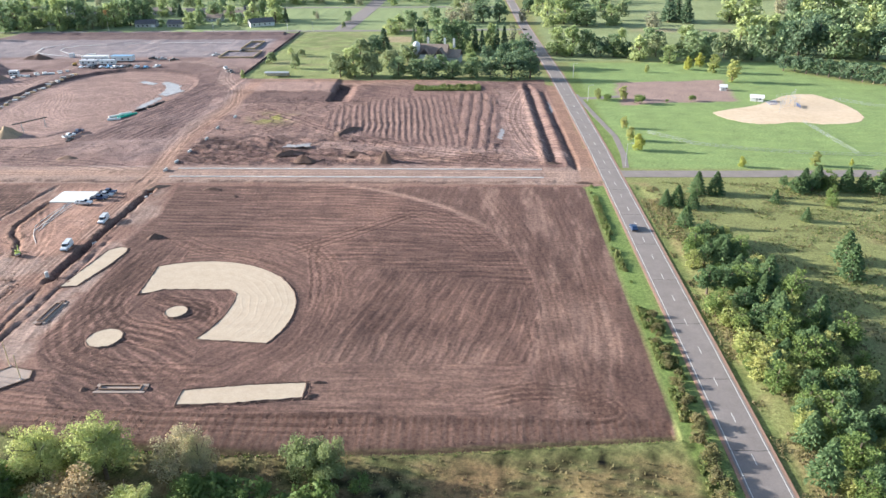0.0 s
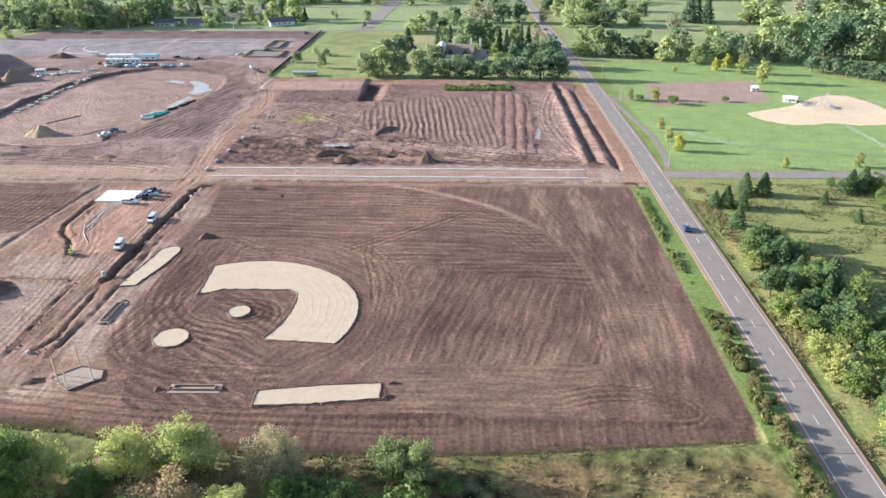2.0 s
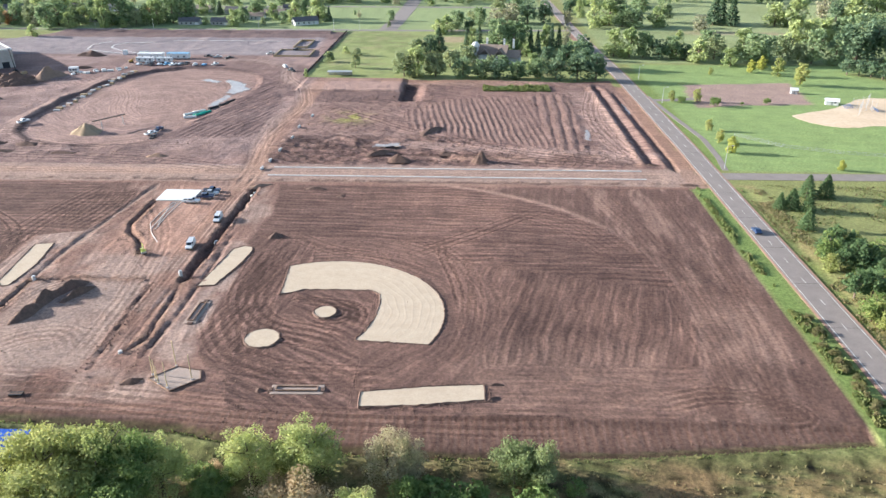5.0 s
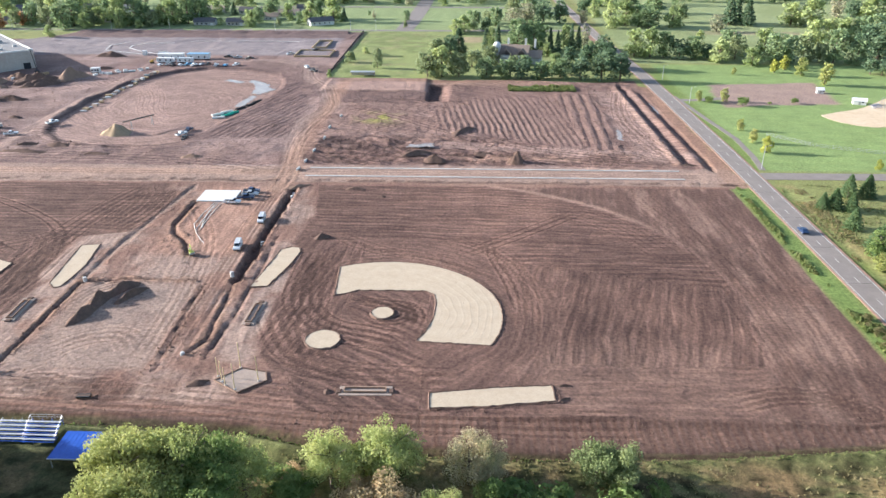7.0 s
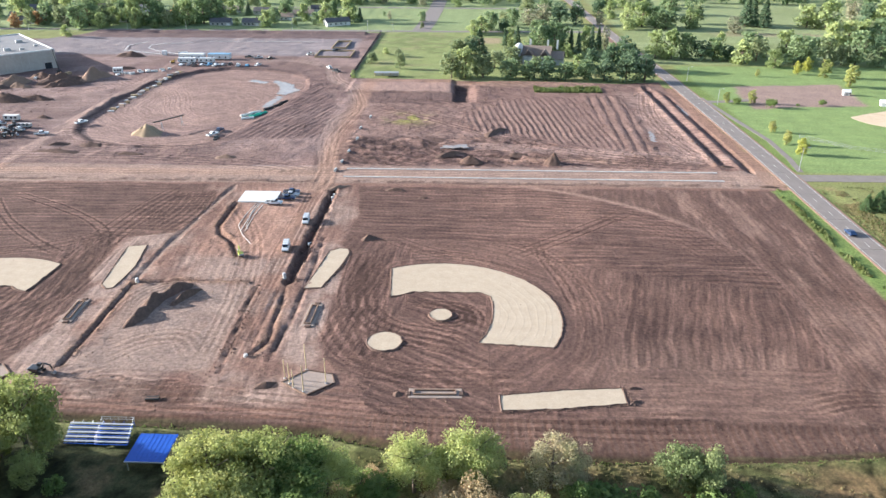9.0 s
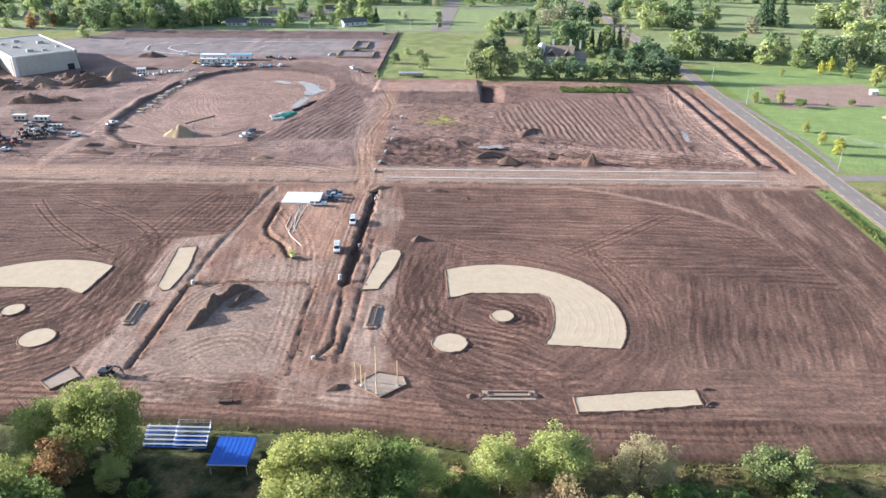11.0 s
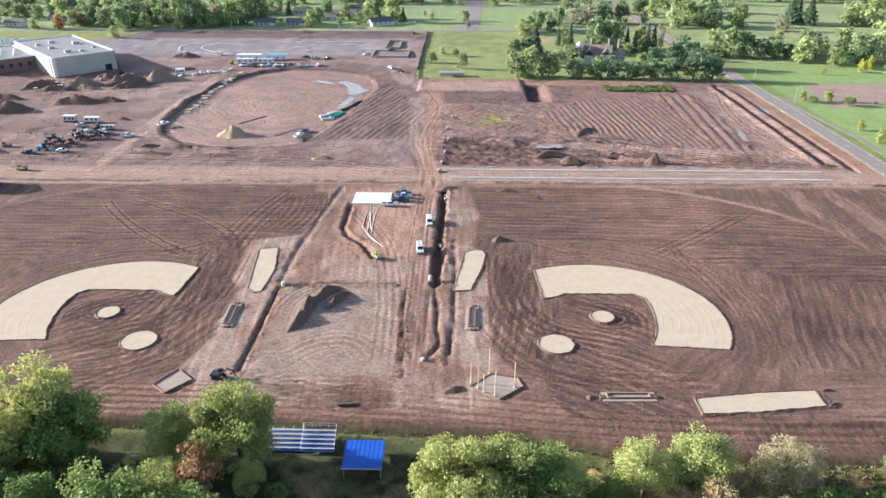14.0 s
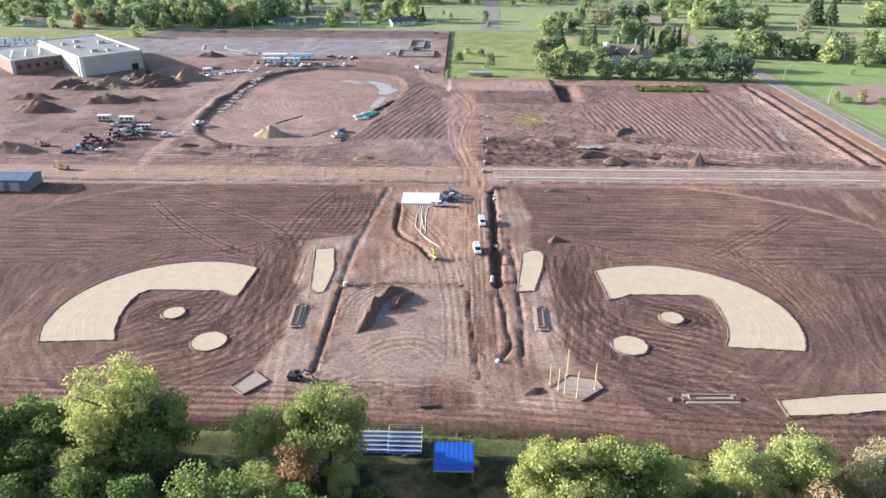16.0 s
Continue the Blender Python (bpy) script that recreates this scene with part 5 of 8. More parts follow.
BELT_KIND = dict(spruce="spruce", pine="pine", ylw="limebush", dec="belt")
for x, y, k, s in [
    (156.9, 86.1, "spruce", 0.75), (166.4, 96.9, "spruce", 0.85), (172.8, 97, "spruce", 0.85), (153.1, 86, "spruce", 0.6), (161.4, 83.6, "spruce", 0.7), (155.3, 69.1, "spruce", 0.75), (157.8, 56.3, "pine", 0.9), (158.5, 44.7, "pine", 0.95),
    (152.4, 48.3, "pine", 0.75), (161.3, 41.1, "spruce", 0.8), (160.2, 26.1, "pine", 0.9), (162.2, 21.5, "spruce", 0.8), (149.6, 12.7, "ylw", 1.1), (156, 15.6, "pine", 0.9), (157.3, 7.5, "pine", 0.9), (165.7, 13.1, "ylw", 1.1),
    (150.7, -2.5, "ylw", 1.1), (159, 5, "pine", 0.8), (162, 2.6, "dec", 0.75), (166.9, 5.2, "dec", 0.7), (150.1, -11.3, "ylw", 0.9), (154.3, -11.2, "ylw", 1.1), (160.8, -6.7, "dec", 0.8), (165.1, -6.6, "pine", 0.85), (155.1, -15.3, "ylw", 1.0),
    (158.1, -19.2, "pine", 0.9), (164.7, -17.1, "dec", 0.75), (158.4, -26.5, "dec", 0.75), (154, -26.6, "pine", 0.7), (165, -19, "pine", 0.9), (157.8, -39.4, "dec", 0.8), (158.7, -43.6, "dec", 0.75), (157.2, -31.6, "dec", 0.7), (155.8, -47.8, "dec", 0.7),
    (194, 45.3, "spruce", 0.95), (190.7, 34.8, "spruce", 1.05), (207.2, 100.2, "pine", 0.9), (210.4, 92, "dec", 0.55), (218.9, 100.4, "spruce", 0.9), (200.9, 99, "pine", 0.7), (190.5, 89.1, "spruce", 0.5), (194.4, 73.4, "spruce", 0.5), (207.5, 85.2, "dec", 0.5),
    (173.8, -7.5, "dec", 0.45), (231.5, 100.5, "spruce", 0.9), (163, -55, "dec", 0.8), (160, -66, "pine", 0.9), (225, 99, "pine", 0.8), (213, 101, "dec", 0.8), (164, 34, "pine", 0.7), (167, -30, "pine", 0.8), (166, -40, "spruce", 0.8), (163, 12, "spruce", 0.85), (170, 0, "spruce", 0.7)]:
    plant(BELT_KIND[k], x, y, s * (0.84 if k == "spruce" else 0.88), random.uniform(0.95, 1.2), BELT)

scatter(66, [(151, 60), (163, 62), (172, 20), (176, -20), (170, -70), (152, -70), (150, -25), (149, 15)], ["pine", "limebush", "belt", "pine", "limebush", "spruce"], 0.55, 0.9, 3.2, BELT)
scatter(44, [(150, 40), (160, 42), (166, 10), (168, -40), (164, -72), (151, -72), (149, -20), (148.5, 10)], ["bush", "limebush", "bush", "belt"], 0.5, 0.75, 2.2, BELT)
scatter(9, [(198, 97), (236, 95), (236, 106), (198, 106)], ["pine", "belt", "spruce"], 0.5, 0.8, 4, BELT)
for x, y, s in [(131.5, -58, 0.7), (132.5, -50, 0.8), (131.8, -44, 0.75), (132.6, -38, 0.9), (131.6, -33, 0.7), (132.8, -28, 0.8), (131.8, -22, 0.6), (132.4, -15, 0.65), (131.7, -9, 0.5), (132, -2, 0.45), (131.5, 6, 0.4)]:
    plant("verge", x, y, s * 1.0, 0.9, "bushes between field and road")
for k in range(26):
    plant("verge", 132.3 + 0.9 * math.sin(k * 2.3), -64 + 3.1 * k, 0.34 + 0.2 * abs(math.sin(k * 1.7)) + 0.25 * (k < 12), 1.1, "bushes between field and road")
for key, x, y, s in [("park", 155.8, 177.5, 0.75), ("park", 155.1, 159, 0.85), ("gold", 156.2, 146, 1.0), ("park", 164.9, 230, 0.95), ("bush", 171.6, 221, 1.2), ("gold", 191.4, 125.6, 0.6), ("park", 219.4, 127, 0.8), ("park", 190.3, 293.7, 0.6),
                     ("park", 232, 268, 1.7), ("gold", 216.4, 300, 1.1), ("gold", 225.4, 308, 1.2), ("park", 228.8, 292, 1.5), ("gold", 233.7, 128, 0.35), ("park", 152.2, 230, 0.8), ("bush", 156.5, 227, 0.9), ("bush", 199, 226, 0.8), ("bush", 186, 224, 0.4)]:
    plant(key, x, y, s, 1.0, "trees in the park")

# ---- trees beyond the site, stand by stand ----
for key, x, y, s, w in [
    ("far_lime", 143, 348.8, 1.44, 0.86), ("far_lime", 152.5, 344.8, 1.55, 0.9), ("far_green", 161.4, 344.7, 1.18, 0.92), ("far_dark", 170.4, 340.7, 0.75, 1.38), ("far_green", 178.7, 340.6, 1.02, 1.11),
    ("far_lime", 184.8, 352, 1.34, 0.66), ("far_dark", 186.8, 338.6, 0.59, 1.33), ("far_lime", 193.2, 331.2, 1.23, 1.04), ("far_sage", 205.9, 340.1, 1.38, 1.02), ("far_green", 205.2, 353.6, 1.16, 1.26),
    ("far_lime", 209.5, 318.6, 0.93, 1.1), ("far_green", 226, 327.1, 1.32, 1.24), ("far_lime", 227.5, 349.3, 1.48, 0.87), ("far_green", 236.3, 332.3, 1.19, 1.09), ("far_sage", 249.1, 339.4, 1.47, 0.87),
    ("far_sage", 255.5, 330.2, 1.12, 0.95)]:
    plant(key, x, y, s, w, "hedge behind the park")
for key, x, y, s, w in [
    ("far_green", 263.3, 328.3, 1.51, 0.86), ("far_green", 276, 324.6, 1.15, 1.06), ("far_dark", 291.1, 348.1, 1.24, 1.13), ("far_dark", 296.8, 340.5, 1.39, 1.17), ("far_dark", 308.9, 344, 1.5, 1.1),
    ("far_green", 315.5, 331.1, 1.49, 1.11), ("far_lime", 330.8, 336.2, 1.68, 1.04), ("far_dark", 340.9, 328.9, 1.25, 1.13), ("far_green", 350.4, 321.7, 1.51, 1.11), ("far_dark", 360.4, 318.2, 1.36, 1.14),
    ("far_lime", 369.4, 313, 1.61, 1.04), ("far_dark", 379.7, 307.9, 1.37, 1.25), ("far_lime", 278.3, 396.5, 1.37, 0.91), ("far_lime", 290.1, 396.2, 1.45, 0.99), ("far_lime", 302, 400.5, 1.47, 0.99),
    ("far_green", 312.6, 398, 1.35, 1.12), ("far_green", 331, 409.2, 1.39, 1.24), ("far_green", 350.5, 420.8, 1.27, 1.26), ("far_green", 359.6, 408.5, 1.57, 1.12)]:
    plant(key, x, y, s, w, "wood beside the park")
for key, x, y, s, w in [
    ("far_lime", 380.4, 420, 1.7, 1.04), ("far_green", 371.2, 383.2, 1.53, 1.12), ("far_dark", 388.9, 389.4, 1.42, 1.25), ("far_green", 404.2, 389.1, 1.74, 1.12)]:
    plant(key, x, y, s, w, "wood beside the park")
for key, x, y, s, w in [
    ("far_pine", 271, 296.5, 0.84, 1.06), ("far_pine", 276.3, 293.4, 0.84, 1.06), ("far_pine", 281, 288.7, 0.86, 1.03), ("far_pine", 285.6, 284.2, 0.86, 1.03), ("far_pine", 290, 279.8, 0.88, 0.99),
    ("far_pine", 294.4, 275.4, 0.91, 0.96), ("far_pine", 298.7, 271.2, 0.9, 0.96), ("far_pine", 302.9, 267, 0.93, 0.93), ("far_pine", 307, 262.9, 0.92, 0.93), ("far_pine", 311.1, 258.8, 0.95, 0.9),
    ("far_pine", 315, 254.9, 0.97, 0.88), ("far_pine", 319.6, 252.3, 0.97, 0.88), ("far_pine", 323.4, 248.5, 1, 0.85), ("far_pine", 327.2, 244.7, 1, 0.85)]:
    plant(key, x, y, s, w, "row of pines")
for key, x, y, s, w in [
    ("far_lime", 147, 466.8, 1.68, 0.73), ("far_lime", 162.2, 481.1, 1.65, 1.19), ("far_green", 171.7, 474.8, 1.21, 1.18), ("far_green", 179.1, 468.7, 1.01, 1.57), ("far_lime", 199, 473.9, 1.27, 1.23),
    ("far_sage", 210.6, 497.9, 1.44, 0.85), ("far_tan", 227.2, 450.3, 1.19, 1.33), ("far_spruce", 248.6, 487.3, 1.29, 1.21), ("far_spruce", 257.3, 496.3, 1.15, 1.18), ("far_spruce", 261.3, 480.8, 1.13, 1.37),
    ("far_lime", 297, 482.6, 1.49, 1.27), ("far_lime", 309.5, 476.2, 1.8, 1.25), ("far_lime", 370.6, 504.9, 1.68, 1.31), ("far_lime", 389.5, 507.4, 1.7, 1.31), ("far_lime", 411, 503.4, 1.88, 1.38),
    ("far_green", 417.2, 487.5, 1.45, 1.12), ("far_tan", 356.4, 532.2, 1.79, 1.11), ("far_dark", 358, 508.6, 1, 1.11), ("far_green", 202.9, 552.9, 1.22, 1.32)]:
    plant(key, x, y, s, w, "trees beyond the park")
for key, x, y, s, w in [
    ("far_dark", 137.3, 548.3, 0.87, 1.25), ("far_lime", 143.4, 526.8, 1.2, 0.91), ("far_tan", 128.7, 488.3, 0.99, 0.98)]:
    plant(key, x, y, s, w, "trees beyond the park")
for key, x, y, s, w in [
    ("far_sage", 9.9, 282.5, 1.33, 1.07), ("far_lime", 18.1, 283.9, 1.43, 0.92), ("far_sage", 28.2, 283.8, 1.32, 0.99), ("far_spruce", 26.8, 360.9, 0.82, 1.61), ("far_dark", 21.3, 354.9, 0.73, 1.1),
    ("far_sage", 11.5, 353.1, 0.93, 1.16), ("far_green", 44.3, 282.1, 0.81, 1.35), ("far_sage", 46.3, 322.7, 1.05, 1.34), ("far_green", 55.1, 280.5, 0.76, 1.3), ("far_sage", 35.8, 312.4, 0.97, 1.19),
    ("far_dark", 64.1, 279, 0.66, 1.58), ("far_green", 75.6, 278.9, 0.71, 1.52), ("far_green", 87.4, 281.7, 0.8, 1.23), ("far_dark", 97.9, 278.7, 0.73, 1.36), ("far_dark", 109.9, 277.1, 0.91, 1.24),
    ("far_dark", 120.6, 277, 0.91, 1.09), ("far_pine", 117.1, 308.1, 1.43, 1.09), ("far_pine", 107.2, 311.5, 1.27, 0.99), ("far_green", 66.7, 360.1, 1.56, 0.96)]:
    plant(key, x, y, s, w, "garden of the large house")
for key, x, y, s, w in [
    ("far_green", 77.8, 364, 1.42, 0.99), ("far_green", 84.7, 372.2, 1.17, 0.91), ("far_spruce", 89, 363.8, 0.82, 0.8), ("far_spruce", 93.6, 359.6, 0.77, 0.85), ("far_lime", 99.6, 371.9, 1.37, 0.61),
    ("far_spruce", 103.8, 367.6, 0.94, 0.7), ("far_spruce", 109, 371.7, 0.87, 0.77), ("far_tan", 114.3, 375.8, 1.43, 0.6), ("far_lime", 87.3, 308.4, 0.77, 1.11), ("far_lime", 85.6, 347.9, 0.71, 0.86),
    ("far_lime", 72.8, 348.1, 0.65, 0.85), ("far_spruce", 45.4, 386, 0.64, 0.79), ("far_lime", 49.1, 385.9, 1.02, 0.6), ("far_spruce", 54.5, 390.3, 0.73, 0.95), ("far_dark", 122.3, 347.3, 0.84, 1.06),
    ("far_green", 114.3, 336.1, 0.85, 0.98), ("far_sage", 60.9, 305.5, 0.78, 1.09), ("far_dark", 96.5, 318.5, 0.67, 1.24), ("far_green", 67.9, 305.4, 0.61, 1.28)]:
    plant(key, x, y, s, w, "garden of the large house")
for key, x, y, s, w in [
    ("far_lime", 23.7, 434.8, 0.9, 1.28), ("far_lime", 29.7, 445.2, 1.06, 1.18), ("far_green", 36.9, 456, 1.05, 1.12), ("far_dark", 46.7, 444.7, 0.65, 1.15), ("far_green", 55.1, 472.7, 1.07, 0.99),
    ("far_sage", 48.9, 491, 0.91, 1.22), ("far_tan", 69.6, 484.2, 1.22, 1.56), ("far_tan", 81.4, 489.9, 1.48, 1.37), ("far_dark", 95.6, 489.4, 1.06, 1.31), ("far_dark", 109.3, 488.9, 1.12, 0.95),
    ("far_green", 88.4, 550.3, 1.06, 1.49), ("far_sage", 73.8, 558.3, 1.27, 1.23), ("far_green", 154.6, 602.3, 1.29, 1.32), ("far_lime", 166.6, 585.3, 1.3, 1.4), ("far_green", 187.3, 600.7, 1.14, 1.49)]:
    plant(key, x, y, s, w, "trees beyond the garden")
for key, x, y, s, w in [
    ("far_sage", -42, 323.9, 0.64, 1.05), ("far_sage", -22.3, 306.5, 0.92, 0.7), ("far_sage", -26.6, 345.9, 0.46, 1.22), ("far_lime", -36.1, 354, 0.37, 1.39), ("far_lime", -47.6, 280, 0.38, 0.66)]:
    plant(key, x, y, s, w, "green lot")
for key, x, y, s, w in [
    ("far_green", -20.2, 499.7, 0.63, 1.06), ("far_green", -56.6, 534.5, 0.28, 1.12), ("far_sage", -18.2, 463.3, 0.48, 0.72), ("far_tan", -49.4, 513.7, 0.61, 0.84), ("far_spruce", -72.6, 495.1, 0.63, 1.08),
    ("far_lime", -82, 495.4, 1.81, 0.95), ("far_green", -96.1, 515.4, 1.25, 0.87), ("far_lime", -104.4, 509.1, 1.21, 1.05)]:
    plant(key, x, y, s, w, "trees of the far lawn")
for key, x, y, s, w in [
    ("far_lime", -122.7, 503.2, 1.13, 0.9), ("far_green", -107.7, 477.8, 0.73, 0.91), ("far_lime", -104, 489.9, 0.87, 0.86), ("far_green", -140, 510.3, 1.13, 0.98), ("far_lime", -146.7, 467.3, 1.09, 0.97),
    ("far_green", -143.4, 485, 0.96, 0.88), ("far_sage", -123.7, 472.4, 0.59, 0.82), ("far_lime", -172.1, 473.9, 0.48, 1.05), ("far_spruce", -178.4, 532.1, 0.63, 1.37), ("far_sage", -252.8, 482.5, 0.83, 0.85),
    ("far_lime", -254.3, 464.7, 1.99, 0.87), ("far_green", -241.7, 470.2, 1.63, 0.97), ("far_sage", -275.3, 465.3, 0.83, 1.28), ("far_green", -292.5, 465.8, 1.61, 1.02), ("far_lime", -299.1, 490.1, 1.58, 1.05),
    ("far_green", -292, 448.9, 1.43, 1.01), ("far_sage", -222.2, 469.6, 1.04, 0.91), ("far_lime", -212.7, 475.2, 1.63, 0.94), ("far_green", -202.1, 480.8, 1.54, 1.12)]:
    plant(key, x, y, s, w, "suburban trees")
for key, x, y, s, w in [
    ("far_green", -191.9, 486.6, 1.47, 0.96), ("far_sage", -291, 502.5, 1.25, 1.26), ("far_sage", -234.9, 475.9, 0.9, 1.06), ("far_sage", -319.6, 490.8, 1.26, 1.26), ("far_green", -409, 463.8, 1.01, 1.12),
    ("far_lime", -440.6, 528.2, 0.92, 1.15), ("far_sage", -414.8, 514.8, 1.07, 1.22), ("far_sage", -445, 550.2, 0.87, 1.35), ("far_lime", -368.4, 453.2, 0.73, 1.16), ("far_green", -391, 501.9, 0.89, 1.12),
    ("far_lime", -357.4, 483.5, 1.67, 0.99), ("far_rust", -347.9, 453.8, 1.04, 1.05), ("far_sage", -341.9, 465.6, 1.14, 0.89), ("far_rust", -337.6, 471.7, 0.97, 1.25), ("far_green", -330.1, 471.9, 1.25, 1.06),
    ("far_sage", -315.5, 466.3, 1.47, 0.85), ("far_lime", -327.4, 503.6, 1.43, 0.92), ("far_lime", -299.7, 466.7, 1.1, 0.97), ("far_green", -307.8, 504.1, 1.21, 0.99)]:
    plant(key, x, y, s, w, "suburban trees")
for key, x, y, s, w in [
    ("far_lime", -278.7, 455.6, 0.92, 1.22), ("far_lime", -274, 473.3, 1.18, 0.84), ("far_green", -269.8, 485.8, 1.43, 1.01), ("far_sage", -249.2, 468, 0.98, 0.91), ("far_lime", -249.6, 456.3, 1.28, 0.6),
    ("far_green", -238.9, 480.4, 1.2, 0.93), ("far_sage", -225.8, 462.7, 1.23, 0.77), ("far_lime", -220, 468.8, 1.37, 0.75), ("far_rust", -240.6, 519.4, 0.9, 0.95), ("far_sage", -219.6, 506.4, 1.02, 1.25),
    ("far_lime", -234.1, 456.7, 0.6, 1.04), ("far_green", -235, 533.5, 1.07, 1.12), ("far_green", -405.6, 551.2, 1.19, 1.27), ("far_sage", -388.2, 559.4, 0.92, 1.53), ("far_sage", -363.7, 552.3, 1.29, 1.11),
    ("far_green", -343.7, 568.4, 1.18, 1.27), ("far_sage", -314, 561.3, 0.95, 1.51), ("far_green", -438.8, 573.9, 1.16, 1.2), ("far_sage", -290.1, 569.8, 1.36, 1.03)]:
    plant(key, x, y, s, w, "suburban trees")
for key, x, y, s, w in [
    ("far_sage", -471.3, 573, 1.04, 1.51)]:
    plant(key, x, y, s, w, "suburban trees")

MIXED = ["far_green", "far_lime", "far_lime", "far_sage", "far_sage", "far_tan"]
scatter(46, [(-520, 505), (-300, 520), (-120, 560), (-120, 660), (-560, 660)], MIXED, 0.8, 1.3, 13, "suburban trees")
scatter(18, [(-320, 455), (-200, 488), (-130, 500), (-110, 545), (-330, 545)], MIXED, 0.6, 1.1, 12, "suburban trees")
scatter(22, [(-130, 600), (60, 600), (70, 660), (-130, 660)], MIXED, 0.8, 1.2, 13, "suburban trees")
scatter(16, [(345, 300), (430, 262), (440, 345), (350, 335)], ["far_dark", "far_green", "far_pine"], 0.9, 1.3, 11, "wood beside the park")
scatter(16, [(430, 345), (560, 340), (600, 600), (450, 560)], MIXED, 1.0, 1.6, 18, "trees beyond the park")
plant("far_lime", -285, 412, 0.75, 1.1, "suburban trees")


def far_wood():
    """Woods and garden trees beyond the last streets, too many to count."""
    rng, vs, fs, base = np.random.default_rng(3), [], [], 0
    for k in range(520):
        x, y = rng.uniform(-620, 680), rng.uniform(606, 900)
        if abs(x - np.interp(y, [490, 577, 760, 1100], [123, 123, 110, 80])) < 14 or abs(x + 8) < 16 or fbm(np.array(x), np.array(y), 90, 2, 91) < -0.35:
            continue
        s = rng.uniform(0.9, 1.5)
        if rng.random() < 0.2:
            v, f = conifer_cloud(rng, 17 * s, 8 * s, 260, 2.2)
        else:
            v, f = leaf_cloud(rng, soft_blobs(rng, 13 * s, 13 * s), 260, 2.0, 0.85, 0.75)
        vs.append(v + (x, y, 0))
        fs.append(f + base)
        base += len(v)
    me = array_mesh("far_woods", np.concatenate(vs), np.concatenate(fs), HAZED_GREEN)
    tagged(new("far_woods", me), "distant green and yellowing woods between houses", "woods", kind="stuff")


far_wood()


def far_trees():
    """The trees of hedges and gardens far off, joined by their foliage."""
    rng = np.random.default_rng(8)
    for mat_ in {id(CROWN_DATA[k][2]): CROWN_DATA[k][2] for k, *_ in FAR_SET}.values():
        vs, fs, base = [], [], 0
        for key, x, y, s, w in FAR_SET:
            v, f, m = CROWN_DATA[key]
            if m is not mat_:
                continue
            a = rng.random() * math.tau
            rot = np.array([[math.cos(a), -math.sin(a), 0], [math.sin(a), math.cos(a), 0], [0, 0, 1]])
            vs.append((v * (s * w * 1.15, s * w * 1.15, s * 1.08)) @ rot.T + (x, y, 0))
            fs.append(f + base)
            base += len(v)
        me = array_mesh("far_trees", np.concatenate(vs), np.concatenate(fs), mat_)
        tagged(new("far_trees", me), "distant hedges and garden trees in " + mat_.name.replace("distant_", "").replace("_", " "), "trees", kind="stuff")


far_trees()


# ---- weeds and grass tufts ----
def tufts(name, n, where, size, material, label, seed):
    """Upright blades in small fans on the places that where(rng, n) returns."""
    rng = np.random.default_rng(seed)
    p = where(rng, n)
    z = terrain(p[:, 0], p[:, 1])[0]
    base = np.repeat(np.stack([p[:, 0], p[:, 1], z], -1), 3, 0)
    m = len(base)
    a = rng.random(m) * math.tau
    s = size * (0.5 + rng.random((m, 1)))
    lean = rng.normal(size=(m, 3)) * 0.35 + (0, 0, 1)
    wide_ = np.stack([np.cos(a), np.sin(a), np.zeros(m)], -1)
    base = base + rng.normal(size=(m, 3)) * size * (0.35, 0.35, 0)
    v = np.stack([base - wide_ * s * 0.4, base + wide_ * s * 0.4, base + lean * s + wide_ * s * 0.3, base + lean * s * 0.9 - wide_ * s * 0.3], 1).reshape(-1, 3)
    me = array_mesh(name, v, np.arange(m * 4).reshape(-1, 4), material)
    tagged(new(name, me), label, "grass", kind="stuff")


def in_boxes(*boxes):
    def where(rng, n):
        w = np.array([(b[1] - b[0]) * (b[3] - b[2]) * (b[4] if len(b) > 4 else 1) for b in boxes], float)
        k = rng.choice(len(boxes), n, p=w / w.sum())
        b = np.array([q[:4] for q in boxes])[k]
        return np.stack([b[:, 0] + rng.random(n) * (b[:, 1] - b[:, 0]), b[:, 2] + rng.random(n) * (b[:, 3] - b[:, 2])], -1)
    return where


def clumped(boxes, cut=0.0, size_=8):
    inner = in_boxes(*boxes)

    def where(rng, n):
        p = inner(rng, n * 3)
        return p[fbm(p[:, 0], p[:, 1], size_, 3, 61) > cut][:n]
    return where


tufts("roadside_weeds", 3600, clumped([(130, 134.6, -70, 22), (129.4, 131.4, 22, 104, 0.35)], 0.0, 5), 0.45, WEED, "rough green weeds between field and road", 1)
tufts("meadow_grass", 7000, clumped([(148, 240, -60, 108)], 0.0), 0.28, WEED, "uneven green meadow grass", 2)
tufts("dry_meadow_grass", 8000, clumped([(146, 154, -60, 104, 3), (60, 128, -66, -38, 0.5), (-20, 60, -44, -37), (160, 235, -20, 108, 0.5)], -0.2), 0.28, DRYGRASS, "straw-coloured dry grass", 3)
tufts("edge_weeds", 350, lambda rng, n: (lambda x: np.stack([x, bottom_edge(x) - 0.8 - 2.2 * rng.random(n)], -1))(rng.uniform(60, 129, n)), 0.17, WEED, "green weeds along the edge of the graded soil", 4)
tufts("lot_weeds", 1700, clumped([(56, 92, 248.5, 261.5)], -0.15, 6), 0.6, WEED, "low green weeds on the rough lot", 5)
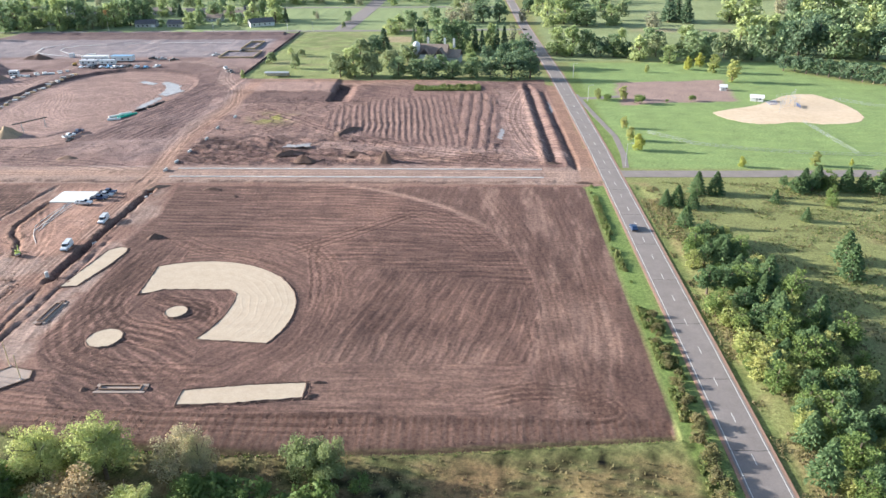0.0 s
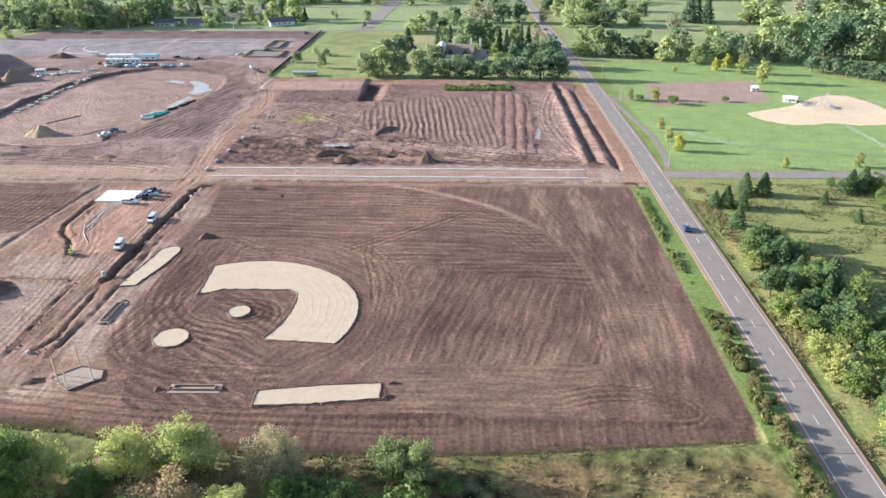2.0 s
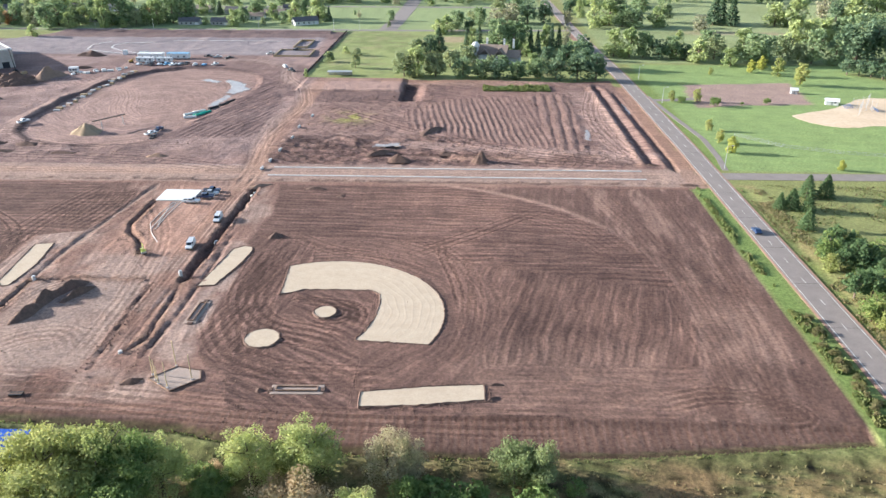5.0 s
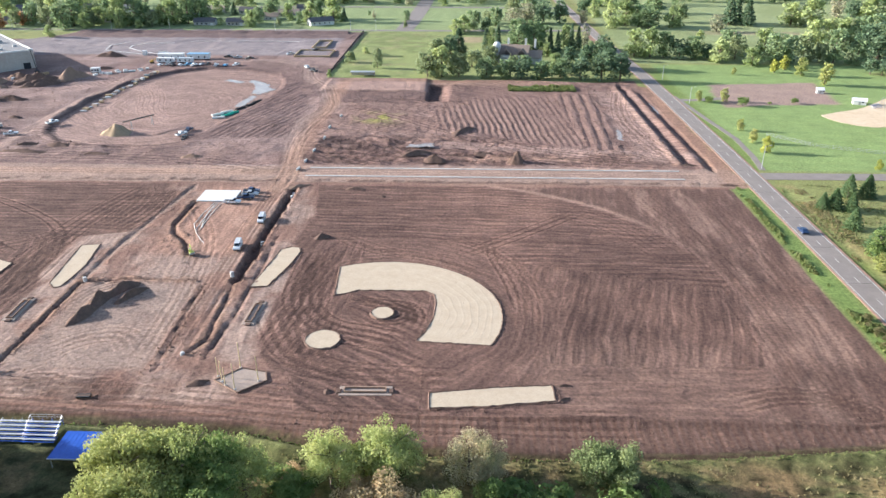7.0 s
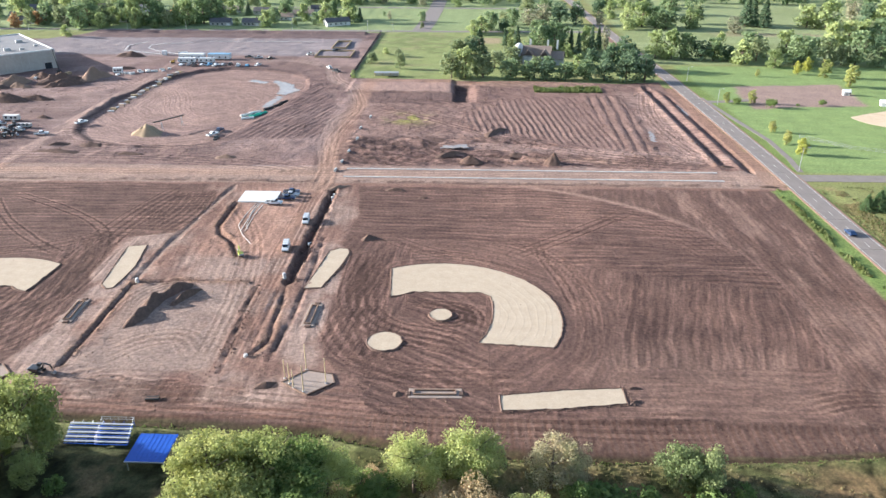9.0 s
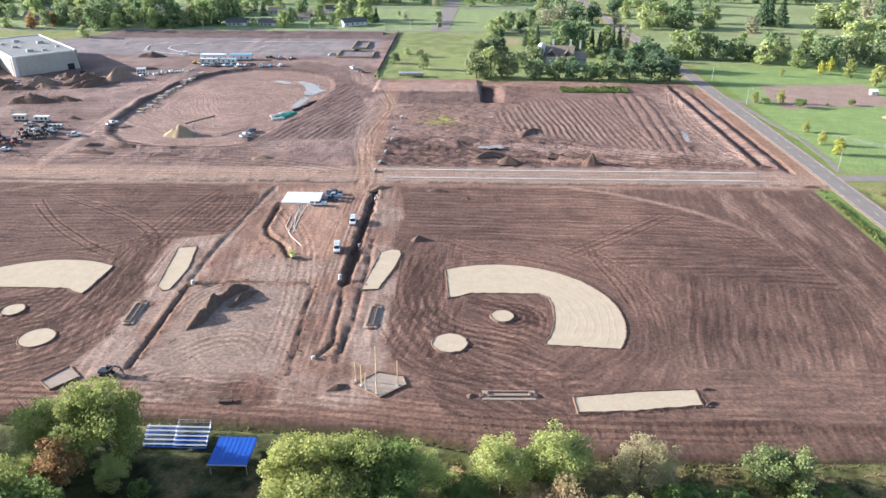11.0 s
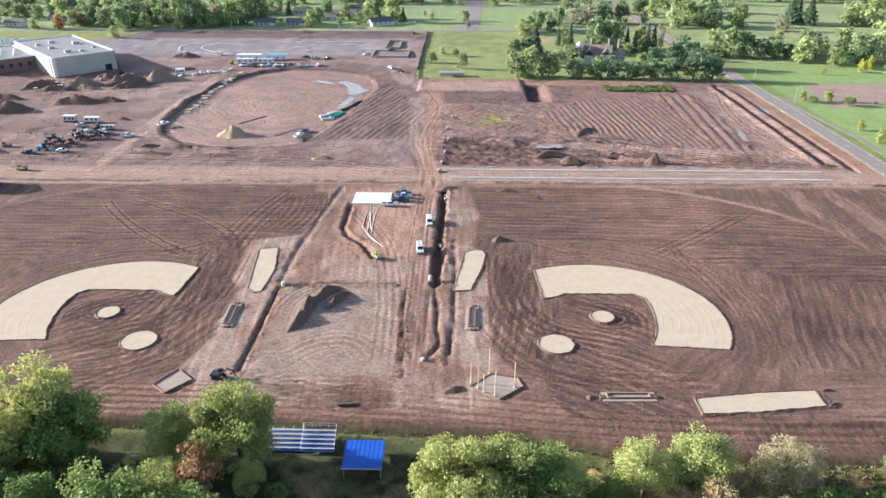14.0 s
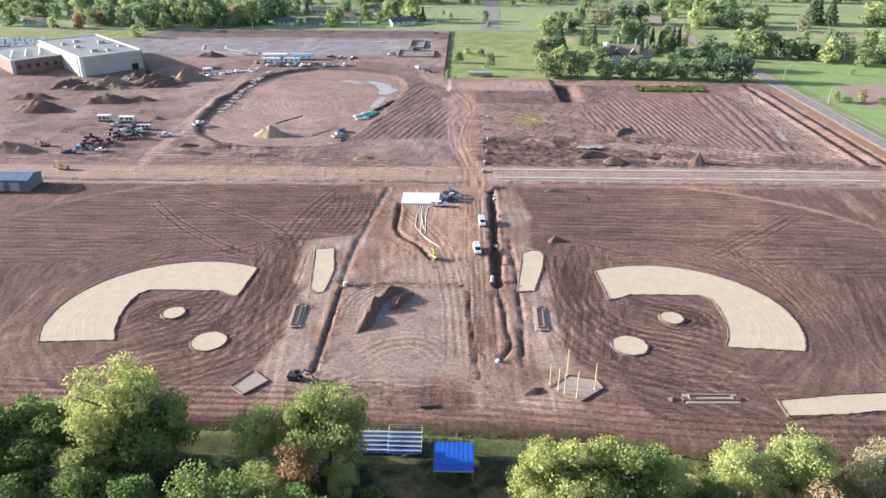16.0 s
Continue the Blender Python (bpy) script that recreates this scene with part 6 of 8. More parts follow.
tufts("west_edge_weeds", 700, lambda rng, n: (lambda x: np.stack([x, bottom_edge(x) - 0.6 - 1.2 * rng.random(n)], -1))(rng.uniform(-120, 60, n)), 0.28, WEED, "green weeds below the field margin", 6)


# ---- loose clods ----
def clods(name, n, boxes, lo, hi, material, label, seed):
    """Small angular lumps of earth lying about."""
    rng = np.random.default_rng(seed)
    p = in_boxes(*boxes)(rng, n)
    p = p[fbm(p[:, 0], p[:, 1], 9, 3, 71) > -0.25]
    n = len(p)
    z = terrain(p[:, 0], p[:, 1])[0]
    s = (lo + (hi - lo) * rng.random(n) ** 3)[:, None, None]
    shape = np.array([(1, 0, 0), (-1, 0, 0), (0, 1, 0), (0, -1, 0), (0, 0, 0.8), (0, 0, -0.5)]) * 0.5
    v = shape[None] * s * (0.7 + 0.6 * rng.random((n, 6, 1)))
    a = rng.random(n) * math.tau
    c, d = np.cos(a)[:, None], np.sin(a)[:, None]
    v = np.stack([v[..., 0] * c - v[..., 1] * d, v[..., 0] * d + v[..., 1] * c, v[..., 2]], -1) + np.stack([p[:, 0], p[:, 1], z + 0.03], -1)[:, None]
    f = np.array([(0, 2, 4), (2, 1, 4), (1, 3, 4), (3, 0, 4), (2, 0, 5), (1, 2, 5), (3, 1, 5), (0, 3, 5)])
    f = (f[None] + 6 * np.arange(n)[:, None, None]).reshape(-1, 3)
    tagged(new(name, array_mesh(name, v.reshape(-1, 3), f, material)), label, "clods", kind="stuff")


def along(pts, half):
    return [(min(ax, bx) - half, max(ax, bx) + half, min(ay, by) - half, max(ay, by) + half, 1) for (ax, ay), (bx, by) in zip(pts, pts[1:])]


clods("trench_clods", 2600, along(BIG_TRENCH, 2.6) + along(SOUTH_TRENCH, 1.4) + along(MID_TRENCH, 1.2) + along(WEST_TRENCH, 1.4) + along(CROSS_TRENCH, 0.9) + along(BLACK_TRENCH, 1.3), 0.12, 0.6, SPOIL, "dark clods thrown up along the trenches", 1)
clods("lot_clods", 6000, [(-30, 122, 126, 165), (20, 118, 165, 262), (-28, 20, 160, 235, 0.5)], 0.3, 1.0, SPOIL, "dark clods over the rough lot", 2)
clods("west_clods", 3000, [(-300, -172, 128, 300), (-160, -60, 126, 152), (-260, -200, 236, 285, 2), (-95, -45, 160, 270, 0.6)], 0.3, 1.0, SPOIL, "dark clods on the western works", 3)
clods("yard_clods", 3600, [(-72, -24, -24, 100), (-98, -72, -20, 60, 0.4), (-130, 20, -29, -16, 0.6)], 0.12, 0.5, SPOIL_LIGHT, "reddish clods over the work yard", 4)
clods("margin_clods", 2200, [(-10, 126, -34, -24), (96, 128, -30, 104, 0.3)], 0.12, 0.45, SPOIL, "dark clods along the field margin", 5)

# ---- earth heaps ----
def heap(name, x, y, rx, ry, high, turn, material, label, category, seed, ridge=0.0, group=""):
    """A tipped heap with a broken crest and slumped foot; ridge lengthens the crest."""
    rng = np.random.default_rng(seed)
    n, rings = 40, 13
    bm = bmesh.new()
    rows_ = []
    ph = rng.random(6) * math.tau
    for k in range(rings):
        t = k / (rings - 1)
        row = []
        for i in range(n):
            a = i * math.tau / n
            w = 1 + 0.13 * math.sin(2 * a + ph[0]) + 0.1 * math.sin(3 * a + ph[1]) + 0.07 * math.sin(7 * a + ph[2])
            ex = ridge * math.copysign(min(1, abs(math.cos(a)) * 2), math.cos(a)) * (0.35 + 0.65 * min(1, t * 2))
            px, py = rx * t * w * math.cos(a) + ex, ry * t * w * math.sin(a)
            z = high * (1 - t) ** 1.15 * (1 + 0.16 * math.sin(a * 2 + ph[3]) * t) + high * 0.24 * float(fbm(np.array(px + seed), np.array(py), 2.6, 4, seed)) * (1.2 - t)
            row.append(bm.verts.new((px, py, z - 0.25 * t)))
        rows_.append(row)
    for k in range(rings - 1):
        for i in range(n):
            q = (rows_[k][i], rows_[k + 1][i], rows_[k + 1][(i + 1) % n], rows_[k][(i + 1) % n])
            bm.faces.new(q)
    bmesh.ops.remove_doubles(bm, verts=bm.verts[:], dist=0.01)
    ob = link_mesh(name, bm, material, True)
    ob.matrix_basis = pose(x, y, ground_z(x, y) - 0.1, 0, 0, turn)
    return tagged(ob, label, category, group)


HEAPS = [
    # x, y, rx, ry, high, turn, seed, ridge, material
    (-61.8, 9.5, 4.0, 2.4, 2.3, 80, 1, 2.0, SPOIL), (-60.6, 16.5, 4.2, 2.4, 2.6, 70, 51, 2.0, SPOIL), (-57.6, 23, 4.0, 2.4, 2.5, 60, 52, 2.0, SPOIL), (-53.8, 19.5, 3.2, 1.4, 1.9, 62, 2, 2.5, SPOIL), (-10.4, 57.5, 2.2, 1.8, 1.7, 20, 3, 0.6, SPOIL),
    (32, 172, 4.0, 3, 1.8, 50, 4, 4.5, SPOIL), (53, 130.5, 3.4, 3, 3.9, 10, 5, 0.6, SPOIL), (21, 130, 3.5, 2.4, 2.4, 0, 6, 1.5, SPOIL), (13, 138, 4, 2, 1.6, 20, 74, 3, SPOIL), (40, 140, 3, 2, 1.2, 0, 7, 2, SPOIL),
    (-246, 203, 10, 7, 6, 10, 8, 3, SPOIL), (-219, 219, 9, 5, 4.5, 0, 9, 5, SPOIL), (-213, 264, 10, 7, 5, 20, 10, 4, SPOIL), (-198, 274, 7, 7, 5, 60, 11, 3, SPOIL_LIGHT), (-224, 140, 8, 5, 4, 0, 12, 3, SPOIL_LIGHT),
    (-236, 258, 8, 5, 4.5, 40, 13, 3, SPOIL_LIGHT), (-205, 341, 8, 4, 3.2, 0, 14, 3, SPOIL), (-140, 148, 5, 3, 1.5, 0, 15, 2, SPOIL), (-154, 148, 4, 2.5, 1.2, 20, 16, 2, SPOIL), (-78, 134, 3.5, 2, 1.4, 0, 17, 2, SPOIL_LIGHT),
    (-228, 250, 5, 3, 3, 0, 18, 2, SPOIL_LIGHT), (-182, 188, 3, 2, 1.2, 0, 19, 1, SPOIL), (-6, 99, 3.2, 1.6, 0.9, 0, 20, 1, SPOIL), (4, 92, 2, 1.3, 0.8, 0, 21, 0.5, SPOIL), (-27, 101, 3, 1.5, 0.9, 30, 22, 2, SPOIL_LIGHT),
    (120, 128, 4, 2, 1.3, 0, 25, 3, SPOIL), (129, 107, 3, 1.4, 0.9, 0, 26, 2, SPOIL), (-20, 135, 3, 2, 1.2, 0, 27, 2, SPOIL), (-23.5, -17.5, 3.0, 1.6, 1.2, 10, 28, 0.5, SPOIL),
    (-256, 252, 9, 5, 4, 30, 60, 3, SPOIL), (-243, 246, 7, 4, 3, 10, 61, 4, SPOIL), (-228, 272, 6, 4, 4, 0, 62, 2, SPOIL), (-206, 256, 8, 5, 4, 50, 63, 3, SPOIL), (-262, 226, 9, 5, 3.5, 0, 64, 4, SPOIL), (-205, 222, 7, 4, 3, 0, 65, 4, SPOIL), (-236, 140, 9, 6, 4.5, 10, 66, 3, SPOIL), (-252, 138, 8, 5, 3.5, 0, 67, 3, SPOIL), (-150, 138, 6, 2.5, 1.3, 0, 68, 4, SPOIL), (-118, 136, 4, 2, 1.0, 0, 69, 3, SPOIL), (-190, 300, 6, 3, 2, 20, 70, 2, SPOIL),
    (5.2, -19.6, 1.2, 1.4, 0.7, 0, 73, 0.2, SPOIL),
    (55.5, -16.0, 1.6, 0.8, 0.7, 0, 29, 0.8, SPOIL), (54.5, -20.8, 1.6, 0.8, 0.7, 30, 30, 0.8, SPOIL)]
for x, y, rx, ry, hi, turn, seed, ridge, m in HEAPS:
    heap("dirt_mound", x, y, rx, ry, hi, turn, m, "heap of dug brown soil on graded ground" if m is SPOIL else "heap of pale reddish subsoil on graded ground", "dirt pile", seed, ridge, "spoil heaps")
heap("sand_mound", -124, 168, 7.6, 5, 4.6, 0, SAND_TAN, "conical tan sand stockpile in the oval basin", "sand pile", 40, 1.0)

# ---- vehicles ----
def wheel(parent, x, y, r, w=0.26):
    bm = bmesh.new()
    tube(bm, (x, y - w / 2, r), (x, y + w / 2, r), r, r, 16)
    tyre = part("tyre", bm, BLACK, parent)
    bm = bmesh.new()
    tube(bm, (x, y - w / 2 - 0.01, r), (x, y + w / 2 + 0.01, r), r * 0.58, r * 0.58, 12)
    part("rim", bm, ALU, tyre)


def profile(bm, pts, y0, y1):
    """A side outline (x, z) drawn out from y0 to y1."""
    a, b = [bm.verts.new((x, y0, z)) for x, z in pts], [bm.verts.new((x, y1, z)) for x, z in pts]
    bm.faces.new(a)
    bm.faces.new(b[::-1])
    for i in range(len(pts)):
        bm.faces.new((a[i], b[i], b[(i + 1) % len(pts)], a[(i + 1) % len(pts)]))
    bmesh.ops.recalc_face_normals(bm, faces=bm.faces[:])


def vehicle(style, paint, m, label, group="site vehicles"):
    """A pickup, van or car, nose along +x."""
    ob = thing({"pickup": "pickup_truck", "van": "utility_van", "car": "car"}[style], m, label, {"pickup": "pickup truck", "van": "van", "car": "car"}[style], group)
    P = PAINTS[paint]
    if style == "pickup":
        body = [(-2.85, 0.45), (2.8, 0.45), (2.9, 0.85), (2.75, 1.05), (1.35, 1.12), (0.75, 1.2), (-0.95, 1.2), (-0.95, 1.12), (-2.9, 1.12)]
        cab = [(1.3, 1.1), (0.6, 1.82), (-0.75, 1.86), (-0.98, 1.1)]
        wx = (1.85, -1.75)
    elif style == "van":
        body = [(-2.7, 0.4), (2.6, 0.4), (2.75, 0.8), (2.6, 1.1), (1.75, 1.25), (1.7, 1.3), (-2.75, 1.3)]
        cab = [(1.75, 1.24), (1.1, 2.15), (-2.65, 2.25), (-2.75, 1.24)]
        wx = (1.75, -1.7)
    else:
        body = [(-2.2, 0.35), (2.2, 0.35), (2.28, 0.65), (2.1, 0.85), (1.1, 0.98), (-1.7, 1.0), (-2.25, 0.9)]
        cab = [(1.05, 0.96), (0.35, 1.45), (-1.1, 1.47), (-1.75, 0.98)]
        wx = (1.4, -1.35)
    bm = bmesh.new()
    profile(bm, body, -0.96, 0.96)
    b = part("body", soften(bm, 0.06), P, ob)
    bm = bmesh.new()
    profile(bm, cab, -0.84, 0.84)
    c = part("cab", soften(bm, 0.07), P, ob)
    (x0, z0), (x1, z1) = cab[0], cab[1]
    for s in (-1, 1):
        q = [(x0 - 0.18, z0 + 0.1), (x1 - 0.02, z1 - 0.12), (cab[2][0] + 0.12 if style != "van" else x1 - 1.1, z1 - 0.12), (cab[3][0] + 0.2 if style != "van" else x1 - 1.2, z0 + 0.1)]
        for xa, xb in ((q[0][0] - 0.9, q[0][0] - 0.2), (q[2][0], q[0][0] - 1.0)):
            bm = bmesh.new()
            box(bm, xa, xb, s * 0.845 - 0.012, s * 0.845 + 0.012, z0 + 0.12, z1 - 0.13)
            part("side_window", bm, GLASS, c)
    bm = bmesh.new()
    d = Vector((x1 - x0, 0, z1 - z0))
    nrm = Vector((-d.z, 0, d.x)).normalized() * -0.03
    q = [Vector((x0, s * 0.74, z0)) + d * f - nrm * 0.9 for s, f in ((-1, 0.14), (1, 0.14), (1, 0.88), (-1, 0.88))]
    if nrm.z > 0:
        q = [v + nrm * 2 for v in q]
    bm.faces.new([bm.verts.new(v) for v in q])
    bmesh.ops.solidify(bm, geom=bm.faces[:], thickness=0.03)
    part("windscreen", bm, GLASS, c)
    if style == "pickup":
        bm = bmesh.new()
        box(bm, -2.75, -1.1, -0.78, 0.78, 1.05, 1.135)
        part("bed_liner", bm, BLACK, b)
    if style == "van":
        bm = bmesh.new()
        for s in (-0.7, 0.7):
            tube(bm, (-2.4, s, 2.36), (0.9, s, 2.36), 0.03)
        for x in (-2.2, -0.9, 0.4):
            tube(bm, (x, -0.75, 2.36), (x, 0.75, 2.36), 0.03)
            tube(bm, (x, -0.7, 2.2), (x, -0.7, 2.36), 0.03)
            tube(bm, (x, 0.7, 2.2), (x, 0.7, 2.36), 0.03)
        part("roof_rack", bm, STEEL, ob)
    for s in (-0.68, 0.68):
        bm = bmesh.new()
        box(bm, body[2][0] - 0.12, body[2][0] + 0.015, s - 0.18, s + 0.18, body[2][1] - 0.12, body[2][1] + 0.06)
        part("headlight", bm, LAMP, b)
    for y0, y1, nm in ((body[0][0] - 0.1, body[0][0] + 0.1, "rear_bumper"), (body[1][0] - 0.05, body[1][0] + 0.14, "front_bumper")):
        bm = bmesh.new()
        box(bm, y0, y1, -0.9, 0.9, 0.42, 0.62)
        part(nm, bm, STEEL if style == "pickup" else BLACK, b)
    r = 0.4 if style != "car" else 0.33
    for x in wx:
        for s in (-0.86, 0.86):
            wheel(ob, x, s, r)
    return ob


def at(x, y, turn=0, up=0.0):
    return pose(x, y, ground_z(x, y) + 0.03 + up, 0, 0, turn)


proto = {}


def park_vehicle(style, paint, x, y, turn, label, group="site vehicles", up=0.0):
    key = (style, paint, label)
    if key not in proto:
        proto[key] = vehicle(style, paint, at(x, y, turn, up), label, group)
    else:
        copy_thing(proto[key], at(x, y, turn, up))


VAN_LABEL = "white utility van with a roof rack beside the trench"
park_vehicle("van", "white", -32.2, 69.5, -86, VAN_LABEL)
park_vehicle("van", "white", -34.1, 49.5, -84, VAN_LABEL)
park_vehicle("pickup", "blue", -42.5, 95.0, 2, "dark blue pickup beside the white sheets")
park_vehicle("pickup", "silver", -42.0, 91.6, -3, "silver pickup beside the white sheets")
park_vehicle("pickup", "blue", -42.8, 88.6, 4, "dark blue pickup beside the white sheets")
park_vehicle("pickup", "white", -46.2, 84.2, 0, "white pickup beside the white sheets")
park_vehicle("pickup", "blue", -198.5, 136.5, 5, "blue pickup parked on bare earth")
park_vehicle("car", "white", -186.5, 139.5, 0, "white car parked on bare earth")
park_vehicle("pickup", "white", -168.5, 161.5, 20, "white pickup on the haul track")
park_vehicle("pickup", "white", -160.0, 180.5, 60, "white pickup at the basin's corner")
for k, x in enumerate([-160, -155.5, -151.5, -147, -142.8, -138, -133.5, -129.5, -124, -118.5, -112]):
    park_vehicle("pickup" if k % 3 else "car", ("white", "silver", "black", "white", "skyblue")[k % 5], x, 311 + 1.2 * math.sin(k * 2.1), 80 + 12 * math.sin(k), "pickup parked beside the site trailers" if k % 3 else "car parked beside the site trailers", "cars at the site trailers")
for k, (x, y, c) in enumerate([(-124, 336, "black"), (-118, 336, "silver"), (-110, 335, "black"), (-94, 166.5, "white"), (-93, 173.0, "blue"), (-90.5, 160.5, "black"), (-66, 306, "white"), (-60, 296, "black"), (-181, 166, "silver"), (-196, 176, "silver"), (-71, 362, "black"), (-86, 349, "silver")]):
    park_vehicle("pickup", c, x, y, 20 * k, "%s pickup on the building site" % c)
park_vehicle("car", "blue", 138.6, 66.0, 91, "dark blue car on the country road", "road traffic", 0.12 - ground_z(138.6, 66.0))
for k in range(34):
    park_vehicle("van", "white", -376 + 3.6 * (k % 12) + 0.4 * math.sin(k * 3), 372 + 12 * (k // 12) + 0.6 * math.sin(k), 92, "white van in the full lot behind the building", "vans in the lot")


# ---- machines ----
def excavator(m, paint, label, size=1.0):
    ob = thing("excavator", m @ Matrix.Scale(size, 4), label, "excavator", "machines")
    for s in (-1.1, 1.1):
        bm = bmesh.new()
        profile(bm, [(-1.7, 0.1), (1.7, 0.1), (2.0, 0.45), (1.7, 0.85), (-1.7, 0.85), (-2.0, 0.45)], s - 0.28, s + 0.28)
        part("track", bm, BLACK, ob)
    bm = bmesh.new()
    box(bm, -0.9, 0.9, -0.85, 0.85, 0.5, 1.0)
    part("undercarriage", bm, STEEL, ob)
    bm = bmesh.new()
    box(bm, -2.2, 1.0, -1.3, 1.3, 1.0, 2.0)
    part("engine_housing", soften(bm, 0.1), paint, ob)
    bm = bmesh.new()
    box(bm, -2.6, -1.9, -1.3, 1.3, 0.95, 1.85)
    part("counterweight", soften(bm, 0.12), STEEL, ob)
    bm = bmesh.new()
    box(bm, -0.3, 1.3, 0.3, 1.28, 1.0, 2.9, taper=(0.85, 0.9))
    cab = part("cab", soften(bm, 0.06), paint, ob)
    bm = bmesh.new()
    box(bm, -0.1, 1.32, 0.36, 1.31, 1.9, 2.7, taper=(0.9, 0.95))
    part("cab_window", bm, GLASS, cab)
    bm = bmesh.new()
    tube(bm, (0.9, -0.3, 1.5), (3.2, -0.3, 3.9), 0.3, 0.26, 6)
    tube(bm, (3.2, -0.3, 3.9), (5.2, -0.3, 3.5), 0.26, 0.2, 6)
    part("boom", bm, paint, ob)
    bm = bmesh.new()
    tube(bm, (5.0, -0.3, 3.9), (5.9, -0.3, 1.2), 0.22, 0.15, 6)
    part("stick", bm, paint, ob)
    bm = bmesh.new()
    profile(bm, [(5.5, 0.4), (6.2, 0.5), (6.3, 1.2), (5.8, 1.4), (5.2, 0.9)], -0.75, 0.15)
    part("bucket", bm, STEEL, ob)
    return ob


excavator(at(-46.2, 44.2, 120), HIVIS, "small yellow-green excavator at the end of a trench", 0.55)
excavator(at(-74.2, -14.6, -8), PAINTS["black"], "dark grey excavator digging beside a spoil bank", 0.72)
excavator(at(-191, 117.5, 165), CAT, "yellow excavator on the haul street", 0.8)
excavator(at(-168, 318, 30), CAT, "yellow excavator beside the haul track", 0.7)
excavator(at(-214, 147, 170), SPOIL_LIGHT, "mud-covered excavator beside a spoil heap", 0.8)
excavator(at(-27.6, 96, -70), STEEL, "grey mini excavator at the head of the trench", 0.42)
excavator(at(-28.3, 55, -80), STEEL, "grey mini excavator working in the trench", 0.42)


def loader(m, paint, label):
    ob = thing("wheel_loader", m, label, "loader", "machines")
    bm = bmesh.new()
    box(bm, -2.6, 0.2, -0.9, 0.9, 0.9, 1.9, taper=(0.95, 0.9))
    part("engine_cover", soften(bm, 0.1), paint, ob)
    bm = bmesh.new()
    box(bm, -0.4, 0.9, -0.7, 0.7, 1.2, 3.0, taper=(0.85, 0.9))
    part("cab", soften(bm, 0.08), GLASS, ob)
    bm = bmesh.new()
    for s in (-0.5, 0.5):
        tube(bm, (0.6, s, 1.6), (2.9, s, 0.7), 0.14)
    part("lift_arm", bm, paint, ob)
    bm = bmesh.new()
    profile(bm, [(2.7, 0.2), (3.8, 0.15), (3.2, 0.5), (3.1, 1.2), (2.7, 1.2)], -1.3, 1.3)
    part("bucket", bm, STEEL, ob)
    for x in (-1.8, 1.2):
        for s in (-0.95, 0.95):
            wheel(ob, x, s, 0.7, 0.5)
    return ob


for x, y, turn, p in [(-193, 150, 20, "red"), (-196, 146, 200, "red"), (-188, 158, 100, "black"), (-184, 164, 40, "black"), (-192, 162, 150, "red"), (-186, 171, 70, "black"), (-198, 155, 10, "black"), (-190, 167, 160, "silver"), (-195, 141.5, 0, "skyblue"), (-181, 158, 30, "black"), (-187, 148, 80, "red")]:
    loader(at(x, y, turn), PAINTS[p], "%s farm loader parked among machinery" % {"skyblue": "blue", "silver": "grey"}.get(p, p))


def trailer(x, y, turn, ln, wide, high, wall, roof, label, group="site trailers"):
    ob = thing("site_trailer", at(x, y, turn), label, "trailer", group)
    bm = bmesh.new()
    box(bm, -ln / 2, ln / 2, -wide / 2, wide / 2, 0.6, high)
    body = part("body", soften(bm, 0.05), wall, ob)
    bm = bmesh.new()
    box(bm, -ln / 2 - 0.1, ln / 2 + 0.1, -wide / 2 - 0.1, wide / 2 + 0.1, high, high + 0.15)
    part("roof", bm, roof, ob)
    for x_ in (-ln * 0.3, ln * 0.05, ln * 0.33):
        bm = bmesh.new()
        box(bm, x_ - 0.5, x_ + 0.5, -wide / 2 - 0.03, -wide / 2 + 0.02, 1.3, 2.3)
        part("window", bm, GLASS, body)
    for x_ in (-ln * 0.35, ln * 0.35):
        bm = bmesh.new()
        box(bm, x_ - 0.6, x_ + 0.6, -wide / 2 + 0.1, wide / 2 - 0.1, 0, 0.62)
        part("axle", bm, BLACK, ob)
    return ob


trailer(-160, 331, 0, 16, 5, 3.6, WHITE, WHITE, "white double-wide site office trailer")
trailer(-142, 331, 0, 14, 5, 3.6, WHITE, PAINTS["skyblue"], "white site trailer with a blue roof")
trailer(-160, 321, 0, 11, 3, 3.0, WHITE, WHITE, "white storage trailer among parked pickups")
trailer(-147, 320, 0, 10, 3, 3.0, WHITE, PAINTS["silver"], "white storage trailer among parked pickups")
trailer(-205, 184, 0, 6, 2.4, 2.9, SIDING, SIDING, "cream semi-trailer parked on bare earth")
trailer(-194, 183, 0, 7, 2.4, 2.6, SIDING, SIDING, "white semi-trailer parked on bare earth")
trailer(-182, 172, 0, 6, 2.0, 1.9, SIDING, SIDING, "white box trailer beside machinery")
trailer(-190, 288, 10, 5, 3, 3.0, WHITE, WHITE, "white tool container beside pallets")


def pallet_stack(x, y, turn, sx, sy, sz, material, label):
    ob = thing("pallet_stack", at(x, y, turn), label, "pallet stack", "stacked building supplies")
    for k in range(max(2, round(sz / 0.3))):
        bm = bmesh.new()
        z = k * 0.3
        box(bm, -sx / 2 + 0.04 * (k % 2), sx / 2, -sy / 2, sy / 2 - 0.05 * (k % 2), z, z + 0.27)
        part("layer", bm, material, ob)


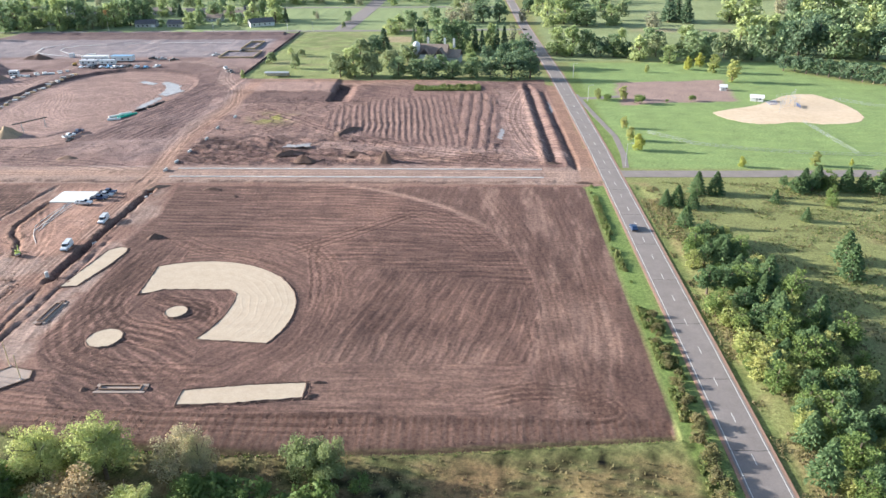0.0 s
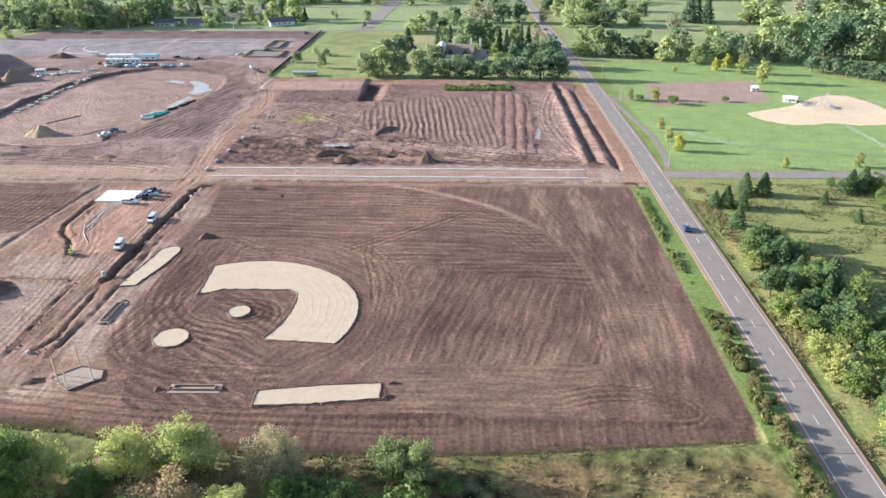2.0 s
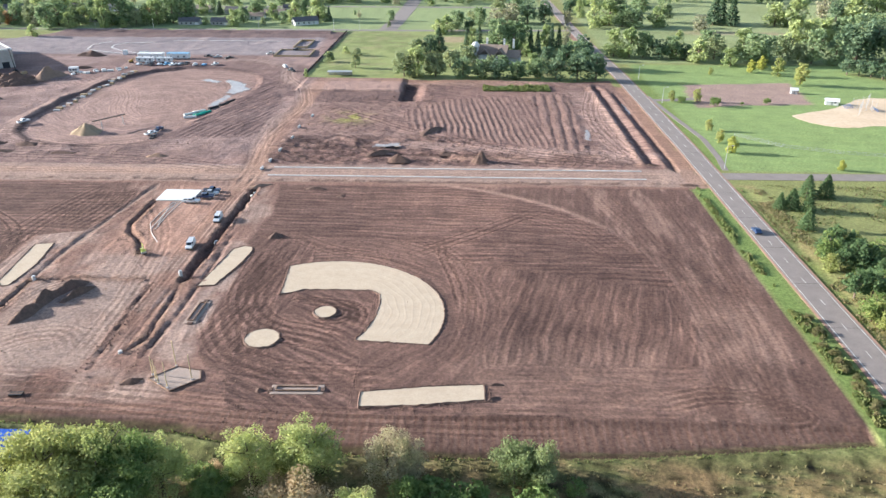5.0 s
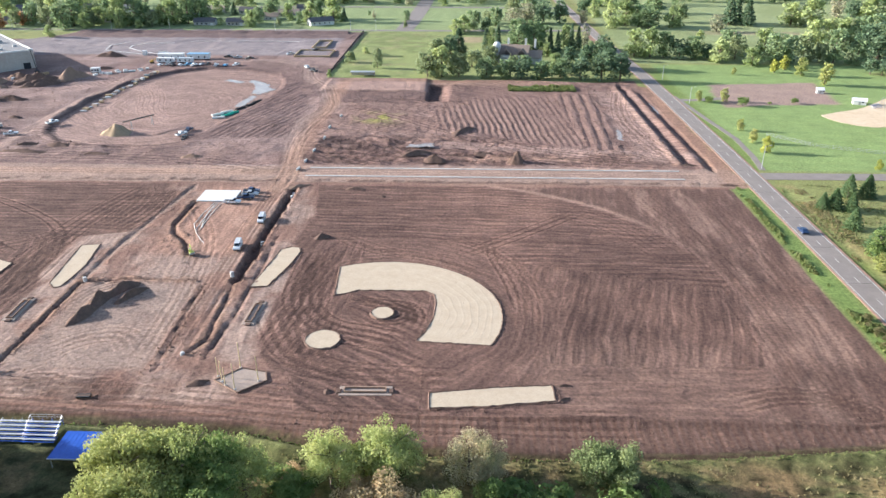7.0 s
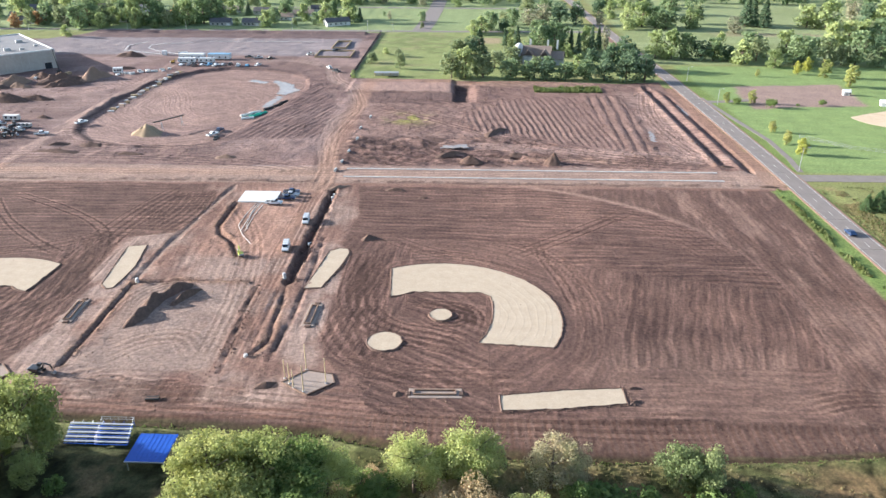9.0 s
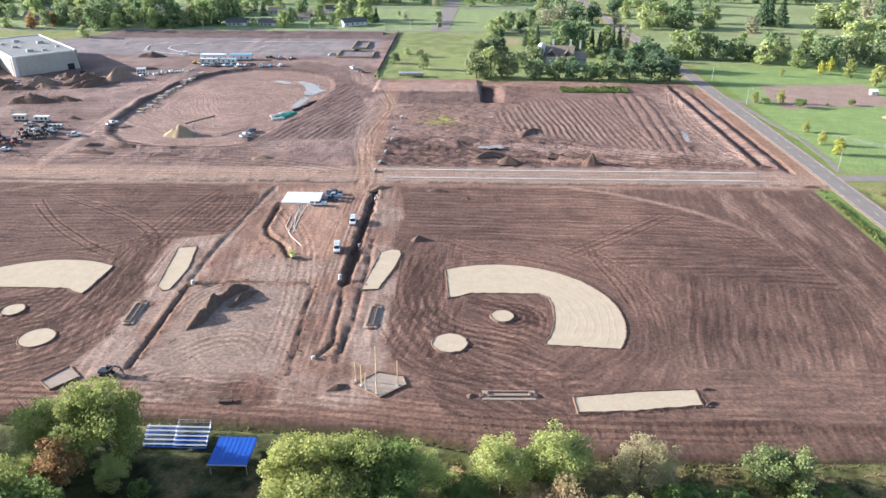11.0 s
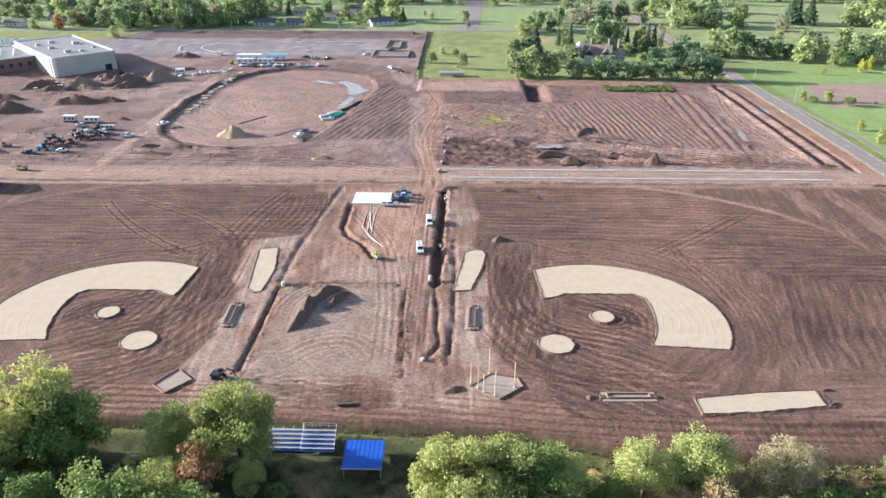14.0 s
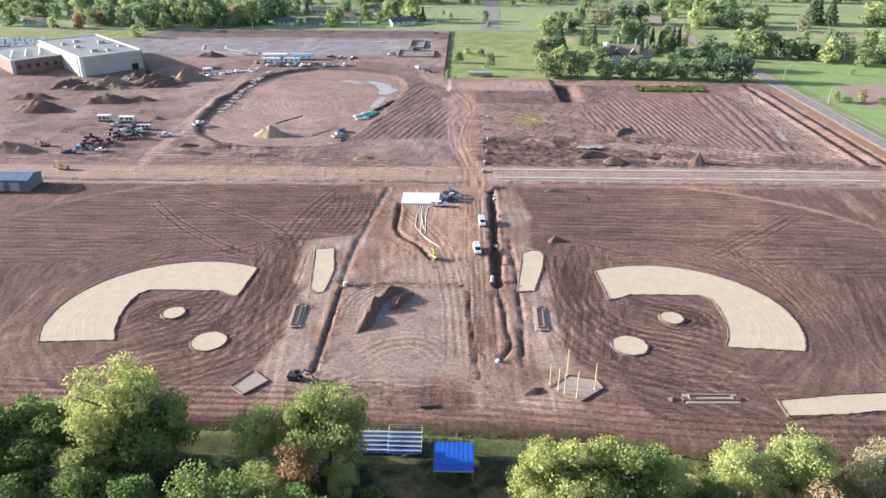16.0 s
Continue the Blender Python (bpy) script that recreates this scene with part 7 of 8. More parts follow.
rng_s = random.Random(12)
for k in range(26):
    t = k / 25
    pallet_stack(-158.5 + 2.5 * rng_s.random() + 8 * max(0, t - 0.6), 205 + 85 * t, rng_s.uniform(-20, 20), rng_s.uniform(1.5, 3.5), rng_s.uniform(1, 2), rng_s.uniform(0.6, 1.3), (CONCRETE, LUMBER, STEEL, PAD_FILL)[k % 4], "stack of pale wrapped building supplies beside the haul track")
for k in range(14):
    pallet_stack(-188 + 2.1 * k * 0.9, 283 + 1.2 * k + rng_s.uniform(-3, 3), rng_s.uniform(0, 60), rng_s.uniform(1.5, 3), 1.4, rng_s.uniform(0.6, 1.2), (WHITE, SLAB_WHITE, STEEL)[k % 3], "stack of white wrapped blocks on bare earth")
for x, y in [(-252, 262), (-244, 268), (-230, 270), (-222, 276), (-246, 255), (-260, 268), (-218, 283), (-205, 287), (-240, 249), (-212, 251), (-255, 246)]:
    pallet_stack(x, y, rng_s.uniform(0, 90), rng_s.uniform(2, 4), 1.6, rng_s.uniform(0.6, 1.4), (WHITE, CONCRETE, LUMBER)[rng_s.randrange(3)], "stack of building blocks in front of the new building")


def pipe_bundle(x, y, turn, ln, n, r, material, label):
    ob = thing("pipe_bundle", at(x, y, turn), label, "pipes", "stacked pipes")
    for k in range(n):
        row = 0 if k < (n + 1) // 2 else 1
        yy = (k if row == 0 else k - (n + 1) // 2 + 0.5) * 2.05 * r
        bm = bmesh.new()
        tube(bm, (-ln / 2, yy, r + row * 1.75 * r), (ln / 2, yy, r + row * 1.75 * r), r, r, 10)
        part("pipe", bm, material, ob)


for x, y, turn, m, lab in [(-83, 199, 50, PIPE_GREEN, "green"), (-81, 203, 55, PIPE_GREEN, "green"), (-85, 205, 40, PIPE_WHITE, "white"), (-88, 200, 45, PIPE_WHITE, "white"), (-80, 212, 60, BLACK, "black"), (-77, 219, 60, BLACK, "black"), (-75, 225, 60, BLACK, "black"), (-86, 194, 20, PIPE_WHITE, "white"), (-174, 352, 20, PIPE_WHITE, "white")]:
    pipe_bundle(x, y, turn, 6, 7, 0.22, m, "bundle of %s plastic pipes on bare earth" % lab)

# ---- work yard between the fields ----
sheet = thing("white_sheet_stack", at(-52.8, 90.6), "white insulation sheets laid flat beside parked pickups", "sheets")
for k in range(5):
    for j in range(3):
        bm = bmesh.new()
        box(bm, -6.4 + k * 2.56, -6.4 + k * 2.56 + 2.53, -5 + j * 3.35, -5 + j * 3.35 + 3.32, 0, 0.42 + 0.01 * ((k + j) % 3))
        part("sheet", bm, SLAB_WHITE, sheet)


def long_pipe(points, r, material, label):
    cu = bpy.data.curves.new("pipe", "CURVE")
    cu.dimensions, cu.bevel_depth, cu.bevel_resolution = "3D", r, 2
    sp = cu.splines.new("POLY")
    sp.points.add(len(points) - 1)
    for p, (x, y) in zip(sp.points, points):
        p.co = (x, y, ground_z(x, y) + r, 1)
    tmp = bpy.data.objects.new("pipe", cu)
    me = bpy.data.meshes.new_from_object(tmp)
    bpy.data.objects.remove(tmp)
    me.materials.clear()
    me.materials.append(material)
    return tagged(new("flexible_pipe", me), label, "pipe", "loose pipes in the yard")


for pts in ([(-52.5, 85), (-53.4, 75), (-53.2, 66), (-50, 59), (-45.5, 52.5)], [(-51, 85), (-51.8, 74), (-51.3, 62)], [(-49.8, 85), (-50.4, 75), (-50, 62)], [(-51.8, 85), (-52, 77), (-50.6, 66), (-49.6, 63.5)]):
    long_pipe(pts, 0.08, PIPE_WHITE, "pale flexible pipe lying on bare earth")


def manhole(x, y, h=1.2, r=0.5):
    ob = thing("manhole_riser", at(x, y), "pale concrete manhole riser standing in a trench", "manhole", "manhole risers")
    bm = bmesh.new()
    tube(bm, (0, 0, -1.0), (0, 0, h), r, r, 16)
    part("ring", bm, CONCRETE, ob)
    bm = bmesh.new()
    tube(bm, (0, 0, h), (0, 0, h + 0.12), r * 0.8, r * 0.75, 16)
    part("cover", bm, CONCRETE, ob)


for x, y, h in [(-30.3, 31.0, 1.5), (-69.6, 27.2, 0.9), (-30.4, -7.0, 0.5), (-27.5, 92, 1.4)]:
    manhole(x, y, h)


def sunken_pad(name, pts, label, material=PAD_FILL, wall=0.32):
    """A gravel-filled building pad with low form boards round it."""
    ob = thing(name, pose(0, 0, 0), label, "building pad", "building pads")
    part("gravel_fill", slab_from(pts, -0.2, 0.14), material, ob)
    for k, ((ax, ay), (bx, by)) in enumerate(zip(pts, pts[1:] + pts[:1])):
        bm = bmesh.new()
        ln = math.hypot(bx - ax, by - ay)
        m = pose((ax + bx) / 2, (ay + by) / 2, 0, 0, 0, math.degrees(math.atan2(by - ay, bx - ax)))
        box(bm, -ln / 2, ln / 2 - 0.2, -0.12, 0.12, -0.2, wall + 0.03 * (k % 2), m)
        part("form_board", bm, SPOIL if k % 2 else SPOIL_LIGHT, ob)
    return ob


PAD = [(-20.0, -16.6), (-13.7, -20.8), (-8.6, -16.4), (-9.6, -13.2), (-15.4, -11.9)]
sunken_pad("backstop_pad", PAD, "gravel backstop pad with low boards and upright poles")
sunken_pad("backstop_pad", [(-87.5, -17.6), (-83.9, -20.4), (-79.8, -15.6), (-84, -11.7)], "grey gravel backstop pad beside the excavator")
for x, y, h in [(-19.6, -15.0, 4.9), (-18.1, -17.0, 5.3), (-15.6, -11.8, 6.7), (-14.6, -19.6, 6.6), (-10.4, -16.5, 6.4), (-17.0, -18.4, 4.6)]:
    bm = bmesh.new()
    tube(bm, (0, 0, -0.5), (0, 0, h), 0.13, 0.1, 10)
    p = thing("backstop_pole", at(x, y), "tall pale timber pole standing on the backstop pad", "pole", "poles of the backstop")
    part("shaft", bm, WOODPOLE, p)
    bm = bmesh.new()
    tube(bm, (0, 0, 0), (0, 0, 0.3), 0.3, 0.26, 10)
    part("footing", bm, CONCRETE, p)


def dugout(m, label, slots=2):
    """A long sunken slab with a bench recess between low walls."""
    ob = thing("dugout_foundation", m, label, "foundation", "dugout foundations")
    bm = bmesh.new()
    box(bm, -5.6, 5.6, -1.6, 1.6, -0.2, 0.14)
    part("slab", soften(bm, 0.05), PAD_FILL, ob)
    for x0, x1, y0, y1 in ((-4.6, 4.4, 0.75, 1.0), (-4.6, 4.4, -0.75, -0.5), (-4.6, -4.35, -0.5, 0.75), (4.15, 4.4, -0.5, 0.75)):
        bm = bmesh.new()
        box(bm, x0, x1, y0, y1, 0.1, 0.5)
        part("wall", bm, SPOIL_LIGHT, ob)
    for x0 in (-6.2, 4.9):
        bm = bmesh.new()
        box(bm, x0, x0 + 1.1, -1.0, 0.6, 0.1, 0.35, taper=(0.7, 0.7))
        part("soil_clump", bm, SPOIL, ob)


dugout(pose(13.2, -19.2, 0.02, 0, 0, 1.5), "long grey dugout foundation beside the bullpen strip")
dugout(pose(-19.0, 11.9, 0.02, 0, 0, 88), "long grey dugout foundation beside the trench")
dugout(pose(-79.2, 11.8, 0.02, 0, 0, 93), "long grey dugout foundation beside the trench")

bundle = thing("lumber_bundle", at(-45.3, -23.2, 5), "dark bundle of lumber lying on the graded margin", "lumber")
for k in range(6):
    bm = bmesh.new()
    box(bm, -1.3 - 0.1 * (k % 2), 1.3, -0.6 + (k % 3) * 0.4, -0.6 + (k % 3) * 0.4 + 0.37, 0.3 * (k // 3), 0.3 * (k // 3) + 0.28)
    part("board", bm, BLACK if k % 2 else SPOIL, bundle)


# ---- bleachers and canopy below the margin ----
def bleacher(m, label, rows_, rail):
    ob = thing("bleacher", m, label, "bleacher", "bleachers")
    for k in range(rows_):
        y, z = k * 0.82, 0.55 + k * 0.42
        bm = bmesh.new()
        box(bm, -3.25, 3.25, y - 0.22, y + 0.22, z, z + 0.06)
        part("seat_plank", bm, ALU, ob)
        bm = bmesh.new()
        box(bm, -3.25, 3.25, y - 0.52, y - 0.26, z - 0.3, z - 0.25)
        part("foot_plank", bm, BLUE, ob)
    for x in (-3.0, -1.0, 1.0, 3.0):
        bm = bmesh.new()
        top = rows_ * 0.82
        tube(bm, (x, -0.4, 0.05), (x, top, 0.05), 0.05)
        tube(bm, (x, -0.4, 0.3), (x, top, 0.2 + rows_ * 0.42), 0.05)
        tube(bm, (x, top, 0.0), (x, top, 0.2 + rows_ * 0.42), 0.05)
        part("frame", bm, BLUE if rail else STEEL, ob)
    if rail:
        bm = bmesh.new()
        top, z = rows_ * 0.82, 0.2 + rows_ * 0.42
        for zz in (0.5, 1.05):
            tube(bm, (-3.2, top, z + zz), (3.2, top, z + zz), 0.04)
        for x in (-3.2, -1.6, 0, 1.6, 3.2):
            tube(bm, (x, top, z), (x, top, z + 1.05), 0.04)
        for s in (-3.2, 3.2):
            tube(bm, (s, 0, 1.0), (s, top, z + 1.05), 0.04)
        part("guard_rail", bm, ALU, ob)


bleacher(pose(-55.6, -34.2, ground_z(-56, -33) - 0.2), "low aluminium bleacher with plank seats below the margin", 5, False)
bleacher(pose(-49.2, -34.6, ground_z(-49, -33) - 0.1), "blue-framed aluminium bleacher with a guard rail", 5, True)
can = thing("canopy", pose(-39.8, -37.6, ground_z(-39.8, -37.6)), "flat blue metal canopy roof beside the bleachers", "canopy")
bm = bmesh.new()
box(bm, -3.7, 3.7, -3.9, 3.9, 2.35, 2.5)
roof = part("roof", bm, BLUE, can)
for k in range(9):
    bm = bmesh.new()
    box(bm, -3.6 + k * 0.88, -3.56 + k * 0.88, -3.88, 3.88, 2.5, 2.535)
    part("seam", bm, BLUE, roof)
bm = bmesh.new()
box(bm, -3.74, 3.74, -3.98, -3.9, 2.28, 2.52)
part("fascia", bm, ALU, can)
for x in (-3.4, 3.4):
    for y in (-3.5, 3.5):
        bm = bmesh.new()
        tube(bm, (x, y, -0.1), (x, y, 2.36), 0.08)
        part("post", bm, STEEL, can)


# ---- wet ground ----
def puddle(pts, seed, label):
    bm = slab_from(rounded(pts, seed, 0.7), -0.3, 0.06)
    ob = link_mesh("puddle", bm, WATER)
    x, y = np.mean([p[0] for p in pts]), np.mean([p[1] for p in pts])
    ob.matrix_basis = pose(0, 0, ground_z(x, y) + 0.05)
    tagged(ob, label, "puddle", "standing water")


puddle([(-85, 216), (-82, 214), (-80, 226), (-79, 238), (-82, 240), (-84, 228)], 6, "narrow pale puddle on the basin floor")
puddle([(-84, 244), (-79, 242), (-73, 253), (-78, 258), (-79, 266), (-84, 270), (-92, 276), (-93, 272), (-87, 264), (-84, 254)], 1, "large pale puddle on the basin floor")
puddle([(-108, 274), (-97, 268), (-95, 271), (-106, 278)], 2, "narrow pale puddle on the basin floor")
puddle([(126.1, 206), (127.3, 206), (126.7, 226), (125.6, 226)], 3, "strip of muddy water in the roadside ditch")
puddle([(99, 163), (100.6, 160), (102, 172), (100.5, 178)], 4, "small puddle between soil ridges")
puddle([(8, 146), (20, 148), (19, 151), (10, 150)], 5, "small puddle on rough ground")

# ---- new school building ----
def wall_box(name, parent, x0, x1, y0, y1, z0, z1, material, label=""):
    bm = bmesh.new()
    box(bm, x0, x1, y0, y1, z0, z1)
    return part(name, bm, material, parent, label)


school = thing("school_building", pose(-260, 277, -0.3, 0, 0, 44), "large cream flat-roofed building with a brown brick wing", "building")
main_wall = wall_box("wall", school, 0, 36, 0, 76, 0, 11, WALL_CREAM, "cream precast wall")
wing_wall = wall_box("wall", school, -28, -0.01, 34, 82, 0, 8, WALL_BRICK, "brown brick wall")
for x0, x1, y0, y1, h, ob in ((0, 36, 0, 76, 11, main_wall), (-28, 0, 34, 82, 8, wing_wall)):
    wall_box("roof_membrane", school, x0 + 0.5, x1 - 0.5, y0 + 0.5, y1 - 0.5, h - 0.02, h + 0.12, ROOF_GREY)
    for a in ((x0 - 0.1, x1 + 0.1, y0 - 0.1, y0 + 0.5), (x0 - 0.1, x1 + 0.1, y1 - 0.5, y1 + 0.1), (x0 - 0.1, x0 + 0.5, y0 + 0.5, y1 - 0.5), (x1 - 0.5, x1 + 0.1, y0 + 0.5, y1 - 0.5)):
        wall_box("parapet", ob, *a, h, h + 0.7, WHITE)
for k in range(8):
    wall_box("panel_joint", main_wall, 4 + k * 4.2, 4.06 + k * 4.2, -0.03, 0.02, 0, 11, CONCRETE)
wall_box("pilaster", main_wall, -0.35, 1.6, -0.5, -0.02, 0, 11.2, WHITE)
# corner recess without depth: its darkness is put into a flat brown strip
wall_box("recess", main_wall, -0.06, 0.0, 1.2, 4.0, 0, 10, ROOF_BROWN)
wall_box("pilaster", main_wall, -0.5, -0.02, 4.2, 6.0, 0, 11.2, WHITE)
wall_box("doorway", main_wall, 29, 33, -0.05, 0.03, 0, 4, GLASS)
for k in range(5):
    wall_box("window", wing_wall, -25 + k * 5, -23 + k * 5, 33.95, 34.03, 3, 5.2, GLASS)
wall_box("trim", wing_wall, -28.3, -26.2, 33.7, 34.0, 0, 8.2, WALL_CREAM)
for x, y, s in [(12, 14, 2.2), (20, 12, 1.5), (9, 34, 1.8), (25, 40, 2.4), (15, 55, 2.0), (30, 20, 1.4), (6, 50, 1.6)]:
    u = wall_box("rooftop_unit", school, x, x + s * 1.6, y, y + s, 11.1, 11.1 + s * 0.7, STEEL)
for k in range(9):
    wall_box("rooftop_unit", school, -25 + 2.6 * k, -23.6 + 2.6 * k, 44 + (k % 3) * 9, 45.6 + (k % 3) * 9, 8.1, 9.3, WHITE)

lift = thing("boom_lift", at(-226, 288, 130), "dark boom lift raised against the new building", "boom lift", "machines")
bm = bmesh.new()
box(bm, -1.6, 1.6, -1.1, 1.1, 0.5, 1.5)
part("chassis", soften(bm, 0.1), BLACK, lift)
bm = bmesh.new()
tube(bm, (-0.5, 0, 1.5), (7, 0, 12.5), 0.3, 0.18, 6)
part("boom", bm, BLACK, lift)
bm = bmesh.new()
box(bm, 6.6, 7.8, -0.9, 0.9, 12.2, 13.2)
part("basket", bm, STEEL, lift)
for x in (-1.1, 1.1):
    for s in (-1.1, 1.1):
        wheel(lift, x, s, 0.5, 0.35)

store = thing("metal_shed", pose(-210.5, 99, 0), "low grey-blue metal shed beside the haul street", "shed")
wall_box("wall", store, -19, 18.6, -4.8, 4.8, -0.3, 4.2, SLATE)
bm = bmesh.new()
profile(bm, [(-5.2, 4.2), (5.2, 4.2), (0, 5.6)], -19.3, 18.9)
bmesh.ops.rotate(bm, verts=bm.verts[:], cent=(0, 0, 0), matrix=Matrix.Rotation(radians(90), 3, "Z"))
part("roof", bm, SLATE, store)
for k in range(6):
    wall_box("door", store, -16 + k * 5.6, -12.6 + k * 5.6, -4.84, -4.79, -0.2, 3.2, STEEL)


# ---- houses ----
def gable(bm, x0, x1, y0, y1, z0, rise, over=0.5, along="x"):
    """A pitched roof with thickness over a rectangle."""
    if along == "x":
        pts, a, b = [(y0 - over, z0 - 0.15), ((y0 + y1) / 2, z0 + rise), (y1 + over, z0 - 0.15), (y1 + over, z0 - 0.35), ((y0 + y1) / 2, z0 + rise - 0.25), (y0 - over, z0 - 0.35)], x0 - over, x1 + over
        f = [[bm.verts.new((e, p[0], p[1])) for p in pts] for e in (a, b)]
    else:
        pts, a, b = [(x0 - over, z0 - 0.15), ((x0 + x1) / 2, z0 + rise), (x1 + over, z0 - 0.15), (x1 + over, z0 - 0.35), ((x0 + x1) / 2, z0 + rise - 0.25), (x0 - over, z0 - 0.35)], y0 - over, y1 + over
        f = [[bm.verts.new((p[0], e, p[1])) for p in pts] for e in (a, b)]
    for i in range(6):
        bm.faces.new((f[0][i], f[0][(i + 1) % 6], f[1][(i + 1) % 6], f[1][i]))
    bm.faces.new(f[0])
    bm.faces.new(f[1][::-1])
    bmesh.ops.recalc_face_normals(bm, faces=bm.faces[:])


def gable_wall(bm, x0, x1, y0, y1, z1, rise):
    v = [bm.verts.new(p) for p in ((x0, y0, -0.3), (x1, y0, -0.3), (x1, y1, -0.3), (x0, y1, -0.3), (x0, y0, z1), (x1, y0, z1), (x1, y1, z1), (x0, y1, z1), (x0, (y0 + y1) / 2, z1 + rise - 0.3), (x1, (y0 + y1) / 2, z1 + rise - 0.3))]
    for f in ((0, 1, 5, 4), (2, 3, 7, 6), (1, 2, 6, 9, 5), (3, 0, 4, 8, 7), (4, 5, 9, 8), (6, 7, 8, 9)):
        bm.faces.new([v[i] for i in f])


def house(x, y, turn, ln, dp, high, rise, wall, roof_m, label, name="house"):
    ob = thing(name, at(x, y, turn), label, "house", "suburban houses")
    bm = bmesh.new()
    gable_wall(bm, -ln / 2, ln / 2, -dp / 2, dp / 2, high, rise)
    w = part("wall", bm, wall, ob)
    bm = bmesh.new()
    gable(bm, -ln / 2, ln / 2, -dp / 2, dp / 2, high, rise)
    r = part("roof", bm, roof_m, ob)
    for k in range(4):
        x0 = -ln / 2 + ln * (0.12 + 0.22 * k)
        win = wall_box("window", w, x0, x0 + 1.3, -dp / 2 - 0.04, -dp / 2 + 0.02, 1.0, 2.2, GLASS)
    wall_box("garage_door", w, ln / 2 - 3.6, ln / 2 - 0.8, -dp / 2 - 0.05, -dp / 2 + 0.02, 0, 2.2, WHITE)
    wall_box("chimney", r, ln * 0.2, ln * 0.2 + 0.8, 0.6, 1.4, high + rise * 0.4, high + rise + 0.7, WALL_BRICK)
    return ob


HOUSES = [(-186, 476, 4, 17, 9, ROOF_DARK), (-160, 477, -4, 15, 9, ROOF_DARK), (-90, 479, 28, 20, 11, ROOF_DARK), (-236, 488, 0, 16, 9, ROOF_BROWN), (-276, 490, 8, 15, 9, ROOF_DARK), (-318, 486, -6, 17, 9, ROOF_BROWN), (-352, 480, 3, 16, 10, ROOF_DARK),
          (-392, 470, 0, 15, 9, ROOF_BROWN), (-210, 510, 0, 15, 9, ROOF_DARK), (-300, 515, 0, 16, 9, ROOF_DARK), (-372, 505, 4, 16, 9, ROOF_DARK), (-140, 508, 0, 16, 9, ROOF_BROWN), (-420, 480, 0, 15, 9, ROOF_DARK), (-255, 520, 0, 15, 9, ROOF_DARK), (-335, 520, 0, 15, 9, ROOF_BROWN),
          (-128, 530, 6, 18, 10, ROOF_BROWN), (-165, 540, -8, 20, 10, ROOF_DARK), (-200, 548, 4, 17, 10, ROOF_BROWN), (-285, 556, 0, 18, 10, ROOF_DARK), (-330, 560, 6, 17, 10, ROOF_BROWN), (-380, 552, -5, 18, 10, ROOF_DARK), (-118, 560, 12, 18, 10, ROOF_DARK)]
for x, y, turn, ln, dp, rm_ in HOUSES:
    house(x, y, turn, ln, dp, 3.2, 2.8, SIDING, rm_, "pale-sided suburban house with a %s shingle roof" % ("dark" if rm_ is ROOF_DARK else "brown"))

manor = thing("large_house", pose(63, 328, 0, 0, 0, -12), "large pale house with steep tan gables and a white turret", "house")
for x0, x1, y0, y1, h, rise, along in ((-9, 9, -5, 5, 5.5, 5.5, "x"), (-7.5, -1, -9, -5, 5.5, 4.5, "y"), (2.5, 9, -10, -5, 5.5, 4.5, "y"), (9, 17, -4, 5, 4, 4, "x")):
    wall_box("wall", manor, x0, x1, y0, y1, -0.5, h, SIDING)
    bm = bmesh.new()
    gable(bm, x0, x1, y0, y1, h, rise, 0.5, along)
    part("roof", bm, ROOF_BROWN, manor)
for k in range(7):
    wall_box("window", manor, -8 + k * 2.5, -7 + k * 2.5, -10.08 if 2.5 < -8 + k * 2.5 < 8 else -5.06, -9.96 if 2.5 < -8 + k * 2.5 < 8 else -4.97, 3.2, 4.8, GLASS)
for x in (-5, 6, 12):
    wall_box("chimney", manor, x, x + 1.2, 0.5, 1.7, 9, 14.5, WHITE)
bm = bmesh.new()
tube(bm, (-11, -3, -0.5), (-11, -3, 10), 2.2, 2.2, 18)
part("turret", bm, WHITE, manor)
bm = bmesh.new()
bmesh.ops.create_uvsphere(bm, u_segments=18, v_segments=10, radius=2.5, matrix=pose(-11, -3, 10.2))
part("dome", bm, WHITE, manor, smooth=True)

hut = thing("field_shelter", pose(-28.5, 285, 0, 0, 0, 0), "low open shelter with a pale blue metal roof", "shelter")
bm = bmesh.new()
box(bm, -7.2, 7.2, -2.2, 2.2, 2.3, 2.55, taper=(1, 0.98))
part("roof", bm, STEEL, hut)
for x in (-6.8, -2.2, 2.2, 6.8):
    for y in (-2, 2):
        bm = bmesh.new()
        tube(bm, (x, y, -0.2), (x, y, 2.3), 0.1)
        part("post", bm, LUMBER, hut)
wall_box("back_wall", hut, -7, 7, 1.95, 2.05, 0, 2.3, SIDING)

# ---- park ----
PARK_SKIN = [(203, 204), (204, 198), (207, 192), (212, 187), (218, 184), (226, 184.5), (233, 187.5), (239, 187), (247, 184), (257, 184.5), (265, 188), (270, 195), (272, 205), (272, 216), (270, 228), (265, 239), (257, 240), (249, 237), (243, 231), (236, 224), (226, 216), (213, 210)]
tagged(link_mesh("park_infield", slab_from(rounded(PARK_SKIN, 77, 0.3), -0.3, 0.09), SAND_PALE), "pale sand of two adjoining park ball diamonds", "sand area", "sand areas of the ball fields")


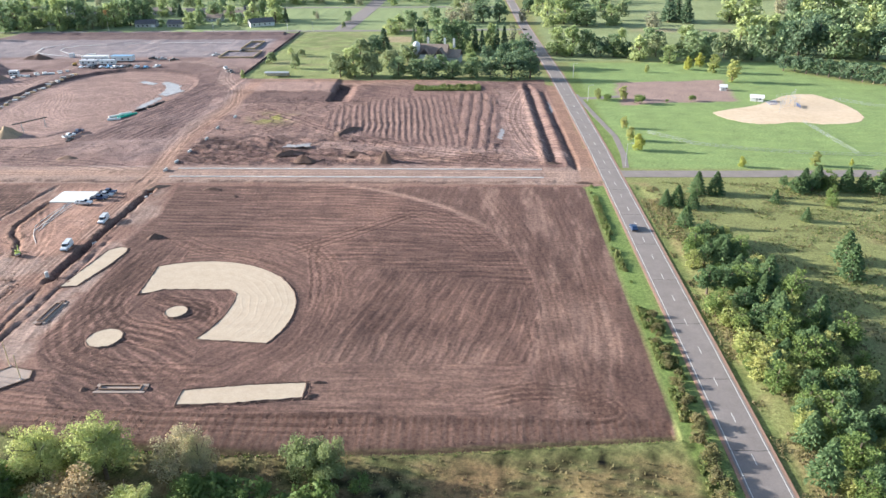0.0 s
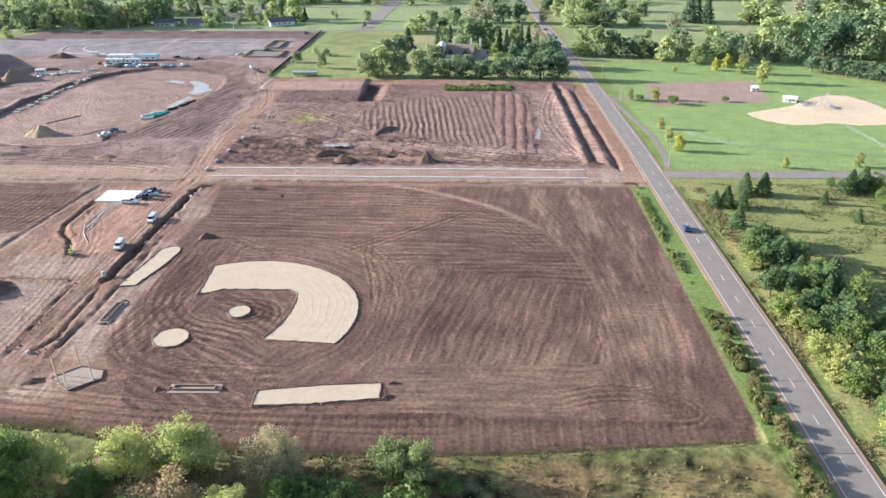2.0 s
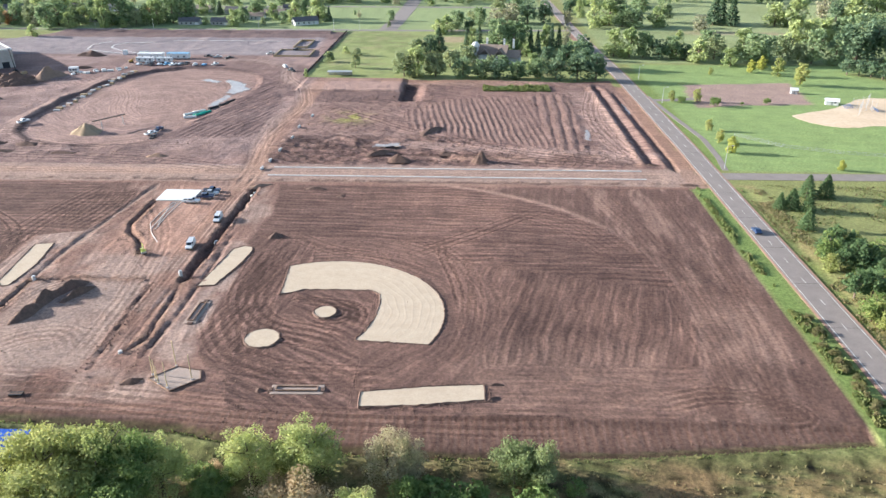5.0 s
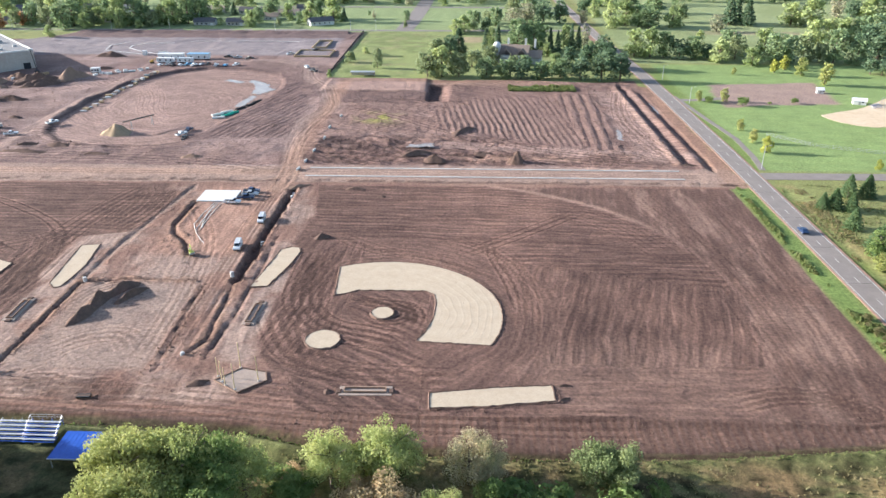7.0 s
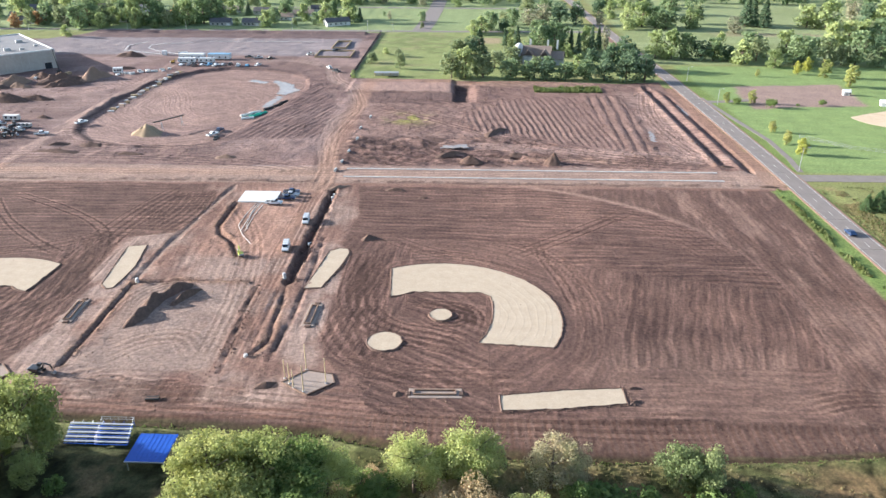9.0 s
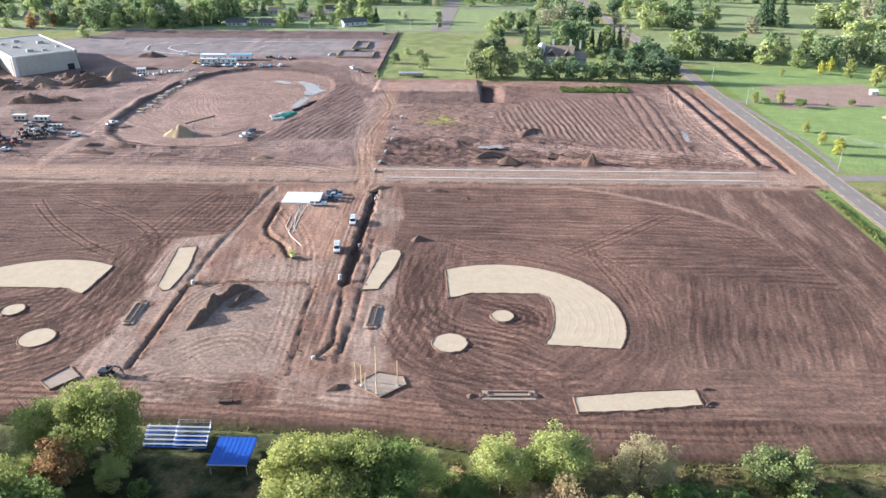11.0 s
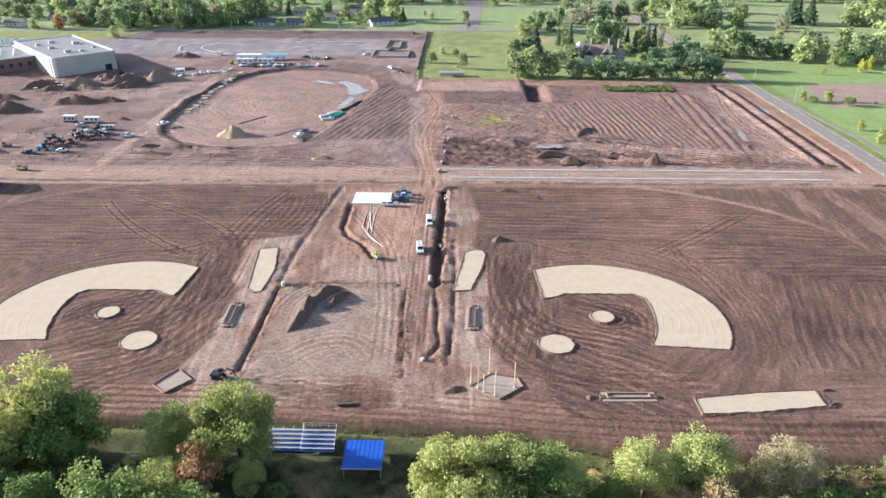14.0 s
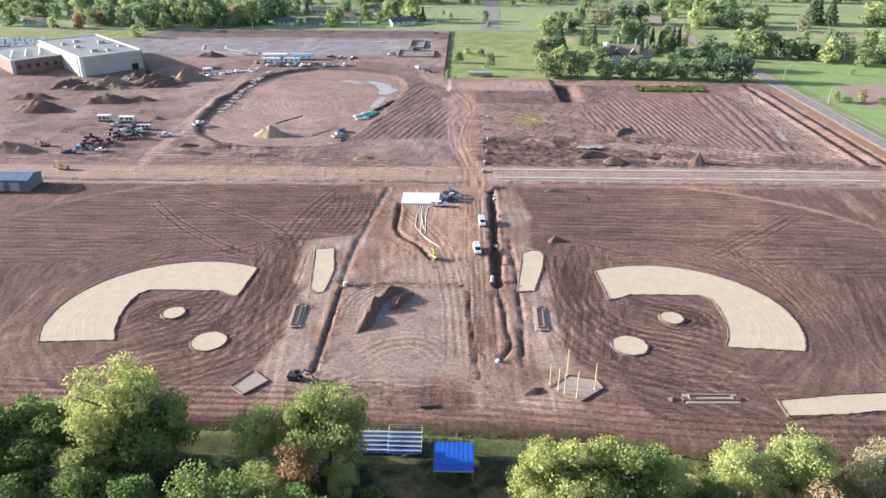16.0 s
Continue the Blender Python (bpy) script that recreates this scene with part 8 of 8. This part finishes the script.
def shed(x, y, turn, ln, dp, h, label):
    ob = thing("park_shed", at(x, y, turn), label, "shed", "park sheds")
    bm = bmesh.new()
    gable_wall(bm, -ln / 2, ln / 2, -dp / 2, dp / 2, h, 1.1)
    w = part("wall", bm, WHITE, ob)
    bm = bmesh.new()
    gable(bm, -ln / 2, ln / 2, -dp / 2, dp / 2, h, 1.1, 0.4)
    part("roof", bm, WHITE, ob)
    wall_box("door", w, -0.5, 0.5, -dp / 2 - 0.04, -dp / 2 + 0.02, 0, 2, STEEL)
    wall_box("window", w, 1, 2, -dp / 2 - 0.04, -dp / 2 + 0.02, 1.1, 1.9, GLASS)


shed(231.5, 226.5, -18, 6, 3.6, 2.1, "small white park building beside the ball diamond")
shed(221.5, 249, -10, 3.2, 2.6, 2.1, "small white shed at the gravel lot")


def backstop(x, y, turn):
    ob = thing("backstop", at(x, y, turn), "tall steel mesh backstop behind the diamond", "backstop", "park backstops")
    for k in range(7):
        bm = bmesh.new()
        tube(bm, (-9 + 3 * k, 0.9 * abs(k - 3) * -1, 0), (-9 + 3 * k, 0.9 * abs(k - 3) * -1, 5.5), 0.07)
        part("post", bm, STEEL, ob)
    for k in range(6):
        for z in (0.4, 1.7, 3.0, 4.3, 5.5):
            bm = bmesh.new()
            tube(bm, (-9 + 3 * k, -0.9 * abs(k - 3), z), (-6 + 3 * k, -0.9 * abs(k - 2), z), 0.035, None, 5)
            part("rail", bm, STEEL, ob)


backstop(240, 213, 40), backstop(246, 221, 220)
for x, y, t in [(237, 219, 30), (248, 214, 70)]:
    bleacher(at(x, y, t), "small pale aluminium bleacher beside the park diamond", 3, False)


def fence(points, label, high=1.3):
    ob = thing("wire_fence", pose(0, 0, 0), label, "fence", "park fences")
    for (ax, ay), (bx, by) in zip(points, points[1:]):
        n = max(1, round(math.hypot(bx - ax, by - ay) / 3.2))
        for k in range(n):
            x, y = ax + (bx - ax) * k / n, ay + (by - ay) * k / n
            bm = bmesh.new()
            tube(bm, (x, y, -0.1), (x, y, high), 0.05, None, 6)
            part("post", bm, STEEL, ob)
        for z in (0.15, 0.7, high):
            bm = bmesh.new()
            tube(bm, (ax, ay, z), (bx, by, z), 0.045, None, 5)
            part("rail", bm, STEEL, ob)


fence([(239, 187), (240.5, 162), (242, 140)], "pale wire fence dividing the two outfields")
fence([(165, 170), (180, 154), (200, 146), (222, 141), (242, 139), (275, 139)], "pale wire fence round the outfield lawn")
fence([(270, 228), (285, 215), (300, 208)], "pale wire fence beside the diamond")


def lamp_post(x, y, high, label, head=True):
    ob = thing("light_pole", at(x, y), label, "light pole", "light poles")
    bm = bmesh.new()
    tube(bm, (0, 0, -0.3), (0, 0, high), 0.16, 0.09, 10)
    part("pole", bm, STEEL, ob)
    if head:
        bm = bmesh.new()
        tube(bm, (0, 0, high - 0.2), (1.8, 0, high + 0.2), 0.05)
        part("arm", bm, STEEL, ob)
        bm = bmesh.new()
        box(bm, 1.5, 2.3, -0.18, 0.18, high + 0.12, high + 0.3)
        part("lamp_head", bm, ALU, ob)


lamp_post(147.2, 126, 9, "grey steel street lamp at the road corner")
lamp_post(146.5, 226, 8, "grey steel street lamp beside the park drive")
lamp_post(145.5, 280, 8, "grey steel street lamp along the country road")
for x, y in [(-330, 441.5), (-252, 446), (-205, 446.5), (-120, 446.5), (-60, 446.5), (-40, 447)]:
    lamp_post(x, y, 9, "pale utility pole along the far road", False)

# ---- site edges and far works ----
silt = thing("silt_fence", pose(0, 0, 0), "black silt fence along the edge of the green lot", "silt fence")
for k in range(54):
    y0 = 282 + k * 3
    wall_box("fabric", silt, -49.6 + 0.1 * math.sin(k), -49.45 + 0.1 * math.sin(k), y0, y0 + 2.95, -0.1, 1.1 + 0.15 * math.sin(k * 1.7), SILT_CLOTH)
tagged(link_mesh("lot_curb", strip([(-218, 360), (-200, 352), (-182, 345)], -0.4, 0.4, 0.35), CONCRETE), "pale new concrete curb of the future car park", "curb", kind="structure")
tagged(link_mesh("lot_curb", strip([(-176, 348), (-192, 357), (-204, 368), (-206, 378), (-200, 386), (-180, 389)], -0.4, 0.4, 0.35), CONCRETE), "pale new concrete curb of the future car park", "curb", kind="structure")
tagged(link_mesh("lot_curb", strip([(-218, 362), (-222, 378), (-214, 392)], -0.4, 0.4, 0.35), CONCRETE), "pale new concrete curb of the future car park", "curb", kind="structure")
tagged(link_mesh("lot_curb", strip([(-170, 396), (-130, 398), (-90, 396)], -0.3, 0.3, 0.35), CONCRETE), "pale new concrete curb of the future car park", "curb", kind="structure")


def block_walls(x0, x1, y0, y1, label):
    ob = thing("foundation_walls", pose(0, 0, 0), label, "foundation", "far foundations")
    for a in ((x0, x1, y0, y0 + 0.5), (x0, x1, y1 - 0.5, y1), (x0, x0 + 0.5, y0 + 0.5, y1 - 0.5), (x1 - 0.5, x1, y0 + 0.5, y1 - 0.5)):
        wall_box("wall", ob, *a, -0.3, 1.1, LUMBER)


block_walls(-76, -66, 372, 400, "low pale foundation walls on graded ground")
block_walls(-82, -58, 340, 362, "low pale foundation walls on graded ground")
wall_box("light_tower", thing("site_cabin", at(-184, 346), "small white site cabin beside the curb", "cabin"), -1.3, 1.3, -1.3, 1.3, 0, 2.8, WHITE)
for x, y in [(-31, 119), (-30, 128), (-29, 140), (-28, 158), (-29, 176), (-27, 196)]:
    wall_box("block", thing("concrete_barrier", at(x, y, 80), "short concrete barrier beside the cross track", "barrier", "barriers"), -1.2, 1.2, -0.3, 0.3, 0, 0.9, CONCRETE)
conv = thing("conveyor", at(-121, 171, 55), "dark inclined conveyor over the sand pile", "conveyor")
bm = bmesh.new()
box(bm, -1, 15, -0.35, 0.35, 4.4, 4.8)
part("belt_frame", bm, BLACK, conv)
for x in (3, 13.5):
    bm = bmesh.new()
    tube(bm, (x, -0.8, -0.5), (x, 0, 4.5), 0.1)
    tube(bm, (x, 0.8, -0.5), (x, 0, 4.5), 0.1)
    part("leg", bm, STEEL, conv)

# sealed cracks across the road
for k in range(14):
    y = -58 + 22.6 * k
    x0 = float(np.interp(y, [-700, 0, 90, 150, 226, 310], [140.2, 140.6, 140.0, 139.6, 138, 136.5]))
    part("sealed_crack", strip([(x0 - 3.7, y), (x0 - 1, y + 0.25), (x0 + 1.5, y + 0.1), (x0 + 3.7, y + 0.35)], -0.07, 0.07, 0.1285), BLACK, road, "dark tar-sealed crack")
